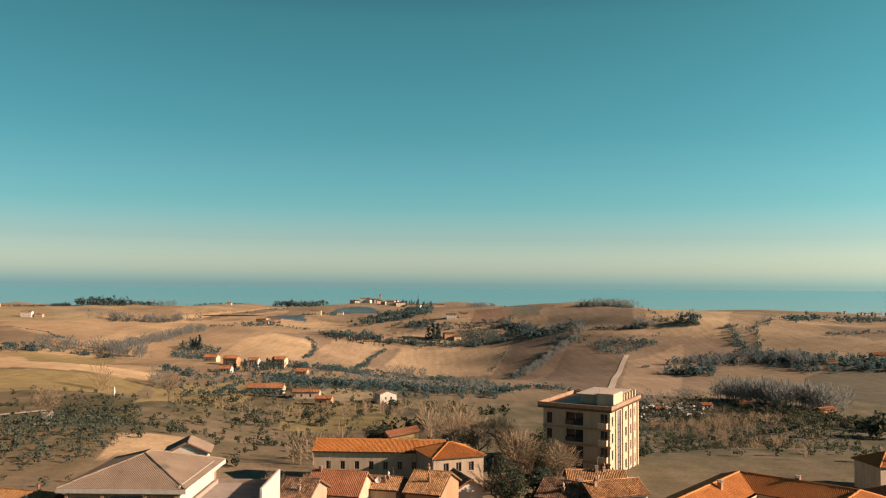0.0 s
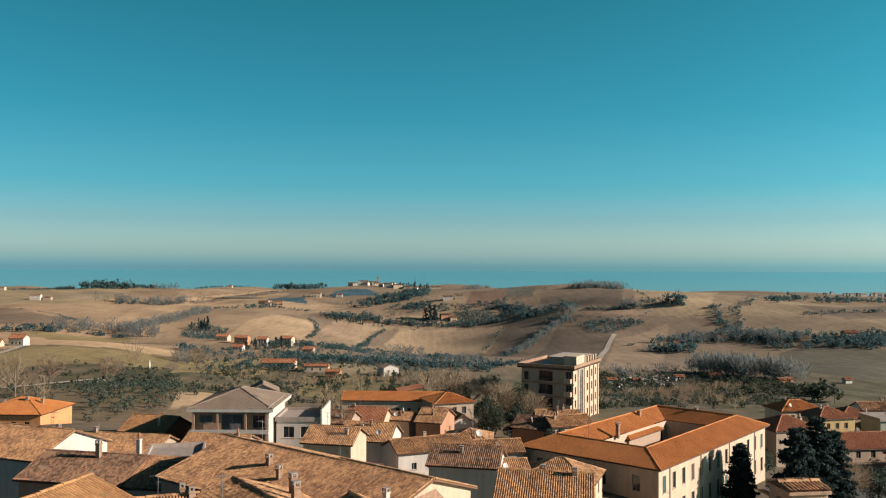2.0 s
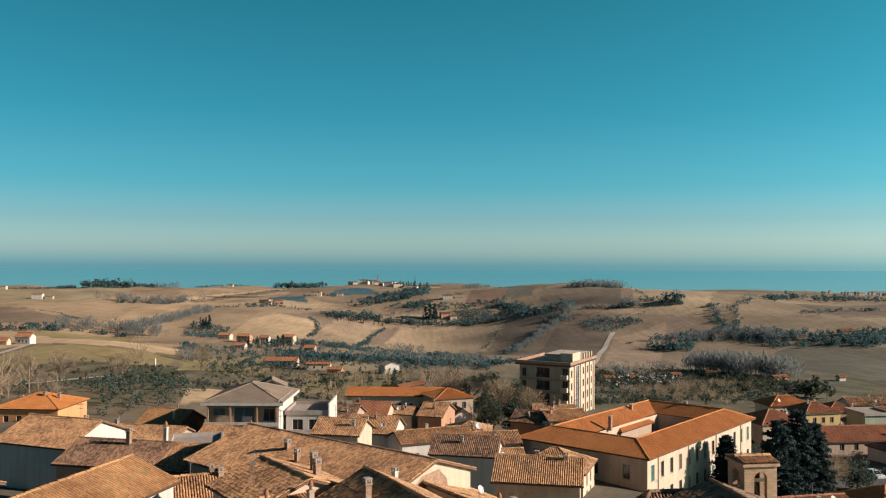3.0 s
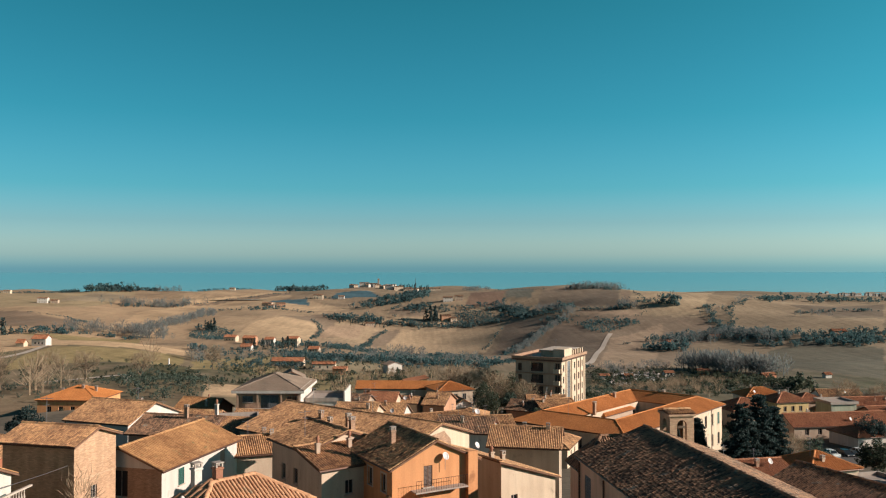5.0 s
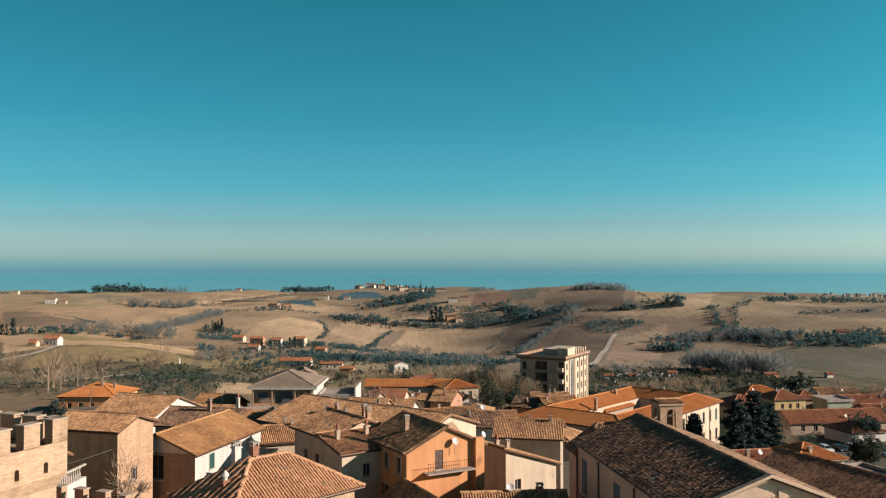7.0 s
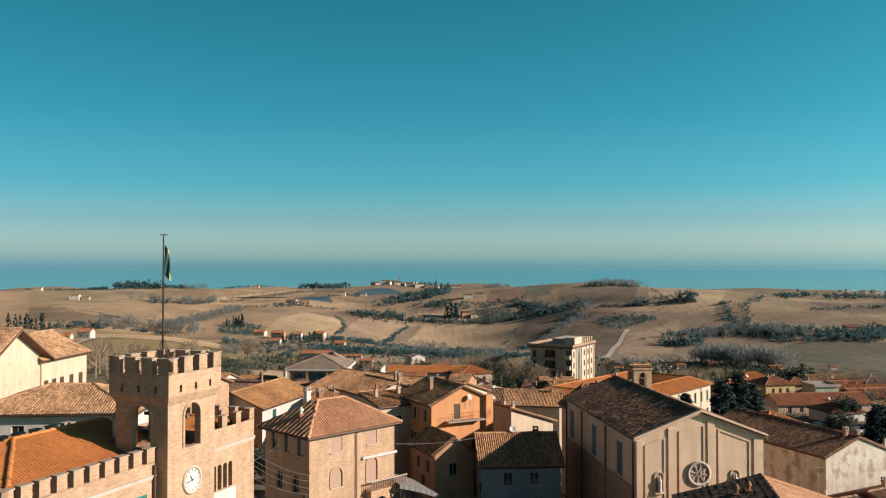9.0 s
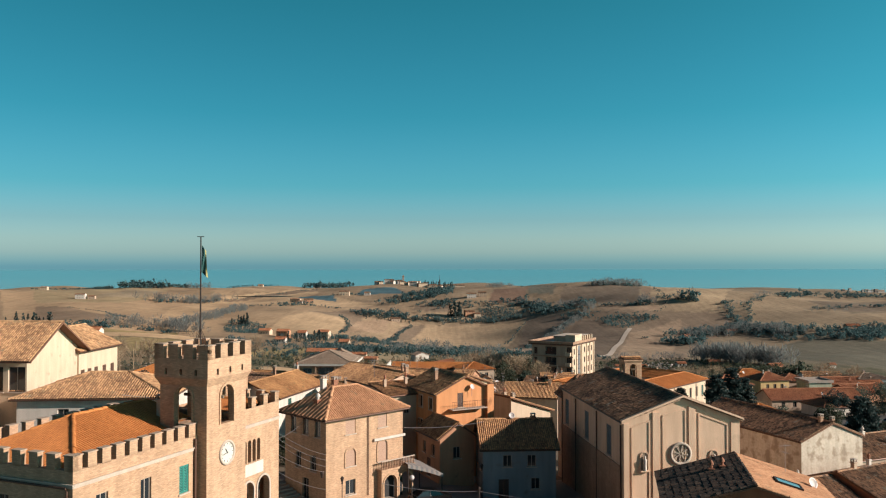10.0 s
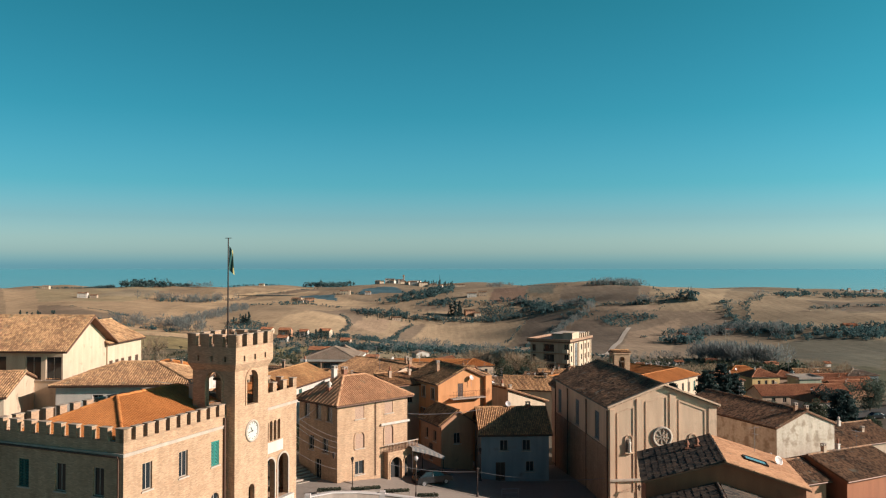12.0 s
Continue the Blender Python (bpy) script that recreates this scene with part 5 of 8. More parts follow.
lay_roof(belfry, [[(-0.12, -0.12, 4.93), (BF + 0.12, -0.12, 4.93), (BF + 0.12, BF / 2, 5.12), (-0.12, BF / 2, 5.12)], [(BF + 0.12, BF + 0.12, 4.93), (-0.12, BF + 0.12, 4.93), (-0.12, BF / 2, 5.12), (BF + 0.12, BF / 2, 5.12)]], [((-0.12, BF / 2, 5.12), (BF + 0.12, BF / 2, 5.12))], "tile", 0.24)
under("bell", Shape().lathe([(0.02, 0.8), (0.16, 0.78), (0.22, 0.6), (0.27, 0.25), (0.38, 0.0), (0.02, 0.4)], 14, at=(BF / 2, BF / 2, 2.75)).mesh("bell", M["iron"], True), belfry)
under("bell_beam", Shape().box(0.2, BF / 2 - 0.08, 3.55, BF - 0.2, BF / 2 + 0.08, 3.72).mesh("bell_beam", M["bark"]), belfry)

# brick house with its porch
bh = house("brick_house", -10.7, 83.3, 45.0, 9.6, 6.6, 3.4, 12.0, 14.0, "hip", "brick_pale", "tile_rose", over=0.5, rough=0.8, wide=0.26, end_wide=0.62, label="three-storey pale brick house with a hipped tile roof", group="",
           openings=[("f", 2.9, 6.7, 1.2, 1.5, "blind"), ("f", 2.9, 3.65, 1.2, 1.5, "blind"), ("f", 2.9, 0.95, 1.2, 1.4, "dark"), ("f", 6.9, 6.8, 1.15, 1.5, "blind"), ("f", 6.9, 3.5, 1.2, 1.9, "blind"),
                     ("l", 1.4, 6.6, 0.9, 1.5, "dark"), ("l", 3.4, 6.6, 0.9, 1.5, "dark"), ("l", 5.3, 6.6, 0.9, 1.5, "dark"), ("l", 2.2, 3.3, 0.9, 1.5, "dark"), ("l", 4.6, 3.3, 0.9, 1.5, "dark"), ("l", 3.4, 0.5, 1.0, 2.0, "dark")],
           chimneys=[(2.9, 4.3, 13.5, 0.6, 2.0, "white", "plate"), (4.5, 4.6, 13.5, 0.6, 1.6, "clay", "plate"), (1.2, 2.9, 12.8, 0.65, 0.6, "clay", "white")])
arch_trim(bh, Matrix.Translation((2.9, 0, 3.65)), 0.6, 1.1, mat="brick")
arch_trim(bh, Matrix.Translation((6.9, 0, 3.5)), 0.6, 1.5, mat="brick")
under("string_course", Shape().box(5.7, -0.22, 5.55, 9.75, 0.0, 5.8, bevel=0.03).mesh("string_course", M["white"]), bh)
under("string_course", Shape().box(0.0, -0.06, 5.3, 5.6, 0.0, 5.45).mesh("string_course", M["brick_pale"]), bh)
under("downpipe", Shape().tube((5.0, -0.1, 0.5), (5.0, -0.1, 8.4), 0.05, n=6).mesh("downpipe", M["copper_pipe"]), bh)
porch = thing("porch", *along(-10.7, 83.3, 45, 6.2), 2.8, 45.0, "brick porch with two arches and a balcony on top", "porch")
s = Shape()
holed(s, (0, -0.7), (4.2, -0.7), -1.0, 3.2, [(0.3, 1.95, -1.0, 2.75, True), (2.3, 3.95, -1.0, 2.75, True)], deep=0.35)
holed(s, (4.2, -0.7), (4.2, 2.4), -1.0, 3.2, [(0.5, 2.3, -1.0, 2.75, True)], deep=0.3)
holed(s, (0, -0.02), (0, -0.7), -1.0, 3.2, [])
s.add([(0.3, -0.3, -1), (4.0, -0.3, -1), (4.0, -0.02, -1), (0.3, -0.02, -1)], [(0, 1, 2, 3)])
s.box(-0.12, -0.85, 3.2, 4.35, 2.5, 3.4)
under("wall", s.mesh("wall", M["brick_pale"]), porch)
# dark sheet added as the shade seen through the arches
under("shade_wall", Shape().box(0.1, -0.06, -1, 3.3, -0.03, 3.1).mesh("shade_wall", M["dark"]), porch)
arch_trim(porch, Matrix.Translation((1.125, -0.7, 0)), 0.825, 1.92, mat="brick_pale")
arch_trim(porch, Matrix.Translation((3.125, -0.7, 0)), 0.825, 1.92, mat="brick_pale")
under("handrail", Shape().box(-0.1, -0.82, 4.15, 4.3, -0.7, 4.23).mesh("handrail", M["stone_trim"]), porch)
for k in range(21):
    under("baluster", once("baluster", lambda: Shape().lathe([(0.05, 0), (0.05, 0.06), (0.035, 0.12), (0.06, 0.3), (0.03, 0.55), (0.05, 0.76)], 8).mesh("baluster", M["brick_dark"], True)), porch, Matrix.Translation((0.0 + k * 0.21, -0.76, 3.4)))
awn = thing("awning", *along(-10.7, 83.3, 45, 9.3), 1.9, 30.0, "grey striped awning on posts beside the porch", "awning")
AWL, AWD = 3.7, 2.8
cv = Shape()
for k in range(14):
    a, b = k / 14, (k + 1) / 14
    za, zb = (4.55 - 1.25 * q + 0.10 * math.sin(math.pi * q) for q in (a, b))
    ya, yb = (-1.6 - 0.6 * q for q in (a, b))
    cv.add([(AWL * a, ya, za), (AWL * b, yb, zb), (AWL * b, AWD, zb + 0.25), (AWL * a, AWD, za + 0.25)], [(0, 1, 2, 3)], k % 2)
    cv.add([(AWL * a, ya, za), (AWL * b, yb, zb), (AWL * b, yb - 0.03, zb - 0.38), (AWL * a, ya - 0.03, za - 0.38)], [(3, 2, 1, 0)], k % 2)
    if k == 13:
        cv.add([(AWL, yb, zb), (AWL, AWD, zb + 0.25), (AWL + 0.03, AWD, zb - 0.15), (AWL + 0.03, yb, zb - 0.38)], [(3, 2, 1, 0)])
under("canvas", cv.mesh("canvas", [M["canvas"], M["shutter_grey"]]), awn)
for px, py in ((0.1, -1.5), (3.6, -2.1), (3.6, 2.7)):
    under("post", Shape().tube((px, py, -0.8), (px, py, 4.5 - 1.25 * px / AWL), 0.06, n=6).mesh("post", M["iron"]), awn)

# orange house and its neighbours
oh = house("orange_house", -0.6, 103.8, 28.0, 7.8, 8.3, 2.5, 11.0, 12.8, "gable_front", "orange", "tile", label="orange rendered house with a gable, balcony and dish", group="", over=0.3,
           openings=[("l", u, z, 0.85, 1.4, st) for u in (1.6, 4.2, 6.8) for z, st in ((6.4, "dark"), (3.5, "open"), (0.8, "dark"))] + [("f", 3.2, 6.72, 0.8, 1.68, "shut")], rough=1.5)
dish_on(oh, 4.6, -0.32, 8.75, 15.0, 0.75)
ledge = Shape().box(1.6, -1.0, 6.5, 6.4, 0.0, 6.62, bevel=0.02)
under("balcony_slab", ledge.mesh("balcony_slab", M["concrete"]), oh)
br = Shape().tube((1.6, -0.95, 7.5), (6.4, -0.95, 7.5), 0.02, n=5)
under("railing", br.mesh("railing", M["iron"]), oh)
for k in range(22):
    under("rail_bar", once("rail_bar", lambda: Shape().tube((0, 0, 0), (0, 0, 0.9), 0.012, n=4).mesh("rail_bar", M["iron"])), oh, Matrix.Translation((1.65 + k * 0.225, -0.95, 6.61)))
under("chimney", Shape().box(6.7, -0.5, -2, 7.6, 0.0, 9.2, bevel=0.02).mesh("chimney", M["orange"]), oh)
chimney_on(oh, 2.0, 4.0, 9.9, 0.5, 1.1, "brick_dark", "plate")
for u in (1.6, 4.2, 6.8):
    for z in (6.4, 3.5, 0.8):
        t = Shape()
        for a, b, c, d in ((-0.58, -0.12, -0.43, 1.55), (0.43, -0.12, 0.58, 1.55), (-0.43, 1.41, 0.43, 1.55)):
            t.box(a, -0.05, b, c, 0.0, d)
        under("window_surround", once("surround", lambda: t.mesh("window_surround", M["cream"])), oh, faces_of(7.8, 8.3)["l"] @ Matrix.Translation((u, 0, z)))
house("grey_house", 4.4, 94.4, 3.0, 7.8, 8.0, 1.2, 6.7, 8.9, "gable_side", "grey_blue", "tile", label="low grey rendered house in the shade of the church", group="",
      openings=rows_of("f", 7.8, [3.5], 2, 0.95, 1.25) + [("f", 2.2, 0.1, 1.1, 2.1, "shut"), ("f", 5.6, 1.1, 0.95, 1.2, "dark"), ("l", 2.0, 2.6, 0.8, 1.2, "dark"), ("l", 5.0, 2.6, 0.8, 1.2, "dark")], dishes=[(3.6, 4.0, 9.1, 10.0, 0.8)], chimneys=[(6.0, 4.0, 9.0, 0.6, 0.5, "clay", "plate")])
house("side_house", -0.2, 97.5, 25.0, 4.2, 6.0, 2.4, 7.2, 8.6, "gable_front", "pink", "tile", label="narrow pinkish house with shutters", group="", openings=[("l", 1.8, 2.4, 0.85, 1.3, "dark"), ("l", 4.2, 2.4, 0.85, 1.3, "dark"), ("f", 2.1, 2.3, 0.9, 1.3, "dark"), ("l", 3.0, 0.0, 1.0, 2.0, "shut")])
house("wing_house", -8.0, 110.2, 35.0, 7.6, 7.2, 1.5, 11.0, 12.3, "gable_front", "cream", "tile", label="old house with a cream gable and worn tiles", group="", rough=1.2,
      openings=rows_of("l", 7.2, [6.2, 3.0], 2, 0.85, 1.4, "dark") + [("f", 2.2, 6.0, 0.8, 1.2, "shut")], chimneys=[(5.6, 2.2, 12.0), (6.6, 4.6, 11.8, 0.5, 1.2)], antennas=[(1.2, 3.0, 11.6)])
house("broad_house", -19.6, 136.9, -41.0, 15.2, 14.6, 1.0, 7.9, 10.1, "gable_side", "buff", "tile", label="broad old house under a wide roof of worn tiles", group="", rough=1.5, wide=0.27,
      openings=[("l", 4.0, 3.4, 0.8, 1.2, "dark"), ("f", 3.0, 3.6, 0.9, 1.3, "dark"), ("f", 6.5, 3.6, 0.9, 1.3, "dark")], chimneys=[(9.0, 4.6, 9.3), (12.0, 3.2, 9.0, 0.5, 1.2)], antennas=[(5.0, 7.0, 10.0), (13.0, 9.0, 9.6)])
ph = house("patched_house", -6.6, 128.9, -41.0, 9.4, 10.0, 1.0, 8.6, 10.2, "gable_side", "cream", "tile", label="house with a cream gable patched in brick", group="", rough=1.4, wide=0.27,
      chimneys=[(8.4, 1.2, 9.2, 0.5, 1.0, "white", "plate")], openings=[("r", 6.8, 4.2, 0.8, 1.2, "shut")])
patch = [(1.6, -0.015, 5.2), (3.0, -0.015, 4.7), (5.4, -0.015, 4.9), (7.0, -0.015, 5.6), (6.7, -0.015, 7.4), (5.6, -0.015, 8.4), (3.4, -0.015, 8.2), (2.1, -0.015, 7.2)]
under("brick_patch", Shape().add(patch, [tuple(range(8))]).mesh("brick_patch", M["brick_dark"]), ph, faces_of(9.4, 10.0)["r"], "bare brick where the render has fallen off")
wh = house("white_house", *along(-20.4, 110.0, 164, 8.0), -16.0, 8.0, 13.0, 4.0, 9.6, 11.2, "gable_front", "white", "tile_ochre", rough=0.5, wide=0.32, label="white rendered house with green shutters and a mossy roof", group="",
           openings=[("r", 3.0, 3.6, 0.95, 1.45, "shut", "shutter_green"), ("r", 10.2, 3.9, 0.9, 1.2, "blind", ""), ("f", 4.0, 3.0, 1.4, 2.3, "dark")])
skin = Shape()
holed(skin, (0, -0.03), (8.0, -0.03), -0.5, 5.58, [(3.3, 4.7, 3.0, 5.3)], deep=0.02)
under("brick_skin", skin.mesh("brick_skin", M["brick_dark"]), wh)
sh = house("stone_house", *along(-25.8, 105.2, 164, 6.8), -16.0, 6.8, 5.2, 4.5, 12.7, 13.6, "gable_side", "rubble", "tile", label="tall rubble stone house with a gable", group="", openings=[("r", 2.4, 3.4, 0.8, 1.1, "dark")], antennas=[(2.0, 2.6, 13.6)])
under("string_course", Shape().box(0, -0.05, 5.2, 5.2, 0, 5.4).mesh("string_course", M["brick_pale"]), sh, faces_of(6.8, 5.2)["r"])
house("stone_gable_house", 39.3, 96.9, 21.0, 8.9, 18.0, -1.0, 6.8, 8.5, "gable_front", "flaking", "tile_dark", label="house with a weathered stone gable and lichened tiles", group="", over=0.2,
      chimneys=[(4.0, 1.2, 8.4, 0.5, 1.0), (6.5, 2.0, 7.6, 0.45, 1.3)], openings=[("l", 6.0, 4.0, 0.9, 1.3, "dark")])
# the left slope's shade is put into its darker tile colour
kh = house("corner_house", 16.7, 67.9, -11.5, 12.4, 10.2, 1.0, 8.2, 10.05, "gable_front", "terracotta", "tile_shaded", tile_two="tile_rose", label="dark red house with a worn tile roof and a skylight", group="", over=0.3,
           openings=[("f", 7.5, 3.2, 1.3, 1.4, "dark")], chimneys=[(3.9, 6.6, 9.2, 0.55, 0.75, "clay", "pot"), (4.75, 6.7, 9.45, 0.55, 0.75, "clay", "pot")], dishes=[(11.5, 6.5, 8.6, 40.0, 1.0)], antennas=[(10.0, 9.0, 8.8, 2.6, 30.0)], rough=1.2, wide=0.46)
sky_frame = Shape()
slope = math.degrees(math.atan2(1.85, 6.2))
sm = Matrix.Translation((9.2, 4.0, 8.3)) @ pose(0, 0, 0, 0, slope)
for a, b, c, d in ((-1.0, -0.75, 1.0, -0.63), (-1.0, 0.63, 1.0, 0.75), (-1.0, -0.63, -0.88, 0.63), (0.88, -0.63, 1.0, 0.63)):
    sky_frame.box(a, b, 0.0, c, d, 0.2)
skl = under("skylight", sky_frame.mesh("skylight", M["iron"]), kh, sm)
under("pane", Shape().box(-0.88, -0.63, 0.13, 0.88, 0.63, 0.16).mesh("pane", M["skylight"]), skl)
# this roof's shade is put into its tile colour too
house("lean_to_house", 15.4, 60.9, -11.5, 11.0, 7.0, 1.0, 6.6, 8.2, "gable_front", "terracotta", "tile_shaded", label="lower dark red house with lichened tiles darkened for shade", group="", over=0.25, wide=0.46, rough=1.2, openings=[("f", 7.0, 1.2, 1.2, 1.3, "dark")])

# left of the square
rm = house("rear_mansion", *along(-39.1, 84.5, 175, 14), -5.0, 14.0, 9.0, 5.0, 17.7, 20.4, "gable_side", "cream", "tile_pale", label="tall cream mansion with a wide tile roof and an open loggia", group="", over=1.0,
           openings=[("f", 13.0, 9.2, 1.7, 2.4, "dark"), ("f", 10.8, 9.2, 1.7, 2.4, "dark"), ("f", 7.0, 9.2, 1.7, 2.4, "dark"), ("f", 4.6, 9.2, 1.7, 2.4, "dark")], wide=0.26)
house("mansion_wing", *along(*along(-39.1, 84.5, 175, 8.0), 85, 8.9), -5.0, 8.2, 8.4, 5.0, 17.2, 19.2, "gable_front", "cream", "tile_pale", label="cream rear wing of the mansion with brown shutters", group="", over=0.4, wide=0.26,
      openings=[("r", u, 8.6, 0.8, 1.5, "shut") for u in (0.8, 2.2, 3.6, 5.4, 7.2)], chimneys=[(6.8, 0.6, 18.4, 0.5, 0.8, "white", "plate"), (5.4, 1.2, 18.8, 0.5, 0.8, "white", "plate")])
house("low_rear_house", -37.6, 79.8, 4.0, 13.0, 9.5, 5.0, 14.4, 15.9, "hip", "white", "tile_pale", label="low pale house behind the town hall", group="", over=0.5, wide=0.26, openings=[("f", 8.6, 7.2, 1.2, 1.2, "dark"), ("f", 4.0, 7.2, 1.0, 1.2, "dark")])
house("left_house", *along(-40.6, 76.0, 190, 8.0), 10.0, 8.0, 11.0, 5.0, 13.8, 15.4, "gable_side", "cream", "tile_pale", label="cream house with a gable beside the mansion", group="", over=0.3, wide=0.26)
house("courtyard_shed", -33.6, 71.0, -20.0, 7.0, 5.0, 5.0, 12.4, 13.3, "lean_front", "buff", "tile_pale", label="low tiled shed behind the battlements", group="", over=0.3)

# ---- the lower town ----
vil = house("villa", -33.1, 196.6, -2.0, 12.0, 13.6, -4.6, 3.75, 5.85, "hip", "brick_dark", "sheet_roof", label="modern villa with a wide grey hipped roof and a terrace", category="villa", group="", over=0.8, wide=0.22, rough=0.2,
            openings=[("f", 2.0, 5.9, 2.0, 1.2, "shut", "shutter_grey"), ("f", 6.2, 4.8, 3.4, 2.5, "shut", "shutter_grey"), ("f", 10.4, 5.0, 1.9, 2.1, "dark"), ("r", 3.0, 4.4, 1.2, 1.6, "dark"), ("r", 8.0, 4.4, 1.2, 1.6, "dark")])
under("fascia", Shape().box(-0.85, -0.9, 7.72, 12.85, -0.8, 8.2).box(-0.9, -0.9, 7.72, -0.82, 14.4, 8.2).box(12.82, -0.9, 7.72, 12.9, 14.4, 8.2).mesh("fascia", M["white"]), vil)
under("balcony_slab", Shape().box(-0.3, -1.0, 4.3, 12.2, -0.02, 4.6).box(-0.3, -1.0, 4.6, 12.2, -0.9, 4.95).mesh("balcony_slab", M["white"]), vil)
for u in (0.2, 4.0, 8.5, 11.8):
    under("column", Shape().box(u - 0.15, -0.75, -2, u + 0.15, -0.5, 7.72).mesh("column", M["brick_dark"]), vil)
under("side_wall", Shape().box(12.02, -0.6, -2, 12.2, 12.0, 8.5).mesh("side_wall", M["white"]), vil)
ann = house("villa_annexe", -20.3, 199.0, -2.0, 7.0, 9.0, -5.0, 1.0, 1.2, "flat", "white", label="flat-roofed white annexe with a glazed terrace", category="annexe", group="", over=0.2, openings=[("f", 2.0, 3.4, 1.8, 1.8, "dark"), ("f", 4.8, 3.4, 1.8, 1.8, "dark")])
under("screen_wall", Shape().box(7.25, -0.4, -2, 7.5, 9.0, 8.0).mesh("screen_wall", M["white"]), ann)
loft = house("roof_hut", -28.0, 214.0, 10.0, 5.0, 4.0, -5.0, 3.6, 4.8, "gable_front", "white", "sheet_roof", label="small white house with a glinting metal roof", group="", wide=0.5)

BW, BD = 14.0, 20.0
blk = thing("apartment_block", *along(41.5, 269.0, 150, BW), -15.5, -30.0, "concrete apartment block with loggias and a glazed stair", "apartment block")
floors = [2.6, 5.9, 9.2, 12.5]
s = Shape()
fo = [(u - w / 2, u + w / 2, z + 0.4, z + 0.4 + h) for z in floors[:4] for u, w, h in ((1.3, 1.2, 2.2), (6.6, 3.8, 2.6), (12.7, 1.5, 2.6))]
ro = [(u - w / 2, u + w / 2, z + 0.5, z + 0.5 + h) for z in floors[:4] for u, w, h in ((1.6, 1.1, 1.9), (11.0, 1.2, 1.9), (14.5, 1.2, 1.9), (17.6, 1.2, 1.9))] + [(4.6, 7.4, 0.5, 15.6)]
front = Shape()
holed(front, (0, 0), (BW, 0), -4, 16.0, fo, deep=0.9)
under("front_wall", front.mesh("front_wall", M["buff"]), blk)
holed(s, (BW, 0), (BW, BD), -4, 16.0, ro, deep=0.3)
holed(s, (BW, BD), (0, BD), -4, 16.0, [])
holed(s, (0, BD), (0, 0), -4, 16.0, [(u - 0.6, u + 0.6, z + 0.9, z + 2.3) for z in floors[:4] for u in (4, 10, 16)], deep=0.3)
under("wall", s.mesh("wall", M["cream"]), blk)
bf = faces_of(BW, BD)
for z in floors[:4]:
    for u, w, h in ((1.3, 1.2, 2.2), (12.7, 1.5, 2.6)):
        window_in(blk, bf["f"] @ Matrix.Translation((u, 0.2, z + 0.4)), w, h, "shut" if u < 5 else "dark", "shutter_brown")
    window_in(blk, bf["f"] @ Matrix.Translation((6.6, 0.65, z + 0.4)), 3.8, 2.4, "dark")
    under("balcony_rail", once("blk_rail", lambda: Shape().box(-1.9, -0.03, 0.0, 1.9, 0.03, 0.95, bevel=0.01).mesh("balcony_rail", M["pane"])), blk, bf["f"] @ Matrix.Translation((6.6, 0.1, z + 0.4)))
    under("corner_balcony", once("corner_balcony", lambda: Shape().box(-0.9, -1.0, -0.2, 0.9, 0.0, 0.0, bevel=0.02).box(-0.9, -1.0, 0.0, 0.9, -0.92, 0.95).box(-0.9, -0.92, 0.0, -0.82, 0.0, 0.95).box(0.82, -0.92, 0.0, 0.9, 0.0, 0.95).mesh("corner_balcony", M["cream"])), blk, bf["f"] @ Matrix.Translation((12.7, 0, z + 0.4)))
    for u in (1.6, 11.0, 14.5, 17.6):
        window_in(blk, bf["r"] @ Matrix.Translation((u, 0, z + 0.5)), 1.1 if u < 5 else 1.2, 1.9, "dark" if u != 14.5 else "shut")
    under("floor_band", once("floor_band", lambda: Shape().box(-0.15, -0.16, -0.18, BW + 0.15, 0, 0.18, bevel=0.02).mesh("floor_band", M["brick_dark"])), blk, Matrix.Translation((0, 0, z - 0.12)))
for z in np.arange(0.6, 14.0, 1.5):
    under("stair_light", once("stair_light", lambda: Shape().box(-1.36, 0.12, 0, 1.36, 0.2, 0.12).box(-1.36, 0.14, 0.12, -1.26, 0.18, 1.5).box(1.26, 0.14, 0.12, 1.36, 0.18, 1.5).box(-0.05, 0.14, 0.12, 0.05, 0.18, 1.5).mesh("stair_light", M["iron"])), blk, bf["r"] @ Matrix.Translation((6.0, 0, float(z))))
under("stair_pane", Shape().box(4.6, 0.2, 0.5, 7.4, 0.22, 15.6).mesh("stair_pane", M["shutter_grey"]), blk, bf["r"])
for u in (3.6, 8.4, 12.75, 16.1, 19.4):
    under("pier", once("blk_pier", lambda: Shape().box(-0.35, -0.28, -4, 0.35, 0.0, 16.0, bevel=0.03).mesh("pier", M["cream"])), blk, bf["r"] @ Matrix.Translation((u, 0, 0)))
under("roof_slab", Shape().box(-0.9, -0.9, 16.0, BW + 0.6, BD + 0.6, 16.45, bevel=0.04).mesh("roof_slab", M["copper_pipe"]), blk)
for a, b, c, d in ((-0.9, -0.9, BW + 0.6, -0.65), (-0.9, -0.65, -0.65, BD + 0.35), (BW + 0.35, -0.65, BW + 0.6, BD + 0.35), (-0.9, BD + 0.35, BW + 0.6, BD + 0.6)):
    under("parapet", Shape().box(a, b, 16.45, c, d, 17.1).mesh("parapet", M["brick_dark"]), blk)
    under("parapet_cap", Shape().box(a - 0.06, b - 0.06, 17.1, c + 0.06, d + 0.06, 17.2).mesh("parapet_cap", M["brick_dark"]), blk)
pent = under("penthouse", Shape().box(5.6, 6.0, 16.45, BW - 0.6, BD - 3, 18.3, bevel=0.03).mesh("penthouse", M["cream"]), blk)
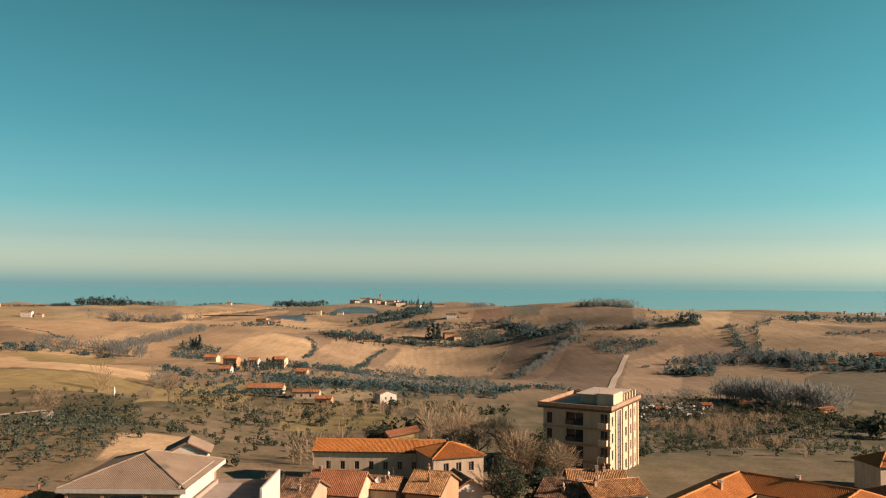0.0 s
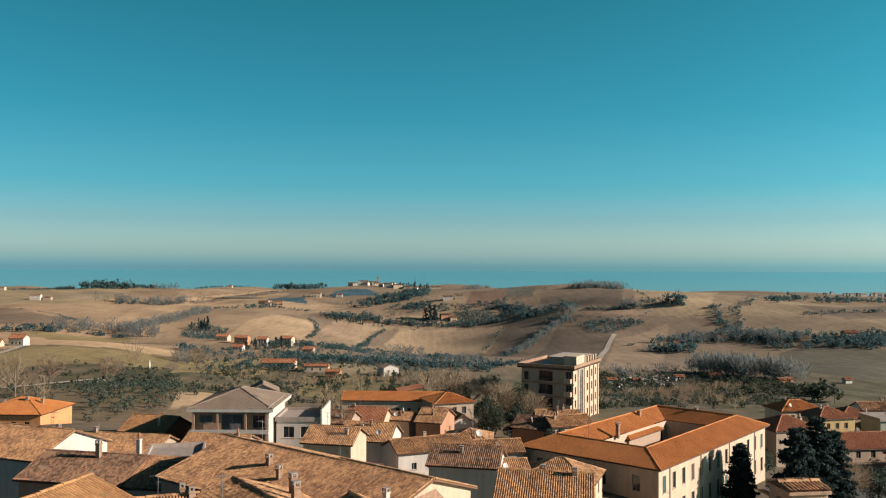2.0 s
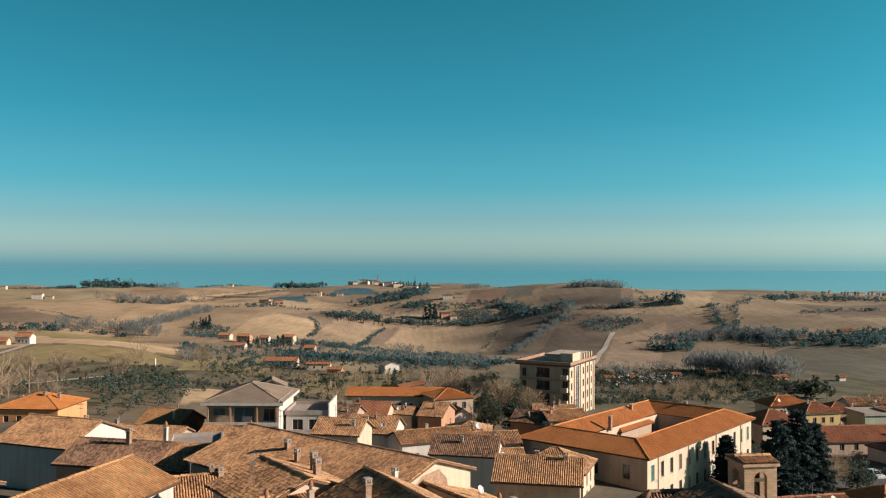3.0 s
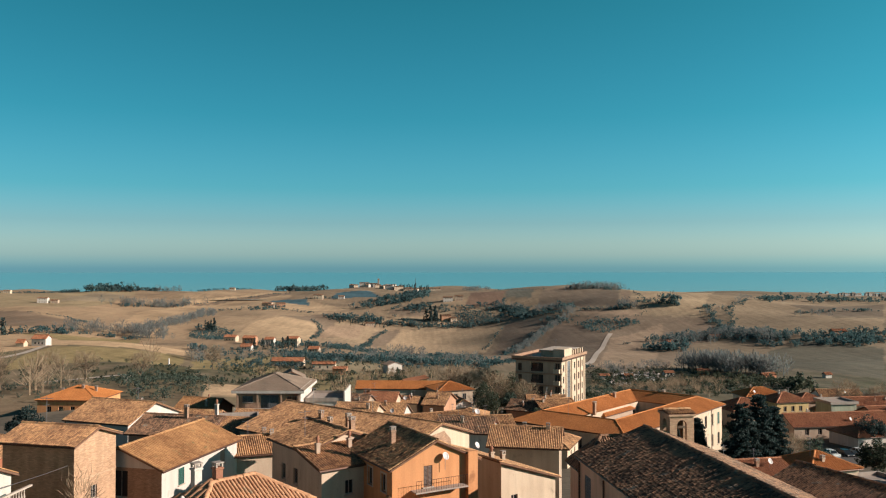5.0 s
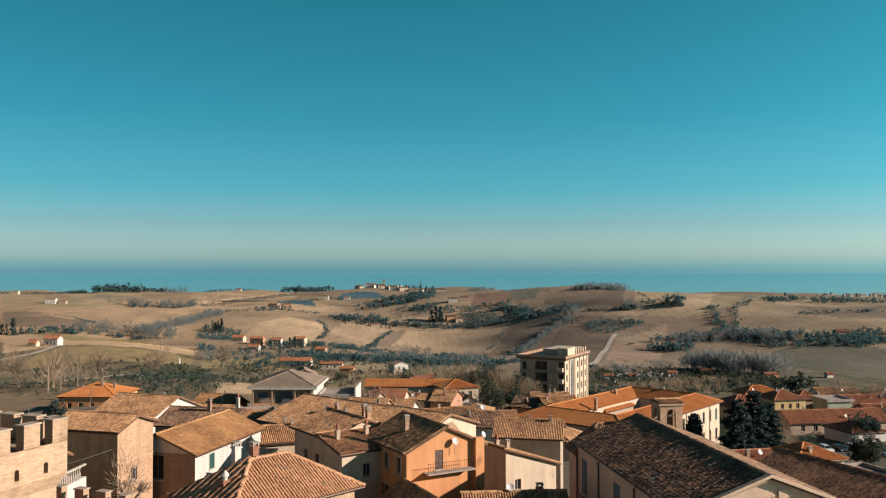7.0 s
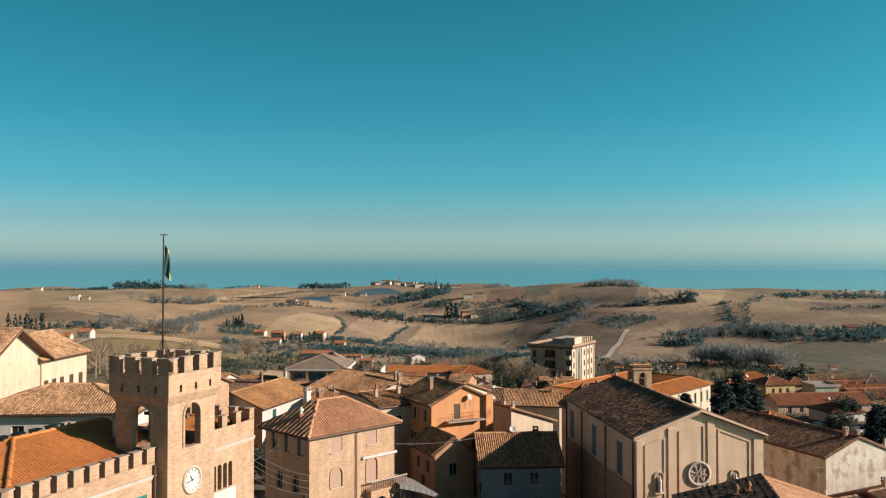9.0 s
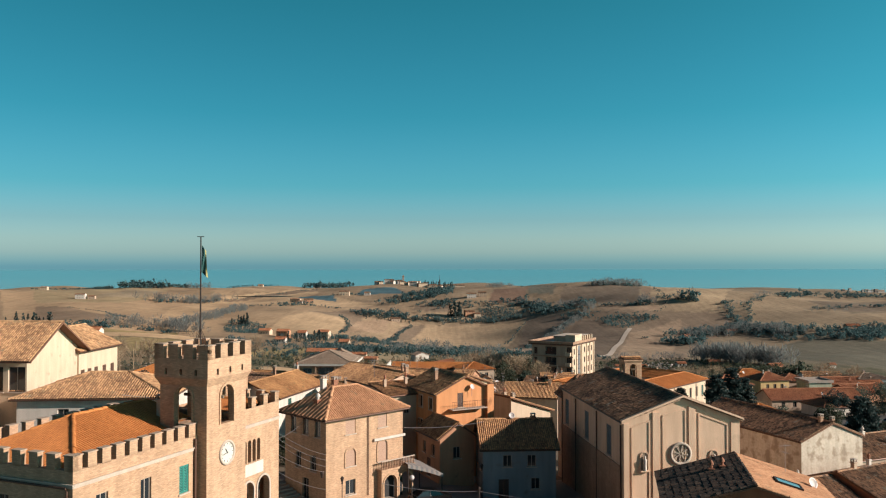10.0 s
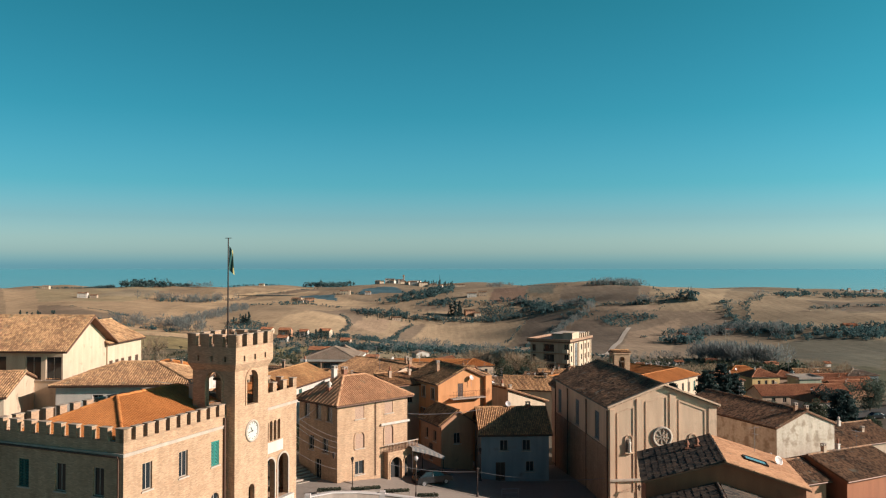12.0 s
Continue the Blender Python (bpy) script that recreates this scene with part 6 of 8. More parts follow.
under("penthouse_roof", Shape().box(5.0, 5.2, 18.3, BW - 3.45, BD - 2.4, 18.55, bevel=0.03).box(BW - 3.45, 8.85, 18.3, BW - 0.75, BD - 2.4, 18.55, bevel=0.03).mesh("penthouse_roof", M["stone_trim"]), blk)
under("stair_head", Shape().box(BW - 3.4, 2.5, 16.45, BW - 0.05, 8.8, 19.2, bevel=0.05).mesh("stair_head", M["cream"]), blk)
for k in range(5):
    under("roof_pier", once("roof_pier", lambda: Shape().box(-0.3, -0.3, 0, 0.3, 0.3, 2.1, bevel=0.03).mesh("roof_pier", M["cream"])), blk, Matrix.Translation((BW - 0.3, 9.8 + 2.1 * k, 16.45)))
antenna_on(blk, 9.0, 9.0, 18.6, 3.0)

# school round a courtyard
SW, SD, SO = 23.0, 43.0, 0.6
sch = thing("school", 19.6, 194.8, -11.2, -42.0, "large cream school with orange tiled roofs round a courtyard", "school")
ez, rz, dp = 9.1, 10.9, 7.6
s = Shape()
win_r = [(u, z) for z in (1.2, 5.4) for u in np.linspace(1.8, SD - 1.8, 13)]
win_f = [(u, z) for z in (1.2, 5.4) for u in (3.0, 8.0, 14.0, 19.5)]
holed(s, (0, 0), (SW, 0), -4, ez, [(u - 0.6, u + 0.6, z, z + 2.3) for u, z in win_f])
holed(s, (SW, 0), (SW, SD), -4, ez, [(float(u) - 0.55, float(u) + 0.55, z, z + 2.4) for u, z in win_r])
holed(s, (SW, SD), (0, SD), -4, ez, [])
holed(s, (0, SD), (0, 0), -4, ez, [])
win_c = [float(u) for u in np.linspace(2.0, SD - 2 * dp - 2.0, 7)]
holed(s, (SW - dp, SD - dp), (SW - dp, dp), -4, ez, [(u - 0.5, u + 0.5, 5.4, 7.8) for u in win_c])
holed(s, (dp, dp), (dp, SD - dp), -4, ez, [(u - 0.5, u + 0.5, 5.4, 7.8) for u in win_c])
holed(s, (dp, SD - dp), (SW - dp, SD - dp), -4, ez, [])
holed(s, (SW - dp, dp), (dp, dp), -4, ez, [])
under("wall", s.mesh("wall", M["cream"]), sch)
sf = faces_of(SW, SD)
for k, (u, z) in enumerate(win_f):
    window_in(sch, sf["f"] @ Matrix.Translation((u, 0, z)), 1.2, 2.3, "dark")
for k, (u, z) in enumerate(win_r):
    window_in(sch, sf["r"] @ Matrix.Translation((float(u), 0, z)), 1.1, 2.4, ("dark", "shut", "dark")[k % 3], "shutter_green" if k % 2 else "shutter_brown")
for u in win_c:
    window_in(sch, pose(dp, dp, 0, 0, 0, 90) @ Matrix.Translation((u, 0, 5.4)), 1.0, 2.4, "dark")
h = dp / 2
out = [(-SO, -SO), (SW + SO, -SO), (SW + SO, SD + SO), (-SO, SD + SO)]
top = [(h, h), (SW - h, h), (SW - h, SD - h), (h, SD - h)]
inn = [(dp - SO, dp - SO), (SW - dp + SO, dp - SO), (SW - dp + SO, SD - dp + SO), (dp - SO, SD - dp + SO)]
planes, ridges = [], []
for a in range(4):
    b = (a + 1) % 4
    planes.append([(*out[a], ez), (*out[b], ez), (*top[b], rz), (*top[a], rz)])
    planes.append([(*inn[b], ez), (*inn[a], ez), (*top[a], rz), (*top[b], rz)])
    ridges += [((*top[a], rz), (*top[b], rz)), ((*out[a], ez), (*top[a], rz))]
lay_roof(sch, planes, ridges, "tile_orange", 0.26, 0.4)
under("gutter", Shape().tube((SW + SO, -SO, ez - 0.1), (SW + SO, SD + SO, ez - 0.1), 0.09, n=6).mesh("gutter", M["copper_pipe"]), sch)
under("gutter", Shape().tube((-SO, -SO, ez - 0.1), (SW + SO, -SO, ez - 0.1), 0.09, n=6).mesh("gutter", M["copper_pipe"]), sch)
for u in (3.5, 14.5, 26.0, 37.5):
    under("downpipe", Shape().tube((u, -0.1, -1), (u, -0.1, ez - 0.2), 0.07, n=6).mesh("downpipe", M["stone_trim"]), sch, sf["r"])
for x, y in ((h + 1.0, 30.0), (SW / 2, SD - h + 0.4), (dp + 0.4, 16.0)):
    chimney_on(sch, x, y, rz - 0.8, 0.7, 1.6, "brick_dark", "plate")
antenna_on(sch, 10.0, 3.0, 10.8, 3.2, 20.0)
house("school_wing", *along(19.6, 194.8, 48, 20.0), -42.0, 8.0, 12.0, -11.2, -3.0, -0.6, "hip", "buff", "tile_orange", wide=0.36, label="lower school wing with an orange roof", category="school", group="")
house("long_low_house", -15.5, 262.0, -3.0, 24.0, 8.0, -13.0, -5.7, -4.3, "gable_side", "cream", "tile_orange", wide=0.26, label="long low house with a red tile roof", group="", openings=rows_of("f", 24.0, [4.0], 8, 0.9, 1.5))
house("pavilion_house", 6.6, 252.0, 20.0, 9.6, 9.0, -12.0, -5.0, -3.4, "hip", "buff", "tile_orange", wide=0.26, label="buff house with a hipped red tile roof", group="", openings=rows_of("f", 9.6, [1.3, 4.4], 3, 1.0, 1.6) + rows_of("r", 9.0, [1.3, 4.4], 2, 1.0, 1.6))
house("garden_house", -2.0, 283.0, 10.0, 6.0, 6.0, -14.0, -7.0, -6.0, "lean_left", "yellow", "tile_red", wide=0.5, label="small yellow house behind the long house", group="")

# ---- the other houses, street by street ----
house("house", -10.4, 203.0, -14, 8.5, 8.0, -7.7, -2.7, -0.5, "gable_side", "white", "tile", label="brown tiled house with a pale gable beside a lane", wide=0.3, openings=rows_of("r", 8.0, [2.6], 2, 0.8, 1.1))
house("house", -11.5, 222.0, -14, 7.5, 7.5, -8.8, -3.3, -1.1, "gable_side", "cream", "tile_red", label="small house with red-brown tiles", wide=0.3, openings=rows_of("r", 7.5, [3.0], 2, 0.8, 1.1))
house("house", -3.9, 226.0, -14, 5.0, 6.0, -8.2, -3.7, -2.7, "gable_side", "cream", "tile", label="low tiled annexe behind the lane", wide=0.3)
house("house", -0.1, 186.0, 22, 12.5, 6.5, -5.3, -1.3, 0.0, "gable_side", "white", "tile", label="long white low house with a tiled roof", wide=0.3, openings=rows_of("f", 12.5, [1.4], 4, 0.8, 1.0))
house("house", 7.4, 202.0, -6, 7.5, 8.0, -8.0, -3.0, -1.6, "hip", "white", "tile", label="white house with a hipped tile roof and dishes", wide=0.3, openings=rows_of("r", 8.0, [1.2, 2.9], 2, 0.8, 1.1), dishes=[(5.5, 1.0, -2.0, 30.0, 1.3)])
house("house", 2.3, 224.0, -20, 5.0, 9.0, -9.7, -3.7, -1.7, "gable_side", "pink", "tile", label="pink rendered house with a gable", wide=0.3, openings=rows_of("r", 9.0, [3.0], 2, 0.8, 1.1, "shut"))
house("house", 9.9, 232.0, 18, 4.2, 7.0, -10.4, -5.4, -4.1, "gable_front", "white", "tile", label="small white gabled house", wide=0.3)
house("house", 4.2, 172.0, -14, 9.0, 7.0, -5.0, 0.5, 2.3, "gable_side", "white", "tile_dark", label="house with dark lichened tiles and a pale gable", wide=0.3, openings=rows_of("r", 7.0, [3.4], 1, 0.8, 1.1))
house("house", 12.3, 192.0, 8, 7.0, 6.0, -6.6, -2.6, -1.3, "gable_side", "cream", "tile", label="low house with a brown tile roof", wide=0.3)
house("house", 11.2, 172.0, 8, 6.5, 6.0, -4.7, -1.2, 0.2, "gable_side", "grey_blue", "tile", label="low shed-like house with brown tiles", wide=0.3)
house("house", 16.3, 176.0, -22, 10.0, 9.0, -8.0, -2.5, -0.3, "hip", "cream", "tile", label="cream house with a hipped tile roof and brown shutters", wide=0.3, openings=rows_of("r", 9.0, [1.0, 3.2], 2, 0.9, 1.4, "shut"), chimneys=[(3.0, 2.5, -2.4)])
house("house", 10.1, 140.0, -12, 8.5, 8.0, -0.0, 5.0, 6.6, "gable_side", "buff", "tile", label="low house under a worn brown roof")
house("house", 9.2, 116.2, 33, 6.8, 15.0, 1.0, 6.3, 8.6, "lean_right", "cream", "tile", label="cream house with a sunlit end wall and worn tiles", openings=[("f", 1.6, 3.2, 0.8, 1.1, "dark")], chimneys=[(1.2, 3.0, 8.0, 0.5, 1.2, "buff", "pot"), (4.2, 5.0, 7.2, 0.5, 1.0, "buff", "plate")], dishes=[(2.4, 7.0, 8.3, 20.0, 0.8)])
sky_house = house("house", *along(-53.9, 161.6, -16, 4.2), -22, 11.2, 11.0, -3.0, 4.8, 7.0, "gable_side", "white", "tile", label="long white-gabled house with a broad brown roof and a skylight", wide=0.28)
under("skylight", Shape().box(3.4, 2.2, 8.62, 4.7, 3.2, 8.86).mesh("skylight", M["pane"]), sky_house)
house("house", -47.3, 204.0, -18, 8.5, 8.0, -6.4, -1.4, 0.6, "gable_side", "terracotta", "tile_ochre", label="house with orange-brown tiles and a red side wall", wide=0.3)
house("house", -87.7, 234.0, -4, 14.0, 13.0, -9.4, -3.9, -1.5, "hip", "orange", "tile_orange", label="orange modern house with a wide hipped roof", wide=0.3, openings=rows_of("f", 14.0, [2.6], 4, 1.1, 1.4), chimneys=[(8.5, 5.0, -2.2, 0.7, 1.2), (11.2, 6.0, -2.6, 0.7, 1.3), (4.0, 4.2, -2.8, 0.6, 1.1)])
house("house", -34.8, 143.0, -14, 10.5, 8.5, 0.8, 6.2, 7.8, "gable_side", "buff", "tile_dark", label="old house with a dark worn roof", chimneys=[(6.0, 3.5, 8.3), (9.4, 5.0, 8.2, 0.5, 1.6, "white", "pot")])
house("house", -24.6, 141.0, -12, 8.5, 9.0, 0.6, 6.0, 7.6, "gable_side", "white", "tile", label="house with brown tiles and a white end wall", chimneys=[(7.0, 4.0, 7.9, 0.5, 1.3, "white", "plate")])
house("house", -27.4, 156.0, 12, 6.2, 7.0, 0.5, 4.4, 4.6, "flat", "white", label="white flat-roofed house with a parapet and dark openings", over=0.06, openings=[("f", 4.4, 2.9, 0.9, 1.3, "dark"), ("f", 1.6, 2.9, 0.8, 1.2, "shut")])
house("house", -6.4, 106.3, 35, 5.2, 4.0, 2.4, 10.4, 11.4, "lean_front", "cream", "tile", label="narrow lean-to house with worn tiles before a cream gable", openings=[("f", 2.6, 5.6, 0.8, 1.2, "dark")], chimneys=[(1.0, 2.6, 11.2, 0.45, 1.1, "buff", "pot"), (4.2, 2.8, 11.3, 0.45, 1.0, "buff", "pot")])
house("house", -46.0, 180.0, -12, 13.0, 8.0, -3.0, 0.6, 2.3, "gable_side", "buff", "tile", label="low house with pinkish tiles before the villa", wide=0.28)
house("house", -31.0, 181.0, -10, 9.0, 8.0, -3.0, 0.4, 1.9, "gable_side", "white", "tile", label="low white-walled house with tiles before the villa", wide=0.28)
house("house", -18.2, 122.0, 20, 6.5, 5.0, 3.0, 8.0, 9.2, "gable_side", "cream", "tile", label="low house with worn tiles by the lane", antennas=[(3.0, 3.0, 8.5)])
house("house", -51.1, 130.0, -16, 8.0, 9.0, 0.5, 6.4, 7.9, "gable_side", "terracotta", "tile", label="red walled house with brown tiles", wide=0.3)
house("house", -13.3, 180.0, -14, 7.0, 7.0, -3.3, 1.7, 3.3, "gable_side", "cream", "tile", label="tiled house with a narrow white wall", wide=0.3)
house("house", -13.9, 215.0, -14, 4.0, 7.0, -7.2, -2.2, -0.6, "gable_side", "buff", "tile_dark", label="dark tiled house beside the villa", wide=0.3)
house("house", 27.7, 236.0, -4, 9.0, 8.0, -11.4, -5.9, -4.3, "gable_side", "pink", "tile", label="pinkish farmhouse with small windows beneath the tall block", wide=0.3, openings=rows_of("f", 9.0, [2.9], 3, 0.8, 1.0))
house("house", 29.7, 228.0, 16, 9.0, 6.5, -11.1, -5.6, -4.1, "gable_side", "white", "tile", label="cream house with small windows beneath the tall block", wide=0.3, openings=rows_of("f", 9.0, [2.9], 3, 0.8, 1.1))
house("house", 22.0, 232.0, -30, 7.0, 7.0, -11.3, -6.3, -4.5, "gable_side", "pink", "tile_dark", label="house with dark brown tiles by the trees", wide=0.3)
house("house", 37.5, 139.0, 10, 11.5, 8.0, -4.1, 0.6, 2.0, "gable_side", "buff", "tile_red", label="low house with a broad red-brown roof behind the church", dishes=[(9.0, 2.0, 1.9, 20.0, 0.9)])
house("house", 50.6, 141.0, 14, 7.2, 7.0, -5.0, 1.3, 2.8, "hip", "cream", "tile_orange", label="cream house with a hipped orange roof behind the church", openings=rows_of("r", 7.0, [3.4], 2, 0.9, 1.3, "shut") + rows_of("f", 7.2, [3.4], 2, 0.9, 1.3), wide=0.28)
house("house", 60.0, 141.0, 14, 4.5, 6.0, -6.5, -1.2, -1.0, "flat", "white", label="white annexe with a flat roof terrace", over=0.1, openings=rows_of("f", 4.5, [2.0], 2, 0.9, 1.4))
house("house", 88.6, 228.0, 6, 26.0, 9.0, -15.1, -10.1, -7.9, "gable_side", "buff", "tile_red", label="long house with a red-brown roof beyond the car park", wide=0.3, openings=rows_of("f", 26.0, [3.0], 7, 1.0, 1.4))
house("house", 92.6, 246.0, 10, 9.0, 8.0, -13.4, -7.4, -5.6, "hip", "yellow", "tile_red", label="yellow house with a red tile roof", wide=0.3, openings=rows_of("f", 9.0, [1.0, 3.6], 3, 0.9, 1.3))
house("house", 107.6, 248.0, 6, 7.0, 7.0, -13.4, -8.4, -7.6, "flat", "green_wall", "tile", label="pale green house with a flat parapet", wide=0.3, openings=rows_of("f", 7.0, [1.4], 2, 0.9, 1.2))
house("house", 115.1, 252.0, 4, 17.0, 8.0, -13.9, -9.4, -7.8, "gable_side", "cream", "tile_red", label="cream house with a low roof at the edge of town", wide=0.3, openings=rows_of("f", 17.0, [1.4], 4, 0.9, 1.2))
house("house", 96.1, 214.0, 12, 9.0, 9.0, -13.7, -9.7, -7.9, "hip", "white", "tile_red", label="white bungalow with a red roof", wide=0.3, openings=rows_of("f", 9.0, [1.3], 3, 0.9, 1.2))
house("house", 72.2, 222.0, 12, 10.0, 9.0, -11.3, -5.3, -3.3, "hip", "buff", "tile_red", label="brown tiled house behind the dark trees", wide=0.3)
house("house", 104.1, 258.0, 4, 8.0, 8.0, -14.6, -9.1, -7.5, "hip", "buff", "tile_red", label="house with a red roof at the town edge", wide=0.3)
house("house", 53.4, 112.0, 24, 12.0, 9.0, -5.2, 1.3, 3.1, "gable_side", "buff", "tile_dark", label="old house with dark tiles in the lower street")
house("house", 42.2, 86.0, 28, 10.0, 9.0, -3.4, 3.6, 5.2, "gable_side", "terracotta", "tile_dark", label="house with dark tiles and a red side wall")
house("house", 34.0, 84.0, 24, 7.0, 7.0, -1.6, 3.4, 4.8, "gable_side", "pink", "tile_dark", label="low house with dark brown tiles")
house("house", -48.7, 86.0, -6, 9.0, 6.0, 5.3, 14.3, 15.5, "gable_side", "cream", "tile", label="cream rear wing with a tiled roof")
house("house", 91.3, 262.0, 6, 11.0, 8.0, -14.4, -8.4, -6.6, "hip", "cream", "tile_orange", label="cream house with an orange roof at the town edge", wide=0.3, openings=rows_of("f", 11.0, [1.2, 3.6], 3, 0.9, 1.3))
house("house", 118.4, 275.0, -4, 12.0, 7.0, -14.5, -10.5, -9.0, "gable_side", "white", "tile", label="low white house with a brown roof at the town edge", wide=0.3, openings=rows_of("f", 12.0, [1.2], 4, 0.9, 1.2))
house("house", 115.0, 240.0, 10, 12.0, 8.0, -15.1, -10.1, -8.3, "gable_side", "pink", "tile_red", label="pink house with a brown tile roof at the town edge", wide=0.3, openings=rows_of("f", 12.0, [1.2], 3, 0.9, 1.2))
house("house", 125.7, 255.0, 6, 10.0, 8.0, -13.2, -8.2, -7.0, "hip", "grey_blue", "sheet_roof", label="grey house with a pale blue sheet roof", wide=0.3, openings=rows_of("f", 10.0, [1.4], 3, 0.9, 1.2))

# ---- hedges, woods and groves on the hills and in the gardens ----
grow = np.random.default_rng(11)


def crown(at, h, kind, near):
    """Leaf pieces (or bare twigs) of trees that stand at the places at and are h high, as corners and faces."""
    n = {"shrub": 54, "olive": 34, "conifer": 54, "twigs": 50}[kind] * (3 if near else 2) // 2
    count = len(at)
    shrink = 0.40 if near else 0.46
    way = grow.normal(size=(count, n, 3))
    way /= np.linalg.norm(way, axis=-1, keepdims=True)
    far = grow.uniform(0.55, 1.0, (count, n, 1)) ** 0.6
    hh = h[:, None, None]
    if kind == "conifer":
        up = grow.uniform(0.06, 1.0, (count, n, 1))
        r = (1.02 - up) * 0.27 * grow.uniform(0.6, 1.15, (count, n, 1))
        c = np.concatenate([way[..., :1] * r, way[..., 1:2] * r, up], -1) * hh
        size = 0.13 * hh * shrink * grow.uniform(0.6, 1.3, (count, n, 1))
    elif kind == "twigs":
        c = way * far * np.array((0.36, 0.36, 0.42)) * hh + np.array((0, 0, 0.56)) * hh
        size = 0.13 * hh * shrink * grow.uniform(0.6, 1.3, (count, n, 1))
    else:
        lump = grow.uniform(0.8, 1.2, (count, 1, 3))
        lobe = grow.normal(0, 1, (count, 5, 3)) * np.array((0.23, 0.23, 0.15))
        reach = grow.uniform(0.5, 1.0, (count, 5, 1))
        pick = grow.integers(0, 5, (count, n))
        rows_ = np.arange(count)[:, None]
        c = (way * far * np.array((0.30, 0.30, 0.30)) * reach[rows_, pick] * lump + lobe[rows_, pick] + np.array((0, 0, 0.44))) * hh
        size = 0.17 * hh * shrink * grow.uniform(0.6, 1.35, (count, n, 1))
    nrm = way + grow.normal(0, 0.45, way.shape)
    nrm /= np.linalg.norm(nrm, axis=-1, keepdims=True)
    side = np.cross(nrm, grow.normal(size=way.shape))
    side /= np.linalg.norm(side, axis=-1, keepdims=True)
    up = np.cross(nrm, side)
    if kind == "twigs":
        up = way * np.array((0.7, 0.7, 0.5)) + np.array((0, 0, 0.7))
        up /= np.linalg.norm(up, axis=-1, keepdims=True)
        side = np.cross(up, grow.normal(size=way.shape))
        side /= np.linalg.norm(side, axis=-1, keepdims=True)
        a, b = size * (0.14 if near else 0.22), size * (2.2 if near else 1.6)
    else:
        a, b = size, size * 0.8
    c = c + at[:, None, :]
    quads = np.stack([c - side * a - up * b, c + side * a * 0.8 - up * b * 0.9, c + side * a * 0.7 + up * b, c - side * a + up * b * 0.8], 2)
    v = quads.reshape(-1, 3)
    f = np.arange(len(v)).reshape(-1, 4)
    # trunks and two limbs
    tv, tf, k = [], [], len(v)
    for p, q in zip(at, h):
        top = 0.75 if kind in ("twigs", "conifer") else 0.4
        r = q * 0.022
        for (ax, ay, az), (bx, by, bz), rr in (((0, 0, -0.05), (0, 0, top), 1.0), ((0, 0, 0.25), (0.2, 0.1, top * 0.9), 0.5), ((0, 0, 0.3), (-0.18, -0.12, top * 0.92), 0.5)):
            a0, b0 = p + np.array((ax, ay, az)) * q, p + np.array((bx, by, bz)) * q
            for s in range(3):
                u, w = (math.cos(2.1 * s), math.sin(2.1 * s)), (math.cos(2.1 * s + 2.1), math.sin(2.1 * s + 2.1))
                tv += [a0 + np.array((u[0] * r * rr, u[1] * r * rr, 0)), a0 + np.array((w[0] * r * rr, w[1] * r * rr, 0)), b0 + np.array((w[0] * r * 0.4 * rr, w[1] * r * 0.4 * rr, 0)), b0 + np.array((u[0] * r * 0.4 * rr, u[1] * r * 0.4 * rr, 0))]
                tf.append((k, k + 1, k + 2, k + 3))
                k += 4
    return np.concatenate([v, np.array(tv)]), np.concatenate([f, np.array(tf)])


# distant shrubs, olives and twigs take the colours with haze mixed in
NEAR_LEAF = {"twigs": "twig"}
LEAF = {"shrub": "hedge_hazy", "olive": "hedge_hazy", "conifer": "conifer", "twigs": "wood_hazy"}


def plant(label, kind, xy, h):
    """One stretch of trees, too many to count, at the plan places xy."""
    xy = np.array(xy, float)
    hs = h * grow.uniform(0.55, 1.2, len(xy))
    at = np.column_stack([xy, ground(xy[:, 0], xy[:, 1]) - 0.02 * hs])
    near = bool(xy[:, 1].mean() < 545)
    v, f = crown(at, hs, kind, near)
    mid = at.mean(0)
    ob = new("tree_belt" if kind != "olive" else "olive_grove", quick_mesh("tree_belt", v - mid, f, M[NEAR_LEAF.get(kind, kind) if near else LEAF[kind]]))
    ob.location = mid
    return tagged(ob, label, "trees", "hedges and woods", "stuff")


def wood(label, kind, line, width, step, h):
    out = []
    for (ax, ay), (bx, by) in zip(line, line[1:]):
        long = math.hypot(bx - ax, by - ay)
        n = max(3, int(1.7 * long / step) + 1) * max(1, round(width / 11))
        t = grow.uniform(0, 1, n)
        out += [(ax + (bx - ax) * k + grow.normal(0, width * 0.3), ay + (by - ay) * k + grow.normal(0, width * 0.45)) for k in t]
    return plant(label, kind, out, h)


def grove(label, kind, corners, spacing, h):
    xs, ys = [p[0] for p in corners], [p[1] for p in corners]
    u, v = np.meshgrid(np.arange(min(xs), max(xs), spacing), np.arange(min(ys), max(ys), spacing * 1.15))
    u, v = u + grow.normal(0, spacing * 0.16, u.shape), v + grow.normal(0, spacing * 0.16, u.shape)
    ok = inside([tuple(map(float, p)) for p in corners], u, v)
    u, v = u[ok], v[ok]
    if len(u) > 900:
        pick = grow.permutation(len(u))[:900]
        u, v = u[pick], v[pick]
    return plant(label, kind, list(zip(u, v)), h)


wood("bare winter wood along a valley hedge", "twigs", ((-373, 924), (-356, 957), (-325, 958), (-265, 905)), 22, 5.5, 13.7)
wood("dark hedge at the foot of a wood", "shrub", ((-377, 892), (-344, 927), (-287, 903)), 8, 5, 5.4)
wood("dark pines on a field edge", "conifer", ((-440, 839), (-423, 869), (-403, 869)), 14, 6, 14.8)
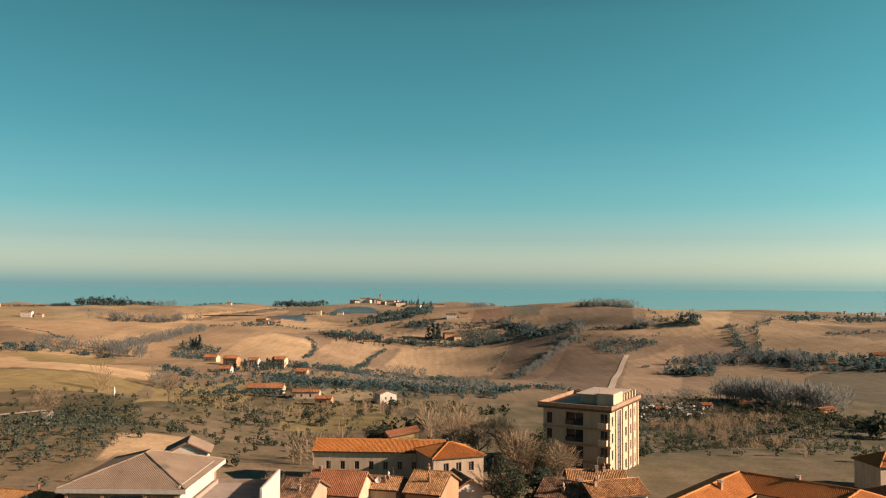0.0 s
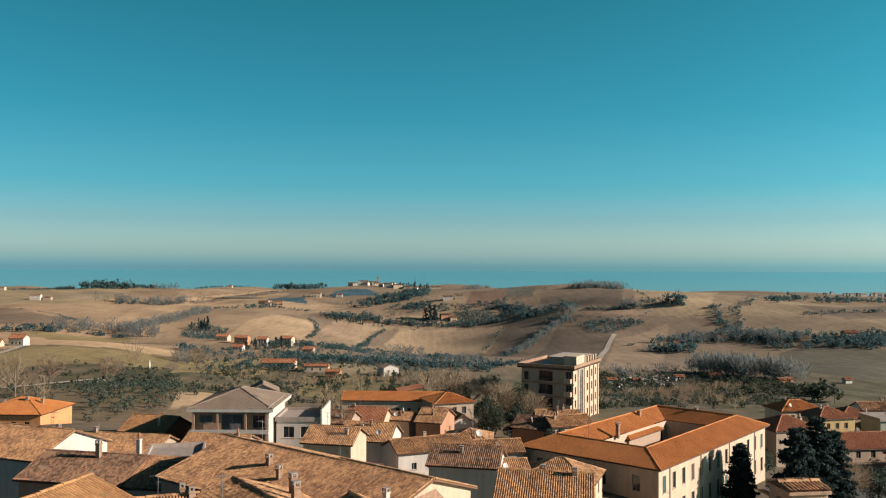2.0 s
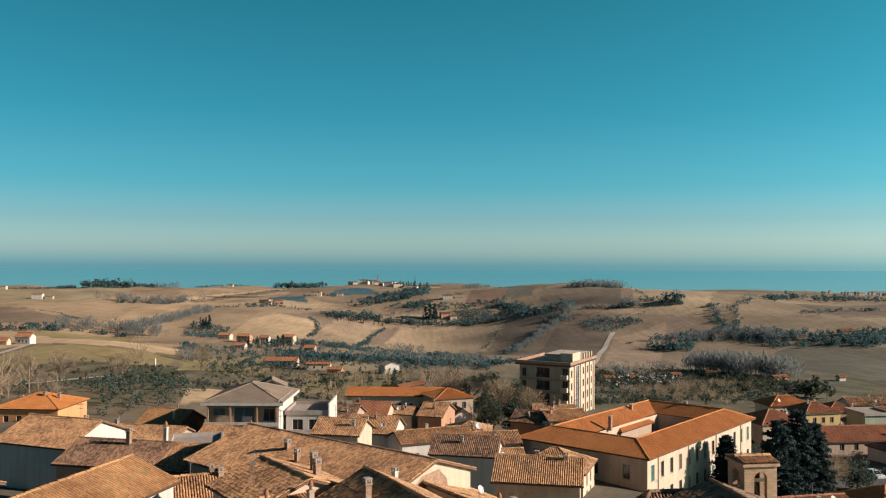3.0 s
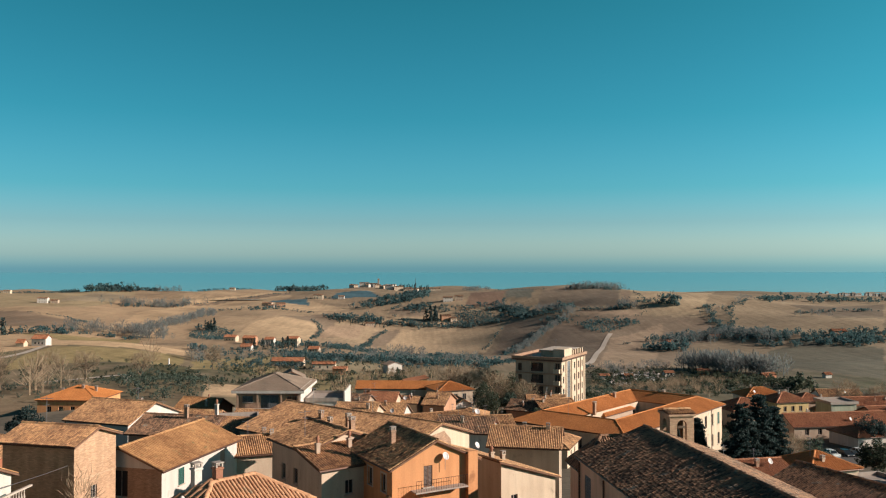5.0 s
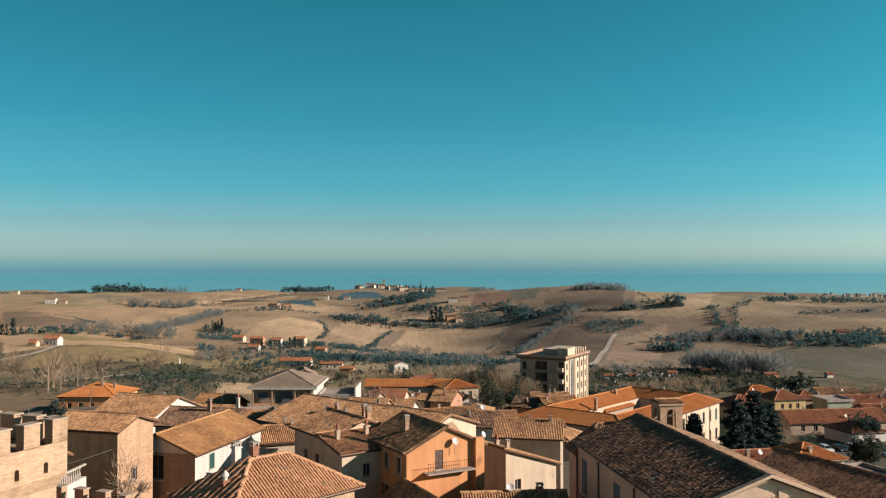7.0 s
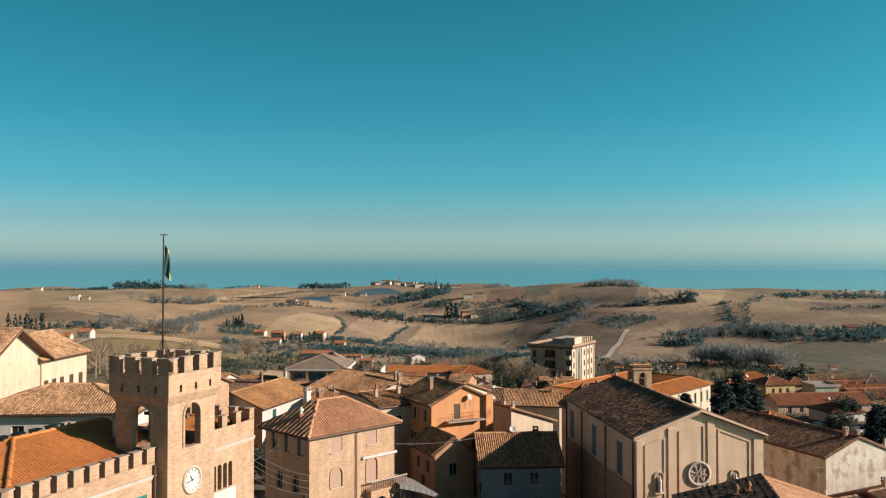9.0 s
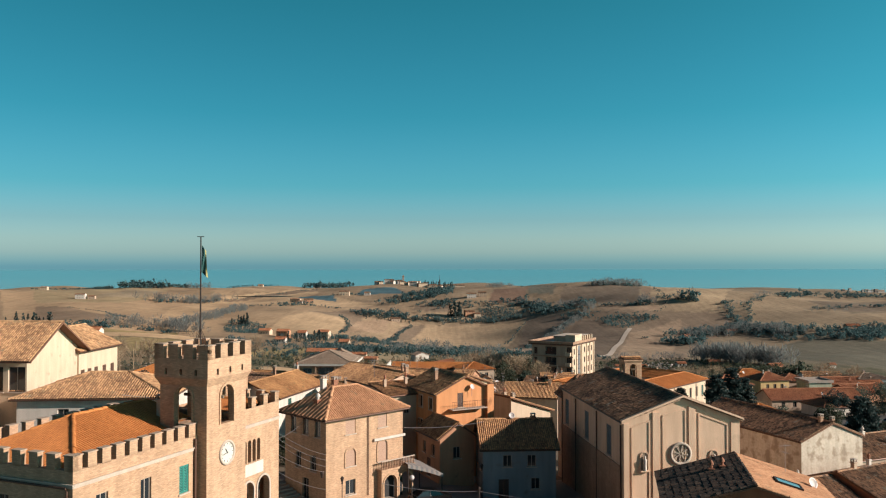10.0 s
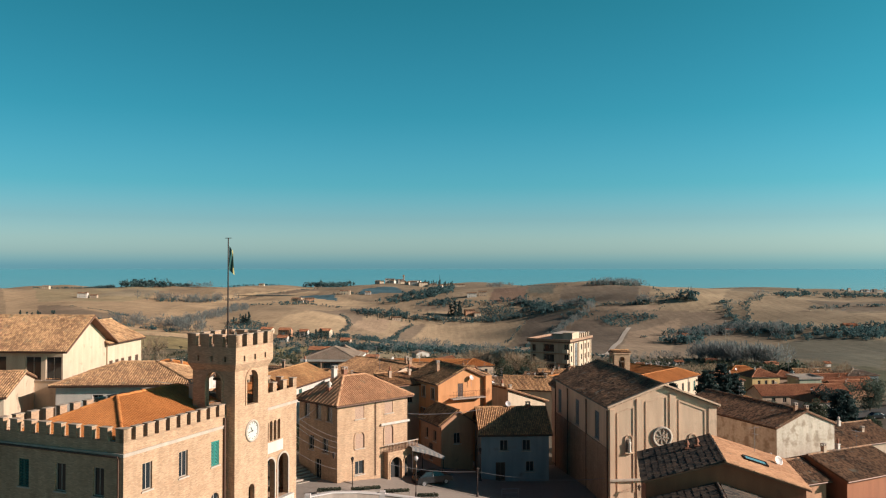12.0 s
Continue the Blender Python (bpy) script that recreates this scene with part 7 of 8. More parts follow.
wood("mixed hedge trees", "shrub", ((-408, 879), (-386, 887), (-369, 914)), 12, 6, 8.3)
wood("bare hedge trees on a hillside", "twigs", ((-559, 1577), (-507, 1575), (-448, 1666)), 30, 9, 16.3)
wood("dark hedge on a hillside", "shrub", ((-535, 1536), (-493, 1614), (-441, 1659)), 16, 9, 8.7)
wood("pines on the skyline", "shrub", ((-765, 1962), (-735, 2004), (-690, 2036)), 25, 9, 20.3)
wood("low trees on the skyline", "shrub", ((-935, 2223), (-793, 1967)), 20, 10, 8.5)
wood("hedge trees on the skyline", "shrub", ((-686, 2037), (-653, 2127)), 25, 10, 12.7)
wood("bare trees on the skyline", "twigs", ((-645, 2091), (-599, 2112)), 25, 9, 15.7)
wood("low skyline hedge", "shrub", ((-583, 2180), (-526, 2218), (-454, 2265)), 20, 12, 6.0)
wood("low skyline hedge", "shrub", ((-978, 1961), (-953, 2073), (-818, 1921)), 20, 14, 5.4)
wood("bare trees down a hollow", "twigs", ((-314, 962), (-308, 1044), (-307, 1154), (-310, 1278)), 20, 6, 11.1)
grove("dark olive grove on a slope", "olive", ((-252, 942), (-273, 1069), (-214, 1008), (-172, 795)), 6.0, 5.1)
wood("row of dark conifers", "conifer", ((-258, 1025), (-245, 1014), (-233, 1012)), 9, 5, 13.6)
wood("farmstead trees", "shrub", ((-291, 1445), (-255, 1433), (-239, 1476)), 18, 9, 6.8)
wood("trees by a pond", "shrub", ((-221, 1668), (-170, 1717)), 15, 10, 6.9)
wood("dark trees by hillside farms", "shrub", ((-352, 2109), (-283, 2026), (-239, 2114)), 25, 11, 15.5)
wood("wooded hillside", "shrub", ((-94, 1451), (-56, 1477), (-17, 1492), (9, 1679)), 34, 9, 11.5)
wood("wooded hillside in shade", "shrub", ((-92, 1583), (-52, 1649), (-8, 1737)), 30, 10, 10.0)
wood("trees round the hill village", "conifer", ((-46, 2119), (-10, 2160), (33, 2128)), 25, 11, 13.0)
wood("dark wood in a hollow", "shrub", ((-134, 1282), (-94, 1317), (-49, 1302)), 26, 8, 10.0)
wood("dark wood in a hollow", "conifer", ((-123, 1262), (-91, 1274), (-57, 1276)), 30, 8, 6.8)
wood("hedge in a hollow", "shrub", ((-49, 1284), (-6, 1280), (45, 1272), (88, 1265)), 16, 6, 6.8)
grove("olive orchard in rows", "olive", ((50, 1267), (122, 1238), (111, 1335), (59, 1345)), 5.6, 6.6)
wood("tall dark cypress clump", "conifer", ((14, 1314), (22, 1307), (34, 1299)), 10, 4.5, 26.3)
wood("hillside trees in shade", "shrub", ((-25, 1376), (12, 1387), (40, 1364)), 30, 9, 8.3)
wood("trees below a hill farm", "shrub", ((63, 1369), (95, 1368), (126, 1353)), 18, 8, 7.3)
wood("bare hedge trees", "twigs", ((121, 1347), (143, 1339), (166, 1313)), 18, 7, 9.9)
wood("long dark hedge over a field", "shrub", ((123, 1282), (167, 1226), (204, 1154)), 12, 6, 6.5)
wood("bare trees in a gully", "twigs", ((179, 1290), (205, 1200), (212, 1140)), 16, 4.5, 9.5)
wood("bare gully trees", "twigs", ((100, 897), (137, 992), (173, 1073), (210, 1150)), 12, 3.2, 7.2)
wood("dark gully shrubs", "shrub", ((88, 880), (120, 960), (150, 1030), (185, 1100)), 10, 4, 5.6)
grove("dark grove on a field edge", "olive", ((196, 1052), (222, 1075), (272, 1032), (240, 1000), (219, 976), (201, 987)), 6.0, 6.1)
wood("grove edge trees", "shrub", ((200, 1020), (230, 1060), (271, 1028)), 10, 6, 5.5)
wood("thin hedge between fields", "shrub", ((220, 1165), (246, 1135), (277, 1119)), 8, 6, 3.1)
wood("bare hedge trees", "twigs", ((240, 1142), (256, 1127)), 6, 8, 8.3)
wood("bare trees by a field corner", "twigs", ((274, 1161), (278, 1123), (286, 1110)), 14, 6, 12.1)
wood("hedge over the brow", "shrub", ((300, 1178), (319, 1146), (340, 1114)), 12, 7, 4.6)
wood("bare trees on the brow", "twigs", ((325, 1120), (337, 1111)), 14, 6, 16.4)
wood("dense tree clump on the skyline", "twigs", ((262, 1430), (301, 1446), (347, 1467)), 30, 5, 12.7)
wood("dense tree clump on the skyline", "shrub", ((262, 1430), (301, 1446), (347, 1467)), 30, 6, 7.8)
wood("hedge trees on the skyline", "twigs", ((97, 1723), (129, 1845), (159, 1882)), 20, 8, 9.8)
wood("thin skyline hedge", "shrub", ((136, 1606), (194, 1485), (263, 1450)), 12, 13, 3.1)
wood("gully trees", "shrub", ((372, 1090), (362, 1045), (345, 960), (338, 918)), 9, 4.5, 6.0)
wood("bare gully trees", "twigs", ((354, 1047), (404, 1084), (467, 1186)), 14, 7, 5.9)
wood("dark wood in the valley", "shrub", ((258, 896), (293, 912), (337, 918), (357, 853), (381, 834), (430, 804)), 36, 4.2, 7.6)
wood("bare wood in the valley", "twigs", ((262, 900), (300, 905), (337, 900), (357, 846)), 30, 4, 9.0)
wood("dark valley trees", "shrub", ((332, 825), (349, 814), (364, 806)), 14, 4, 5.9)
wood("round grove on a field", "shrub", ((229, 842), (243, 835), (259, 829)), 18, 3.0, 9.0)
wood("lone bushes in a field", "shrub", ((214, 884), (220, 881)), 4, 5, 4.1)
wood("tall bare poplar wood", "twigs", ((186, 600), (193, 568), (204, 546), (216, 528)), 18, 1.5, 12.0)
wood("dark scrub under poplars", "shrub", ((156, 564), (173, 538), (191, 505), (202, 490)), 16, 3.5, 4.1)
wood("hedge across fields", "shrub", ((455, 1010), (495, 1000), (535, 978)), 10, 4.5, 4.6)
wood("bare hedge trees", "twigs", ((444, 982), (458, 969), (464, 954)), 10, 8, 7.7)
wood("evergreens on the skyline", "shrub", ((461, 1124), (508, 1178)), 20, 8, 9.2)
wood("evergreens on the skyline", "shrub", ((515, 1185), (532, 1182)), 20, 8, 10.3)
wood("evergreen band on the skyline", "shrub", ((527, 1158), (572, 1153), (620, 1116)), 40, 9, 6.9)
wood("dark valley grove", "shrub", ((377, 798), (391, 790), (440, 802)), 18, 4, 6.3)
wood("dark valley grove on the rise", "shrub", ((417, 823), (438, 837), (470, 823)), 24, 4, 7.1)
wood("dark hedge trees along the valley bottom", "shrub", ((-104, 700), (-70, 650), (-41, 613), (7, 607), (55, 612)), 22, 4.0, 6.2)
wood("garden trees in the valley", "shrub", ((-135, 555), (-87, 564), (-60, 540)), 16, 5.0, 4.6)
wood("round evergreens among gardens", "shrub", ((-56, 480), (-40, 493), (6, 520), (40, 470)), 14, 9.0, 6.4)
wood("bare garden trees", "twigs", ((-80, 440), (-30, 450), (20, 440)), 26, 7.0, 6.0)
wood("dark garden trees beyond the school", "shrub", ((110, 560), (130, 520), (150, 470), (178, 440)), 34, 4.4, 4.4)
wood("dark garden trees beyond the school", "shrub", ((90, 380), (120, 400), (150, 425)), 20, 5.0, 3.8)
wood("bare garden bushes beyond the school", "twigs", ((100, 470), (126, 432), (160, 500)), 30, 4.4, 4.6)
wood("dark hedge along a hollow", "shrub", ((-130, 1288), (-91, 1293), (-54, 1295), (-6, 1290)), 16, 5, 8.5)
wood("dark hedge below an orchard", "shrub", ((-6, 1290), (36, 1274), (86, 1243)), 8, 5, 5)
wood("trees above a hill farm", "shrub", ((127, 1353), (149, 1324), (162, 1217)), 30, 6, 8.5)
wood("straight hedge over a field", "shrub", ((223, 1163), (248, 1134), (278, 1114)), 8, 4.5, 5)
wood("hedge over the brow with its bank", "shrub", ((297, 1152), (317, 1129), (339, 1113)), 10, 4.5, 5.5)
wood("tall tree clump on the brow", "shrub", ((329, 1119), (335, 1114), (340, 1111)), 14, 3, 15)
wood("tree clump in a field corner", "shrub", ((270, 1138), (277, 1128), (283, 1120)), 16, 4, 9)
wood("gully trees on the hill", "shrub", ((190, 1228), (208, 1224), (224, 1216)), 24, 5, 11)
wood("gully trees on the hill", "shrub", ((166, 1131), (180, 1105), (197, 1087)), 16, 5, 8)
wood("big round evergreens in the gardens", "shrub", ((184, 440), (182, 423)), 6, 4.5, 8.0)
wood("valley bottom hedge", "shrub", ((-72, 602), (-49, 609), (-17, 585)), 9, 3.6, 3.5)
wood("valley bottom trees", "shrub", ((-133, 763), (-107, 796), (-76, 793), (-53, 923)), 18, 4.5, 5.4)
wood("garden hedge", "shrub", ((-123, 529), (-100, 547), (-81, 558)), 9, 4.0, 3.5)
wood("bare valley trees", "twigs", ((-48, 697), (-19, 657), (6, 639), (43, 635)), 14, 4.0, 7.7)
wood("dark valley trees", "shrub", ((-20, 567), (-2, 568), (29, 588), (52, 595)), 14, 4.0, 4.5)
wood("dark trees between hillside houses", "conifer", ((-138, 722), (-129, 719), (-121, 727), (-111, 751), (-102, 773)), 10, 7, 8.7)
grove("garden olives and shrubs", "olive", ((73, 388), (117, 590), (168, 568), (181, 444), (115, 293)), 5.5, 2.6)
grove("garden shrubs", "shrub", ((55, 295), (123, 602), (181, 609), (204, 490), (115, 293)), 8.5, 2.6)
wood("bare bushes in the gardens", "twigs", ((124, 568), (133, 561)), 10, 3, 8.0)
wood("big round evergreen trees", "shrub", ((171, 415), (174, 410), (178, 406)), 6, 4, 9.3)
grove("young olive grove", "olive", ((-77, 267), (-115, 390), (-92, 386), (-60, 269)), 4.6, 1.8)
grove("olive terraces", "olive", ((-125, 270), (-163, 357), (-94, 284), (-88, 266)), 5.4, 1.6)
wood("dark hedge by a lane", "shrub", ((-112, 381), (-103, 383), (-97, 393)), 6, 3, 3.2)
wood("large bare trees by a lane", "twigs", ((-116, 285), (-111, 286), (-106, 285)), 10, 4, 10.0)
wood("large bare trees by a lane", "twigs", ((-127, 287), (-123, 286)), 8, 5, 5.9)
wood("bare tree by a lane", "twigs", ((-99, 284), (-96, 284)), 8, 5, 5.2)
wood("garden trees behind the villa", "shrub", ((-60, 393), (-48, 413), (-34, 409)), 10, 5, 4.6)
wood("bare trees beside the villa", "twigs", ((-21, 278), (-18, 286)), 10, 2.6, 7.2)
wood("bare trees behind the long house", "twigs", ((5, 390), (14, 397), (26, 393)), 12, 3.0, 10.4)
wood("evergreen behind the long house", "shrub", ((1, 394), (5, 394)), 5, 4, 7.9)
wood("evergreen behind the long house", "shrub", ((-11, 398), (-7, 398)), 4, 4, 5.5)
wood("tall evergreens before the block", "shrub", ((22, 278), (24, 276), (27, 277)), 6, 3, 7.4)
wood("bare scrub before the block", "twigs", ((16, 258), (21, 253), (25, 260)), 8, 2.6, 5.5)
wood("dark shrubs below the block", "shrub", ((52, 294), (58, 303)), 5, 3, 3.3)
wood("scrub beyond the school", "twigs", ((95, 420), (119, 428), (97, 304)), 12, 3.5, 3.9)
wood("thin hedge between fields", "shrub", ((-583, 1284), (-505, 1237), (-411, 1072)), 6, 6, 2.4)
wood("thin hedge between fields", "shrub", ((-451, 1675), (-406, 1745), (-362, 1812), (-296, 1937)), 8, 8, 3.6)
wood("thin hedge between fields", "shrub", ((-341, 1414), (-284, 1388), (-239, 1446), (-170, 1362)), 8, 6, 3.8)
wood("ditch shrubs between fields", "shrub", ((-122, 990), (-123, 1085), (-138, 1185), (-154, 1236)), 6, 4, 3.0)
wood("ditch shrubs between fields", "shrub", ((-65, 924), (-62, 1138), (-47, 1237)), 6, 4, 3.7)
wood("thin hedge between fields", "shrub", ((74, 981), (97, 1086), (125, 1214)), 5, 5, 2.2)
wood("shaded trees in a fold", "shrub", ((-44, 1394), (-6, 1397), (22, 1395)), 20, 6, 6.6)
wood("dark trees below the ridge", "shrub", ((-23, 1281), (11, 1271), (45, 1260), (96, 1257), (124, 1248)), 10, 5, 5.9)
wood("hedge along the foot of the fields", "shrub", ((-76, 793), (-54, 951), (-18, 1007), (27, 748), (51, 681)), 12, 4.0, 4.4)
wood("bare trees at the foot of the fields", "twigs", ((-29, 960), (-11, 995), (9, 988)), 8, 5, 11.8)
wood("hedge along the foot of the fields", "shrub", ((-112, 703), (-86, 708), (-48, 697)), 8, 3.6, 3.2)
wood("bushes by the lane", "shrub", ((-187, 711), (-168, 691), (-151, 673)), 10, 4, 6.4)
wood("bare bushes by the lane", "twigs", ((-140, 546), (-134, 557)), 8, 4, 10.0)
wood("large bare tree by the field", "twigs", ((-148, 505), (-147, 511)), 4, 6, 12.4)
wood("hedge under the green field", "shrub", ((-177, 396), (-158, 397), (-138, 406), (-112, 432)), 8, 3.4, 2.1)
wood("evergreens by a garden wall", "shrub", ((-105, 525), (-95, 523), (-86, 526)), 5, 4.5, 5.1)
wood("bare wood by the field", "twigs", ((-203, 407), (-196, 413), (-187, 416)), 12, 4, 7.8)
grove("scattered garden shrubs and olives", "shrub", ((-126, 284), (-65, 283), (-135, 534), (-185, 401)), 13, 2.1)
grove("garden shrubs among vegetable plots", "shrub", ((-62, 286), (-6, 398), (-12, 710), (-87, 719), (-130, 586)), 12, 3.1)
grove("garden olives among plots", "olive", ((-62, 286), (-6, 398), (-11, 665), (-126, 570)), 12, 2.5)
grove("shrubs and trees of the valley gardens", "shrub", ((-136, 553), (44, 594), (56, 748), (-67, 959), (-158, 743)), 13, 4.3)
grove("bare trees of the valley gardens", "twigs", ((-136, 553), (44, 594), (54, 714), (-65, 924), (-156, 733)), 20, 6.0)
grove("olive rows beyond the lane", "olive", ((-121, 286), (-92, 284), (-119, 381), (-154, 366)), 5, 1.6)
wood("hedge between ploughed fields", "shrub", ((198, 1124), (239, 1069), (283, 1072)), 6, 6, 2.2)
wood("thin hedge between fields", "shrub", ((284, 1075), (307, 1132), (333, 1304)), 6, 7, 2.4)
wood("hedge along a lane", "shrub", ((334, 920), (372, 1003), (395, 1072), (445, 1132)), 8, 5, 4.1)
wood("dark shrubs along the valley floor", "shrub", ((149, 566), (169, 539), (188, 497), (183, 437)), 16, 3.6, 4.3)
wood("scrub below the fields", "twigs", ((121, 590), (145, 592), (174, 612)), 14, 3.5, 6.2)
wood("dark hedge at the foot of the hill", "shrub", ((46, 611), (82, 676), (103, 619), (117, 590)), 10, 4, 4.1)


# ---- far farms and the village on the skyline ----
def farm(x, y, turn, w, d, h, wall, label, rise=1.8, tile="tile_red", n=3):
    z = float(ground(x, y)) - 0.3
    return house("farmhouse", x, y, turn, w, d, z, z + h, z + h + rise, "gable_side", wall, tile, openings=rows_of("f", w, [1.2, h - 2.2] if h > 5 else [1.2], n, 1.1, 1.4), wide=0.9,
                 label=label, group="farmhouses on the hills", gutter=False)


for spec in ((-232, 541, -8, 9, 6, 4.6, "white", "white farmhouse with a red roof beside a field"), (-238, 534, -8, 5, 4, 2.6, "cream", "low cream farm shed"),
             (-661, 1481, 5, 17, 11, 8, "white", "white farmhouse on a bare hillside"), (-640, 1486, 5, 12, 9, 5, "buff", "long buff farm shed on a bare hillside"),
             (-962, 1967, 0, 16, 10, 6, "cream", "cream farmhouse on the skyline"), (-211, 1681, 0, 20, 12, 8, "cream", "cream farmhouse beside a pond"), (-162, 1700, 0, 12, 9, 6, "white", "small white house above a pond"),
             (-278, 1503, -10, 18, 10, 6, "buff", "long farm building in a group"), (-250, 1490, 15, 16, 10, 6, "pink", "red roofed barn in a group"), (-262, 1478, 0, 10, 8, 4, "white", "small white shed in a group"),
             (-78, 1255, 10, 14, 9, 4, "buff", "low house with an orange roof in a hollow"), (36, 1303, 12, 15, 11, 9, "pink", "pink stone farmhouse among olives"), (50, 1298, 12, 10, 8, 6, "cream", "cream barn beside a farmhouse"),
             (42, 1419, 0, 16, 10, 8, "white", "white farmhouse on a hillside"), (62, 1424, 0, 14, 10, 8, "buff", "buff farmhouse on a hillside"),
             (249, 850, 10, 6, 6, 5.2, "white", "white farmhouse in a round grove"), (308, 893, 5, 20, 9, 4, "cream", "long cream shed in the valley"), (410, 838, 0, 14, 9, 5, "pink", "pink house in the valley"),
             (-174, 782, -10, 11, 8, 4, "cream", "cream house among garden trees"), (-152, 757, -12, 11, 8, 5.5, "pink", "orange-pink rendered house among garden trees"), (-134, 763, -6, 8, 7, 5.2, "white", "white house among garden trees"),
             (-118, 778, -14, 11, 8, 6.5, "cream", "cream house with a red roof"), (-92, 733, -8, 9, 7, 3.2, "buff", "low house with an orange roof"), (-143, 706, -8, 9, 6, 3.2, "white", "low white house in the gardens"),
             (-92, 562, -6, 20, 7, 3.4, "cream", "long cream farm building with small windows"),
             (-160, 2259, 0, 26, 16, 14, "white", "tall white house of the hill village"), (-132, 2256, 4, 22, 16, 12, "white", "white house of the hill village"), (-84, 2071, -8, 20, 14, 10, "white", "white house of the hill village"),
             (-60, 2061, 12, 22, 14, 9, "cream", "cream house of the hill village"), (-34, 2056, 0, 18, 12, 8, "buff", "buff house of the hill village"), (26, 1948, 0, 26, 12, 8, "cream", "long cream house on the skyline"),
             (-470, 2093, 0, 13, 9, 6, "cream", "cream house on the skyline"), (-330, 2100, 0, 18, 10, 7, "white", "white farmhouse on the skyline")):
    farm(*spec, tile="tile_dark" if spec[1] > 1200 else "tile_red")
for hx, hy, turn, hw, hh, wall in ((-186, 2240, -30, 14, 9, "white"), (-172, 2228, 20, 12, 7, "cream"), (-144, 2236, -35, 13, 9, "white"), (-116, 2238, 15, 15, 8, "cream"), (-96, 2225, -28, 12, 7, "white"),
                                   (-74, 2210, -20, 13, 8, "white"), (-50, 2180, 18, 12, 6, "white"), (-98, 2090, -25, 11, 6, "cream"), (-14, 2040, -30, 12, 6, "white"), (6, 1990, -12, 11, 5, "white")):
    farm(hx, hy, turn, hw, 9, hh, wall, ("small white" if wall == "white" else "small cream") + " house of the hill village", tile="tile_dark", n=2)
tz = float(ground(-108, 2256))
vt = thing("village_tower", -108, 2250, tz, 0, "slender grey tower of the hill village", "tower", "farmhouses on the hills")
under("wall", Shape().box(-2.4, -2.4, -2, 2.4, 2.4, 23, bevel=0.1).mesh("wall", M["concrete"]), vt)
under("roof", Shape().add([(-3.5, -3.5, 23), (3.5, -3.5, 23), (3.5, 3.5, 23), (-3.5, 3.5, 23), (0, 0, 27)], [(3, 2, 1, 0), (0, 1, 4), (1, 2, 4), (2, 3, 4), (3, 0, 4)]).mesh("roof", M["tile_dark"]), vt)
zf = float(ground(-14, 556))
house("farmhouse", -17, 528, 24, 9, 8, zf - 0.5, zf + 5.6, zf + 7.2, "gable_front", "white", "sheet_roof", openings=rows_of("f", 9, [0.8, 3.4], 2, 1.0, 1.3) + rows_of("r", 8, [0.8, 3.4], 2, 1.0, 1.3),
      label="pale house with a grey roof in the valley", group="farmhouses on the hills", wide=0.6)


def way_over(name, label, line, width, mat):
    """A track laid on the land along a line."""
    pts = []
    for (ax, ay), (bx, by) in zip(line, line[1:]):
        n = max(2, int(math.hypot(bx - ax, by - ay) / 6))
        pts += [(ax + (bx - ax) * k / n, ay + (by - ay) * k / n) for k in range(n)]
    pts.append(line[-1])
    vs, fs = [], []
    for k, (x, y) in enumerate(pts):
        (ax, ay), (bx, by) = pts[max(0, k - 1)], pts[min(len(pts) - 1, k + 1)]
        d = math.hypot(bx - ax, by - ay)
        nx, ny = -(by - ay) / d * width / 2, (bx - ax) / d * width / 2
        for s in (-1, 1):
            px, py = x + s * nx, y + s * ny
            vs.append((px, py, float(ground(px, py)) + 0.35))
    fs = [(2 * k, 2 * k + 1, 2 * k + 3, 2 * k + 2) for k in range(len(pts) - 1)]
    tagged(new(name, as_mesh(name, vs, fs, M[mat], smooth=True)), label, "road", kind="structure")


way_over("road", "pale chalk track that climbs between ploughed fields", ((221, 975), (196, 897), (162, 782), (119, 622)), 5.0, "track")
way_over("road", "pale lane beside the near field", ((-204, 434), (-214, 495), (-224, 545)), 3.5, "track")
way_over("road", "pale lane through the olive terraces", ((-134, 301), (-150, 359), (-137, 373), (-122, 390), (-90, 315)), 3.5, "track")

# ---- single trees of the town ----
def leaf_quads(c, size, rnd):
    """Small leaf plates of random set at the places c."""
    a = rnd.normal(size=c.shape)
    a /= np.linalg.norm(a, axis=1, keepdims=True)
    b = np.cross(a, rnd.normal(size=c.shape))
    b /= np.linalg.norm(b, axis=1, keepdims=True)
    s = size * rnd.uniform(0.6, 1.3, (len(c), 1))
    q = np.stack([c - a * s - b * s * 0.6, c + a * s * 0.8 - b * s * 0.7, c + a * s + b * s * 0.6, c - a * s * 0.7 + b * s * 0.7], 1)
    return q.reshape(-1, 3), np.arange(4 * len(c)).reshape(-1, 4)


def branchy(h, rnd, depth=5, spread=0.55, first=0.28, r0=0.028):
    """Forking limbs of a bare tree as tapered tubes."""
    s = Shape()

    def fork(p, way, long, r, d):
        q = p + way * long
        s.tube(p, q, r, r * 0.68, n=5 if d > 2 else 3, caps=False)
        if d == 0:
            return
        for k in range(3 if d > 1 else 4):
            turn = Vector((rnd.normal(0, spread), rnd.normal(0, spread), rnd.normal(0.12, 0.25)))
            fork(p.lerp(q, rnd.uniform(0.6, 1.0)), (way + turn).normalized(), long * rnd.uniform(0.6, 0.85), r * 0.6, d - 1)

    fork(Vector((0, 0, -0.3)), Vector((0.03, 0.02, 1)).normalized(), h * first, h * r0, depth)
    return s


def tree(kind, x, y, h, wide, label, seed, z=None, leaf="conifer"):
    rnd = np.random.default_rng(seed)
    z = float(ground(x, y)) if z is None else z
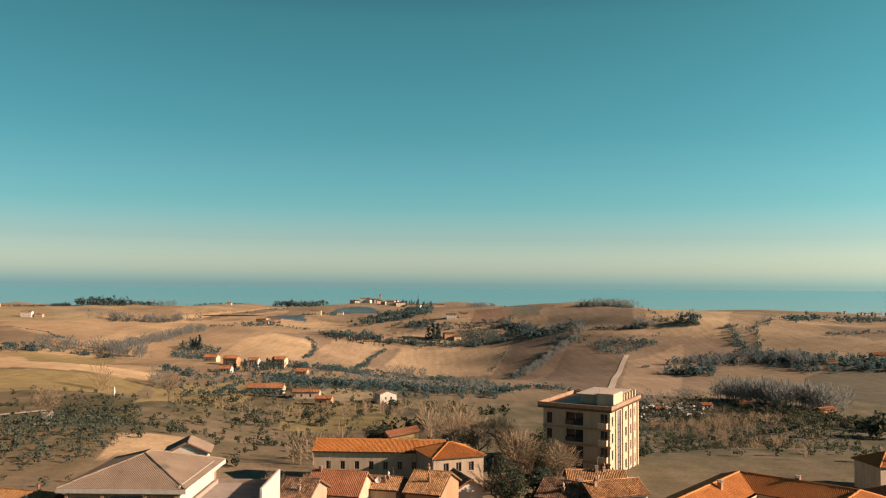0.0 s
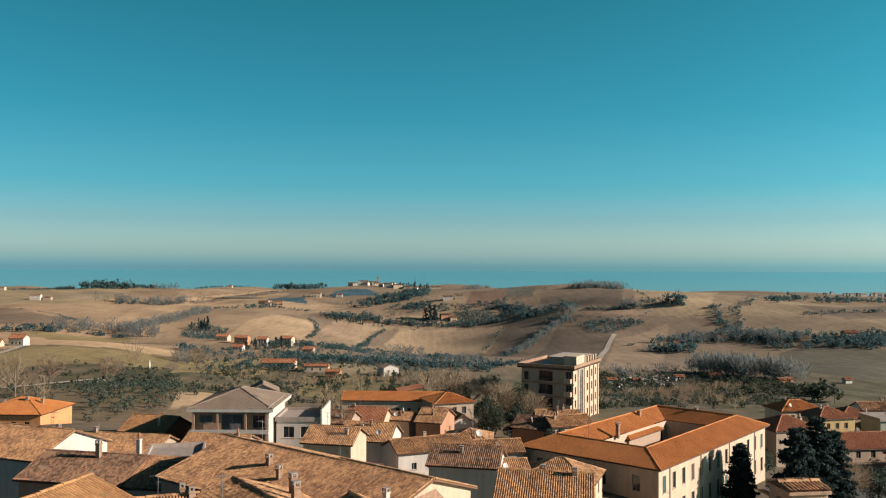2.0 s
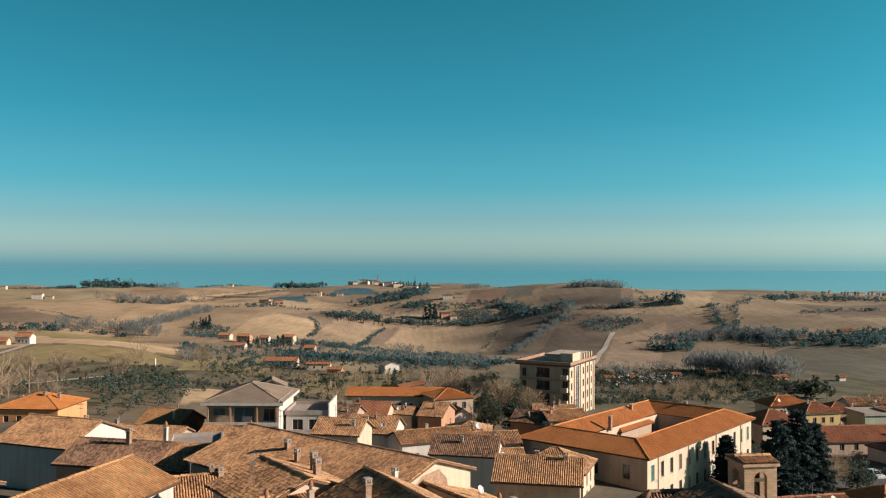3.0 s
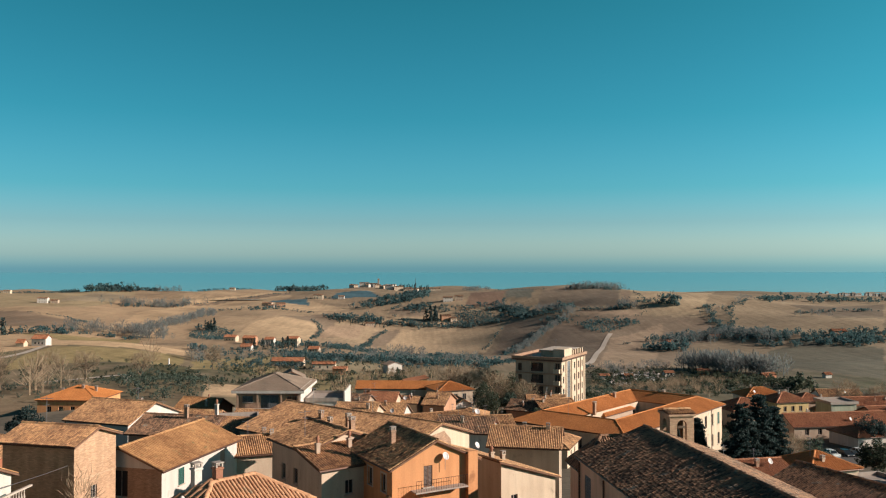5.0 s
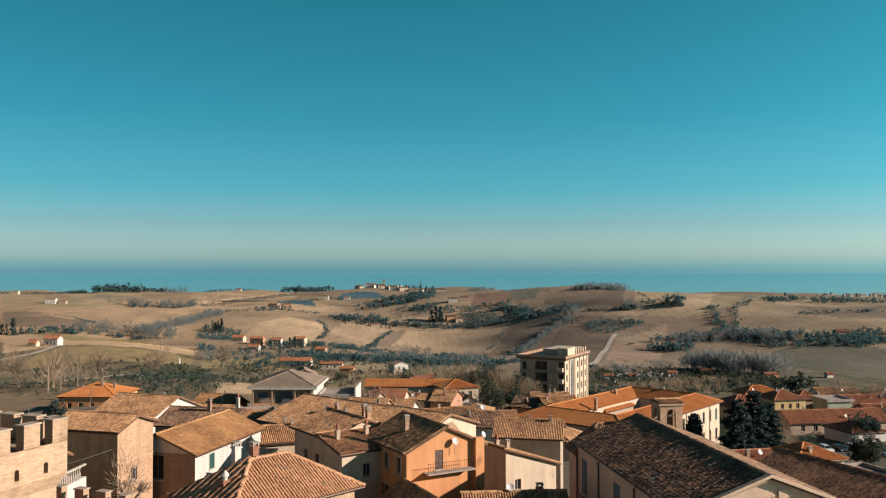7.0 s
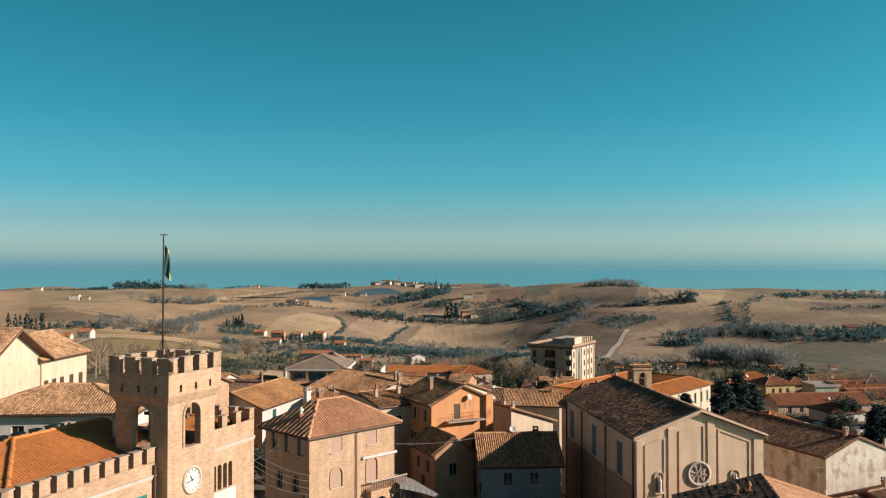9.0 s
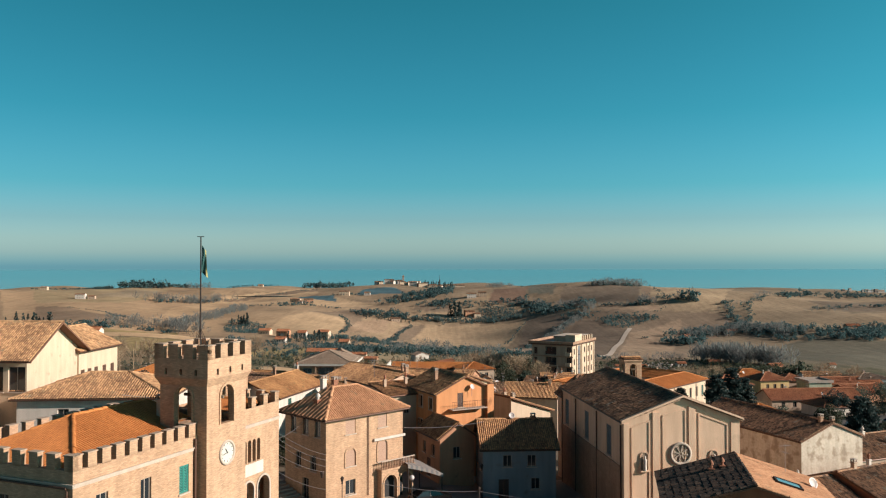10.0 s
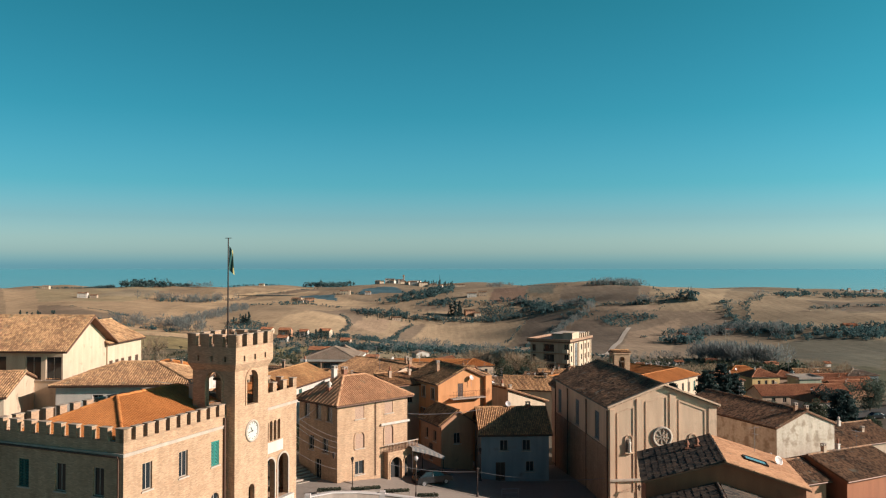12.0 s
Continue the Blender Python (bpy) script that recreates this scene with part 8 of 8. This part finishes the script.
    t = thing("tree", x, y, z, rnd.uniform(0, 360), label, "tree", "trees of the town")
    if kind == "bare":
        under("trunk", branchy(h, rnd).mesh("trunk", M["bark"]), t)
        # a round crown of fine twigs that all point up and out
        n = 300 if wide else 1500
        w = rnd.normal(size=(n, 3))
        w /= np.linalg.norm(w, axis=1, keepdims=True)
        c = w * rnd.uniform(0.25, 1.0, (n, 1)) ** 0.5 * np.array((wide or 0.40, wide or 0.40, 0.34)) * h * (0.86 + 0.2 * np.sin(w[:, :1] * 5 + seed)) + np.array((0, 0, 0.64 * h))
        up = w + np.array((0, 0, 0.6)) + rnd.normal(0, 0.35, (n, 3))
        up *= 0.045 * h / np.linalg.norm(up, axis=1, keepdims=True)
        side = np.cross(up, rnd.normal(size=(n, 3)))
        side *= 0.0026 * h / np.linalg.norm(side, axis=1, keepdims=True)
        q = np.stack([c - up - side, c - up + side, c + up + side * 0.4, c + up - side * 0.4], 1)
        under("crown", quick_mesh("crown", q.reshape(-1, 3), np.arange(4 * n).reshape(-1, 4), M["twig"]), t)
        return t
    limbs = Shape().tube((0, 0, -0.5), (0, 0, h * (0.92 if kind == "conifer" else 0.5)), h * 0.022, h * 0.006, n=8)
    cs = []
    if kind == "conifer":
        level = 0.10
        while level < 0.97:
            reach = wide * (1 - level) ** 0.6 * rnd.uniform(0.8, 1.1) + 0.25
            for k in range(12):
                a = rnd.uniform(0, 2 * math.pi)
                r = reach * rnd.uniform(0.65, 1.12)
                tip = Vector((math.cos(a) * r, math.sin(a) * r, level * h - 0.10 * r + rnd.normal(0, 0.15)))
                limbs.tube((0, 0, level * h), tip, 0.05, 0.015, n=3, caps=False)
                n = int(26 + 40 * r)
                u = rnd.uniform(0.15, 1.05, (n, 1))
                cs.append(np.array((0, 0, level * h)) * (1 - u) + np.array(tip) * u + rnd.normal(0, 1, (n, 3)) * np.array((0.28, 0.28, 0.16)) * (0.5 + 0.12 * r))
            level += 0.052
        size = 0.16
    else:
        for k in range(34):
            w = rnd.normal(size=3)
            w /= np.linalg.norm(w)
            mid = w * np.array((wide, wide, h * 0.42)) * rnd.uniform(0.45, 0.95) + np.array((0, 0, h * 0.52))
            limbs.tube((0, 0, h * 0.3), tuple(mid), 0.08, 0.02, n=4, caps=False)
            n = 150 if h > 6.4 else 60
            v = rnd.normal(size=(n, 3))
            v /= np.linalg.norm(v, axis=1, keepdims=True)
            cs.append(mid + v * rnd.uniform(0.5, 1.0, (n, 1)) ** 0.5 * wide * rnd.uniform(0.26, 0.42))
        size = 0.13
    under("trunk", limbs.mesh("trunk", M["bark"]), t)
    v, f = leaf_quads(np.concatenate(cs), size, rnd)
    under("crown", quick_mesh("crown", v, f, M[leaf]), t)
    return t


tree("conifer", 60.4, 188.0, 13.6, 4.0, "broad dark cedar beside the school", 1)
tree("conifer", 64.2, 189.5, 15.4, 3.8, "tall dark cedar with a ragged outline beside the school", 5)
tree("conifer", 68.0, 191.5, 12.8, 3.5, "dark cedar with a ragged outline beside the school", 2)
tree("conifer", 54.3, 194.5, 9.6, 2.6, "slim dark conifer before the school wall", 3)
tree("conifer", 68.5, 141.0, 9.8, 3.6, "dark spreading conifer among tiled roofs", 4)
tree("round", 27.0, 262.0, 11.0, 3.6, "bushy evergreen beside the apartment block", 61, leaf="shrub")
tree("bare", 22.0, 258.0, 12.0, 0, "tall bare tree beside the apartment block", 62)
tree("bare", 29.5, 256.0, 10.0, 0, "bare tree beside the apartment block", 63)
tree("round", 100.5, 217.0, 6.5, 3.0, "dark round evergreen by a street", 7)
tree("round", 108.0, 208.0, 9.0, 3.6, "dark round evergreen by a street", 8, leaf="olive")
tree("round", 84.0, 186.0, 7.0, 3.0, "small evergreen by a car park", 9, leaf="shrub")
tree("round", 77.5, 196.0, 6.0, 2.6, "small olive-green garden tree", 10, leaf="olive")
tree("bare", 71.5, 192.0, 8.0, 0, "bare garden tree beside a cedar", 11)
tree("bare", 119.0, 262.0, 11.0, 0, "bare reddish tree at the town edge", 12)
tree("bare", 126.0, 259.0, 10.0, 0, "bare reddish tree at the town edge", 13)
tree("bare", -24.6, 103.6, 8.2, 0.22, "bare climbing tree against a stone wall", 14, z=3.6)
tree("round", -20.6, 101.4, 4.2, 2.4, "dusty shrub beside a stone house", 15, z=3.4, leaf="shrub")
tree("round", -17.6, 100.6, 3.4, 2.0, "dark shrub beside a stone house", 16, z=3.4, leaf="shrub")
tree("round", -57.5, 164.0, 6.8, 2.7, "dark evergreen behind tiled roofs", 17)
tree("round", -51.5, 169.0, 6.0, 2.6, "evergreen with ochre leaves behind tiled roofs", 18, leaf="shrub")
tree("round", 17.5, 233.0, 10.5, 3.0, "dark evergreen before the apartment block", 19, leaf="shrub")
tree("round", 23.0, 238.0, 8.5, 2.4, "dark evergreen before the apartment block", 20, leaf="olive")
tree("bare", 16.0, 282.0, 11.0, 0, "tall bare tree behind the long house", 21)
tree("bare", 10.5, 284.0, 10.5, 0, "tall bare tree behind the long house", 22)
tree("bare", 21.5, 285.0, 10.5, 0, "tall bare tree behind the long house", 23)
tree("round", -4.5, 292.0, 8.0, 3.4, "evergreen garden tree behind the long house", 24, leaf="shrub")
tree("bare", -16.5, 226.0, 7.5, 0, "bare tree beside the villa", 25)
tree("bare", -12.0, 230.0, 7.0, 0, "bare tree beside the villa", 26)
tree("round", 26.5, 203.0, 6.5, 2.6, "dark shrub tree in a courtyard", 27, leaf="shrub")
tree("bare", -128.0, 330.0, 14.0, 0, "large bare tree by a lane", 28)
tree("bare", -117.0, 334.0, 13.0, 0, "large bare tree by a lane", 29)
tree("bare", -146.0, 330.0, 12.0, 0, "large bare tree by a lane", 30)
tree("bare", -96.0, 330.0, 11.0, 0, "bare tree by a lane", 31)
tree("bare", -106.0, 470.0, 15.0, 0, "bare tree at the edge of a green field", 32)
for k, (px, py, ph) in enumerate(((66, 214, 5), (72, 226, 4), (58, 218, 4), (116, 236, 6), (98, 240, 5), (84, 246, 5), (130, 246, 6), (104, 226, 4), (140, 230, 6), (122, 214, 5), (92, 176, 4), (100, 170, 5))):
    tree("round", px, py, ph, ph * 0.5, "bushy garden tree among the lower houses", 40 + k, leaf=("olive", "shrub", "conifer")[k % 3])


# ---- the square ----
def paved():
    xs, ys = np.linspace(-17, 30, 48), np.linspace(58, 106, 48)
    yy, xx = np.meshgrid(ys, xs, indexing="ij")
    zz = ground(xx, yy) + 0.06
    idx = np.arange(xx.size).reshape(xx.shape)
    quads = np.stack([idx[:-1, :-1], idx[:-1, 1:], idx[1:, 1:], idx[1:, :-1]], -1).reshape(-1, 4)
    tagged(new("pavement", quick_mesh("pavement", np.stack([xx, yy, zz], -1).reshape(-1, 3), quads, M["paving"], True)), "worn grey-brown stone paving of the square", "pavement", kind="structure")


paved()
stairs = thing("stairs", -12.3, 84.5, 3.7, 135.0, "flight of pale stone steps climbing an alley", "stairs")
for k in range(16):
    under("step", once("step", lambda: Shape().box(0, 0, -2.6, 0.62, 3.3, 0.0, bevel=0.02).box(-0.05, -0.02, -0.05, 0.4, 3.32, 0.0).mesh("step", M["stone_trim"])), stairs, Matrix.Translation((0.58 * k, 0.0, 0.165 * (k + 1))))

arc = [(-12.4, 75.6), (-10.4, 77.1), (-8.2, 78.2), (-5.8, 78.9), (-3.2, 79.1), (-0.6, 78.9), (1.8, 78.1), (3.6, 76.9)]
wall_shape, cope = Shape(), Shape()
for (ax, ay), (bx, by) in zip(arc, arc[1:]):
    za, zb = float(ground(ax, ay)), float(ground(bx, by))
    d = Vector((bx - ax, by - ay, 0)).normalized()
    n = Vector((-d.y, d.x, 0))
    for s, lo, hi, t in ((wall_shape, -0.4, 0.82, 0.16), (cope, 0.82, 0.95, 0.24)):
        s.add([(ax - n.x * t, ay - n.y * t, za + lo), (bx - n.x * t, by - n.y * t, zb + lo), (bx + n.x * t, by + n.y * t, zb + lo), (ax + n.x * t, ay + n.y * t, za + lo),
               (ax - n.x * t, ay - n.y * t, za + hi), (bx - n.x * t, by - n.y * t, zb + hi), (bx + n.x * t, by + n.y * t, zb + hi), (ax + n.x * t, ay + n.y * t, za + hi)],
              [(4, 5, 6, 7), (0, 1, 5, 4), (2, 3, 7, 6), (1, 2, 6, 5), (3, 0, 4, 7), (3, 2, 1, 0)])
parapet = thing("parapet", 0, 0, 0, 0, "curved white parapet round the square", "parapet")
under("wall", wall_shape.mesh("wall", M["concrete"]), parapet)
under("coping", cope.mesh("coping", M["dish"]), parapet)
for px, py in (arc[0], arc[3], arc[5], arc[-1]):
    pz = float(ground(px, py))
    under("post", Shape().box(px - 0.26, py - 0.26, pz - 0.3, px + 0.26, py + 0.26, pz + 1.15, bevel=0.03).mesh("post", M["dish"]), parapet)


def planter(x, y, turn, long, seed):
    z = float(ground(x, y))
    p = thing("planter", x, y, z, turn, "low stone planter with a clipped brown hedge", "planter", "planters on the square")
    under("trough", Shape().box(0, 0, -0.4, long, 0.6, 0.35, bevel=0.03).mesh("trough", M["concrete"]), p)
    rnd = np.random.default_rng(seed)
    c = np.column_stack([rnd.uniform(0.05, long - 0.05, int(420 * long)), rnd.uniform(0.02, 0.58, int(420 * long)), rnd.uniform(0.25, 0.62, int(420 * long))])
    v, f = leaf_quads(c, 0.05, rnd)
    under("hedge", quick_mesh("hedge", v, f, M["shrub"]), p)


planter(-12.1, 79.0, 14.0, 2.4, 1)
planter(-8.9, 79.9, 18.0, 3.0, 2)
planter(-5.8, 80.9, 12.0, 2.6, 3)
planter(-2.6, 81.3, 4.0, 2.2, 4)


def street_lamp(x, y, h, label, globe=True):
    z = float(ground(x, y))
    p = thing("street_lamp", x, y, z, 20.0, label, "street lamp", "lamps of the square")
    under("base", Shape().lathe([(0.16, -0.2), (0.16, 0.12), (0.11, 0.2), (0.08, 0.55), (0.05, 0.6)], 12).mesh("base", M["iron"], True), p)
    under("pole", Shape().tube((0, 0, 0.5), (0, 0, h - 0.35), 0.045, 0.035, n=8).tube((0, 0, h - 0.5), (0, 0, h - 0.42), 0.09, 0.09, n=8).mesh("pole", M["iron"], True), p)
    if globe:
        under("globe", Shape().lathe([(0.02, -0.24), (0.13, -0.2), (0.22, -0.08), (0.24, 0.0), (0.22, 0.1), (0.12, 0.21), (0.02, 0.24)], 14, at=(0, 0, h - 0.15)).mesh("globe", M["dish"], True), p, label="white glass globe")
    else:
        under("lantern", Shape().lathe([(0.06, -0.3), (0.16, 0.1), (0.2, 0.12), (0.05, 0.26), (0.01, 0.3)], 6, at=(0, 0, h - 0.1)).mesh("lantern", M["iron"]), p)


street_lamp(-8.9, 80.9, 3.3, "dark iron lamp post with a lantern", False)
street_lamp(-2.7, 82.2, 4.1, "dark iron lamp post with a white globe")
street_lamp(3.6, 85.9, 2.9, "slim iron lamp post with a lantern", False)
street_lamp(4.2, 92.6, 3.6, "slim iron lamp post beside a grey house", False)


def wall_lantern(x, y, z, turn):
    p = thing("wall_lantern", x, y, z, turn, "black iron lantern on a wall bracket", "wall lamp", "lamps of the square")
    under("bracket", Shape().tube((0, 0.25, 0), (0, -0.55, 0.25), 0.025, n=5).tube((0, 0.25, -0.4), (0, -0.5, 0.22), 0.018, n=5).mesh("bracket", M["iron"]), p)
    under("lantern", Shape().lathe([(0.08, -0.45), (0.17, -0.05), (0.2, -0.03), (0.06, 0.12), (0.01, 0.2)], 6, at=(0, -0.55, 0.2)).mesh("lantern", M["iron"]), p)


wall_lantern(-10.95, 83.1, 6.9, 0.0)
wall_lantern(19.7, 83.45, 3.6, 6.0)
wall_lantern(-2.4, 91.8, 5.2, 40.0)


def car(x, y, turn, paint, label, z=None):
    z = float(ground(x, y)) + 0.07 if z is None else z
    c = thing("car", x, y, z, turn, label, "car", "parked cars")
    side = [(-2.05, 0.32), (-2.1, 0.62), (-2.0, 0.86), (-1.3, 0.93), (1.1, 0.98), (1.85, 0.95), (2.0, 0.6), (2.0, 0.3)]
    s = Shape()
    n = len(side)
    pts = [(u, w, v) for w in (-0.83, 0.83) for u, v in side]
    s.add(pts, [tuple(range(n)), tuple(range(2 * n - 1, n - 1, -1))] + [(k, n + k, n + (k + 1) % n, (k + 1) % n) for k in range(n)])
    under("body", s.mesh("body", M[paint]), c)
    top = [(-1.25, 0.92), (-0.55, 1.42), (0.9, 1.46), (1.75, 0.95)]
    g = Shape()
    pts = [(u, w * (0.80 if v < 1.2 else 0.62), v) for w in (-1, 1) for u, v in top]
    g.add(pts, [(0, 1, 2, 3), (7, 6, 5, 4), (0, 4, 5, 1), (2, 6, 7, 3)])
    under("window", g.mesh("window", M["pane"]), c)
    r = Shape().box(-0.6, -0.63, 1.41, 0.95, 0.63, 1.49, bevel=0.02)
    for w in (-1, 1):
        for a, b in ((0, 1), (2, 3)):
            (u0, v0), (u1, v1) = top[a], top[b]
            r.tube((u0, w * (0.80 if v0 < 1.2 else 0.63), v0), (u1, w * (0.80 if v1 < 1.2 else 0.63), v1), 0.04, n=5)
        r.tube((0.2, w * 0.8, 0.95), (0.2, w * 0.63, 1.43), 0.04, n=5)
    under("roof", r.mesh("roof", M[paint]), c)
    for u in (-1.3, 1.25):
        for w in (-0.76, 0.76):
            wheel = under("wheel", once("tyre", lambda: Shape().tube((0, -0.1, 0), (0, 0.1, 0), 0.31, n=18).mesh("wheel", M["rubber"])), c, Matrix.Translation((u, w, 0.31)))
            under("rim", once("rim", lambda: Shape().tube((0, -0.115, 0), (0, 0.115, 0), 0.19, n=12).mesh("rim", M["steel"])), wheel)
    for w in (-0.6, 0.6):
        under("headlight", once("headlight", lambda: Shape().box(-0.04, -0.16, -0.07, 0.04, 0.16, 0.07, bevel=0.02).mesh("headlight", M["dish"])), c, Matrix.Translation((-2.07, w, 0.68)))
        under("tail_light", once("tail_light", lambda: Shape().box(-0.03, -0.12, -0.09, 0.03, 0.12, 0.09, bevel=0.02).mesh("tail_light", M["clay"])), c, Matrix.Translation((1.97, w, 0.75)))


car(-1.2, 88.2, 205.0, "car_paint", "dark estate car parked under an awning")
for k, (x, y, a, p) in enumerate(((86, 206, 100, "car_light"), (89, 206, 96, "car_paint"), (92.5, 207, 98, "car_light"), (97, 200, 10, "car_light"), (82.5, 205, 100, "car_paint"), (105, 199, 190, "car_paint"))):
    car(x, y, a, p, "pale car parked beside a street" if p == "car_light" else "dark car parked beside a street")
way_over("road", "grey asphalt street at the town edge", ((62, 200), (80, 201), (100, 204), (130, 208)), 9.0, "asphalt")

rack = thing("hand_rail", 6.2, 86.9, float(ground(6.2, 86.9)), 8.0, "thin grey metal rail frame on the square", "rail")
under("frame", Shape().tube((0, 0, -0.2), (0, 0, 0.95), 0.03, n=6).tube((1.8, 0, -0.2), (1.8, 0, 0.95), 0.03, n=6).tube((0, 0, 0.95), (1.8, 0, 0.95), 0.03, n=6).tube((0, 0, 0.5), (1.8, 0, 0.5), 0.02, n=6).mesh("frame", M["steel"]), rack)


def cable(a, b, sag, label="thin pale overhead cable"):
    a, b = Vector(a), Vector(b)
    side = (b - a).cross(Vector((0, 0, 1))).normalized() * 0.022
    up = Vector((0, 0, 0.022))
    pts = []
    for k in range(17):
        q = a.lerp(b, k / 16)
        q.z -= sag * 4 * (k / 16) * (1 - k / 16)
        pts += [q - side, q - up, q + side, q + up]
    s = Shape().add(pts, [(4 * k + c, 4 * k + (c + 1) % 4, 4 * k + 4 + (c + 1) % 4, 4 * k + 4 + c) for k in range(16) for c in range(4)])
    tagged(new("cable", s.mesh("cable", M["steel"])), label, "cable", "cables over the streets")


for za, zb in ((12.4, 8.6), (11.9, 8.1), (11.5, 7.5), (10.6, 7.0), (9.2, 5.4)):
    cable((-13.4, 74.6, za), (-10.72, 83.25, zb), 0.25)
cable((-13.4, 74.6, 11.9), (-13.2, 86.2, 11.2), 0.2)
cable((-3.8, 89.9, 9.8), (4.5, 95.0, 9.4), 0.25)
cable((-5.6, 84.2, 5.7), (3.6, 85.9, 4.5), 0.3)
cable((3.6, 85.9, 4.5), (16.9, 84.5, 4.2), 0.5)
cable((-26.0, 74.0, 15.6), (-25.8, 104.0, 11.4), 0.5)


# ---- the far shore and the hilltop mast ----
def coast_town():
    rnd = np.random.default_rng(5)
    s = Shape()
    for k in range(90):
        y = rnd.uniform(1860, 2040)
        x = y * rnd.uniform(0.345, 0.60)
        z = float(ground(x, y))
        w, d, h = rnd.uniform(5, 12), rnd.uniform(5, 9), rnd.uniform(4, 8)
        s.box(x - w / 2, y - d / 2, z - 3, x + w / 2, y + d / 2, z + h, slot=int(rnd.integers(0, 3)))
        s.add([(x - w / 2 - 0.4, y - d / 2 - 0.4, z + h), (x + w / 2 + 0.4, y - d / 2 - 0.4, z + h), (x + w / 2 + 0.4, y + d / 2 + 0.4, z + h), (x - w / 2 - 0.4, y + d / 2 + 0.4, z + h), (x - w / 4, y, z + h + 2), (x + w / 4, y, z + h + 2)],
              [(0, 1, 5, 4), (1, 2, 5), (2, 3, 4, 5), (3, 0, 4)], 3)
    tagged(new("coastal_houses", s.mesh("coastal_houses", [M["dish"], M["white"], M["concrete"], M["sheet_roof"]])), "pale houses of a distant coastal town", "houses", kind="stuff")


coast_town()


def garden_clutter():
    """Pale frames, crates, tunnels and stacked boards between the garden plots."""
    rnd = np.random.default_rng(9)
    s = Shape()
    for k in range(150):
        a, b = rnd.uniform(0, 1), rnd.uniform(0, 1)
        x, y = 108 + 40 * a + 14 * b, 500 + 24 * a + 62 * b
        z = float(ground(x, y))
        w, d, h = rnd.uniform(0.5, 3.2), rnd.uniform(0.4, 1.6), rnd.uniform(0.3, 1.5)
        s.box(-w / 2, -d / 2, -0.3, w / 2, d / 2, h, slot=int(rnd.choice((0, 0, 1, 1, 2))), m=pose(x, y, z, 0, 0, rnd.uniform(-30, 60)))
    tagged(new("garden_clutter", s.mesh("garden_clutter", [M["dish"], M["concrete"], M["bark"]])), "pale crates, boards and frames strewn over garden plots", "clutter", kind="stuff")


garden_clutter()
mast = thing("mast", -8.0, 2020.0, float(ground(-8, 2020)), 0, "thin lattice mast on the skyline", "mast")
under("pole", Shape().tube((0, 0, -2), (0, 0, 34), 0.9, 0.35, n=6).mesh("pole", M["iron"]), mast)
obelisk = thing("obelisk", -123.0, 452.0, float(ground(-123, 452)), 0, "small white obelisk in a garden", "obelisk")
under("shaft", Shape().lathe([(0.8, -0.5), (0.8, 0.4), (0.5, 0.5), (0.28, 3.2), (0.02, 3.8)], 4).mesh("shaft", M["dish"]), obelisk)

for spec in ((154, 545, 6, 6, 4, 2.8, "white", "small white garden shed"), (174, 543, -8, 7, 5, 3.2, "orange", "orange garden hut with a tiled roof"), (200, 507, 25, 10, 4, 2.6, "terracotta", "long reddish garden shed"), (112, 538, 0, 6, 4, 2.4, "white", "small white garden shed"),
             (235, 505, 10, 4, 3, 2.4, "white", "white garden hut in a dark field"), (127, 537, 0, 5, 4, 2.4, "concrete", "low grey garden shed"),
             (-64, 544, 0, 14, 7, 3.6, "cream", "long cream house among gardens"), (-49, 520, -6, 8, 6, 3.6, "pink", "pink house among gardens"),
             ):
    farm(*spec, rise=1.0, n=2)

terrace = house("terrace_house", -34.2, 92.0, -6.0, 7.4, 5.0, 5.1, 12.7, 13.7, "gable_side", "white", "tile_ochre", label="small white house with a balustraded terrace", group="", over=0.35, openings=[("r", 2.5, 5.6, 0.9, 2.0, "dark")])
under("terrace_slab", Shape().box(7.42, -0.6, -4.0, 9.4, 4.2, 6.2).mesh("terrace_slab", M["white"]), terrace)
under("handrail", Shape().box(7.75, -0.6, 7.05, 9.4, -0.42, 7.17).box(9.22, -0.42, 7.05, 9.4, 4.2, 7.17).mesh("handrail", M["stone_trim"]), terrace)
for k in range(20):
    at = (7.85 + 0.24 * k, -0.5, 6.2) if k < 7 else (9.31, -0.5 + 0.3 * (k - 6), 6.2)
    under("baluster", once("terrace_baluster", lambda: Shape().lathe([(0.06, 0), (0.06, 0.06), (0.04, 0.14), (0.08, 0.34), (0.035, 0.62), (0.06, 0.85)], 8).mesh("baluster", M["stone_trim"], True)), terrace, Matrix.Translation(at))

grove("dense olive grove behind the villa", "olive", ((-70, 255), (-57, 276), (-66, 302), (-95, 405), (-125, 406), (-98, 300)), 5.2, 3.2)
grove("olive terraces on a bare slope", "olive", ((-112, 288), (-150, 345), (-105, 300), (-76, 258), (-100, 250)), 8.5, 2.2)
grove("olive rows above the lane", "olive", ((-95, 232), (-42, 232), (-48, 250), (-100, 262)), 8.5, 2.6)
grove("rough garden shrubs behind the long house", "shrub", ((-40, 275), (24, 278), (46, 380), (-55, 380)), 10.5, 3.4)
grove("rough shrubs between the villa and the fields", "shrub", ((-130, 330), (-50, 330), (-60, 400), (-140, 410)), 15.0, 3.2)
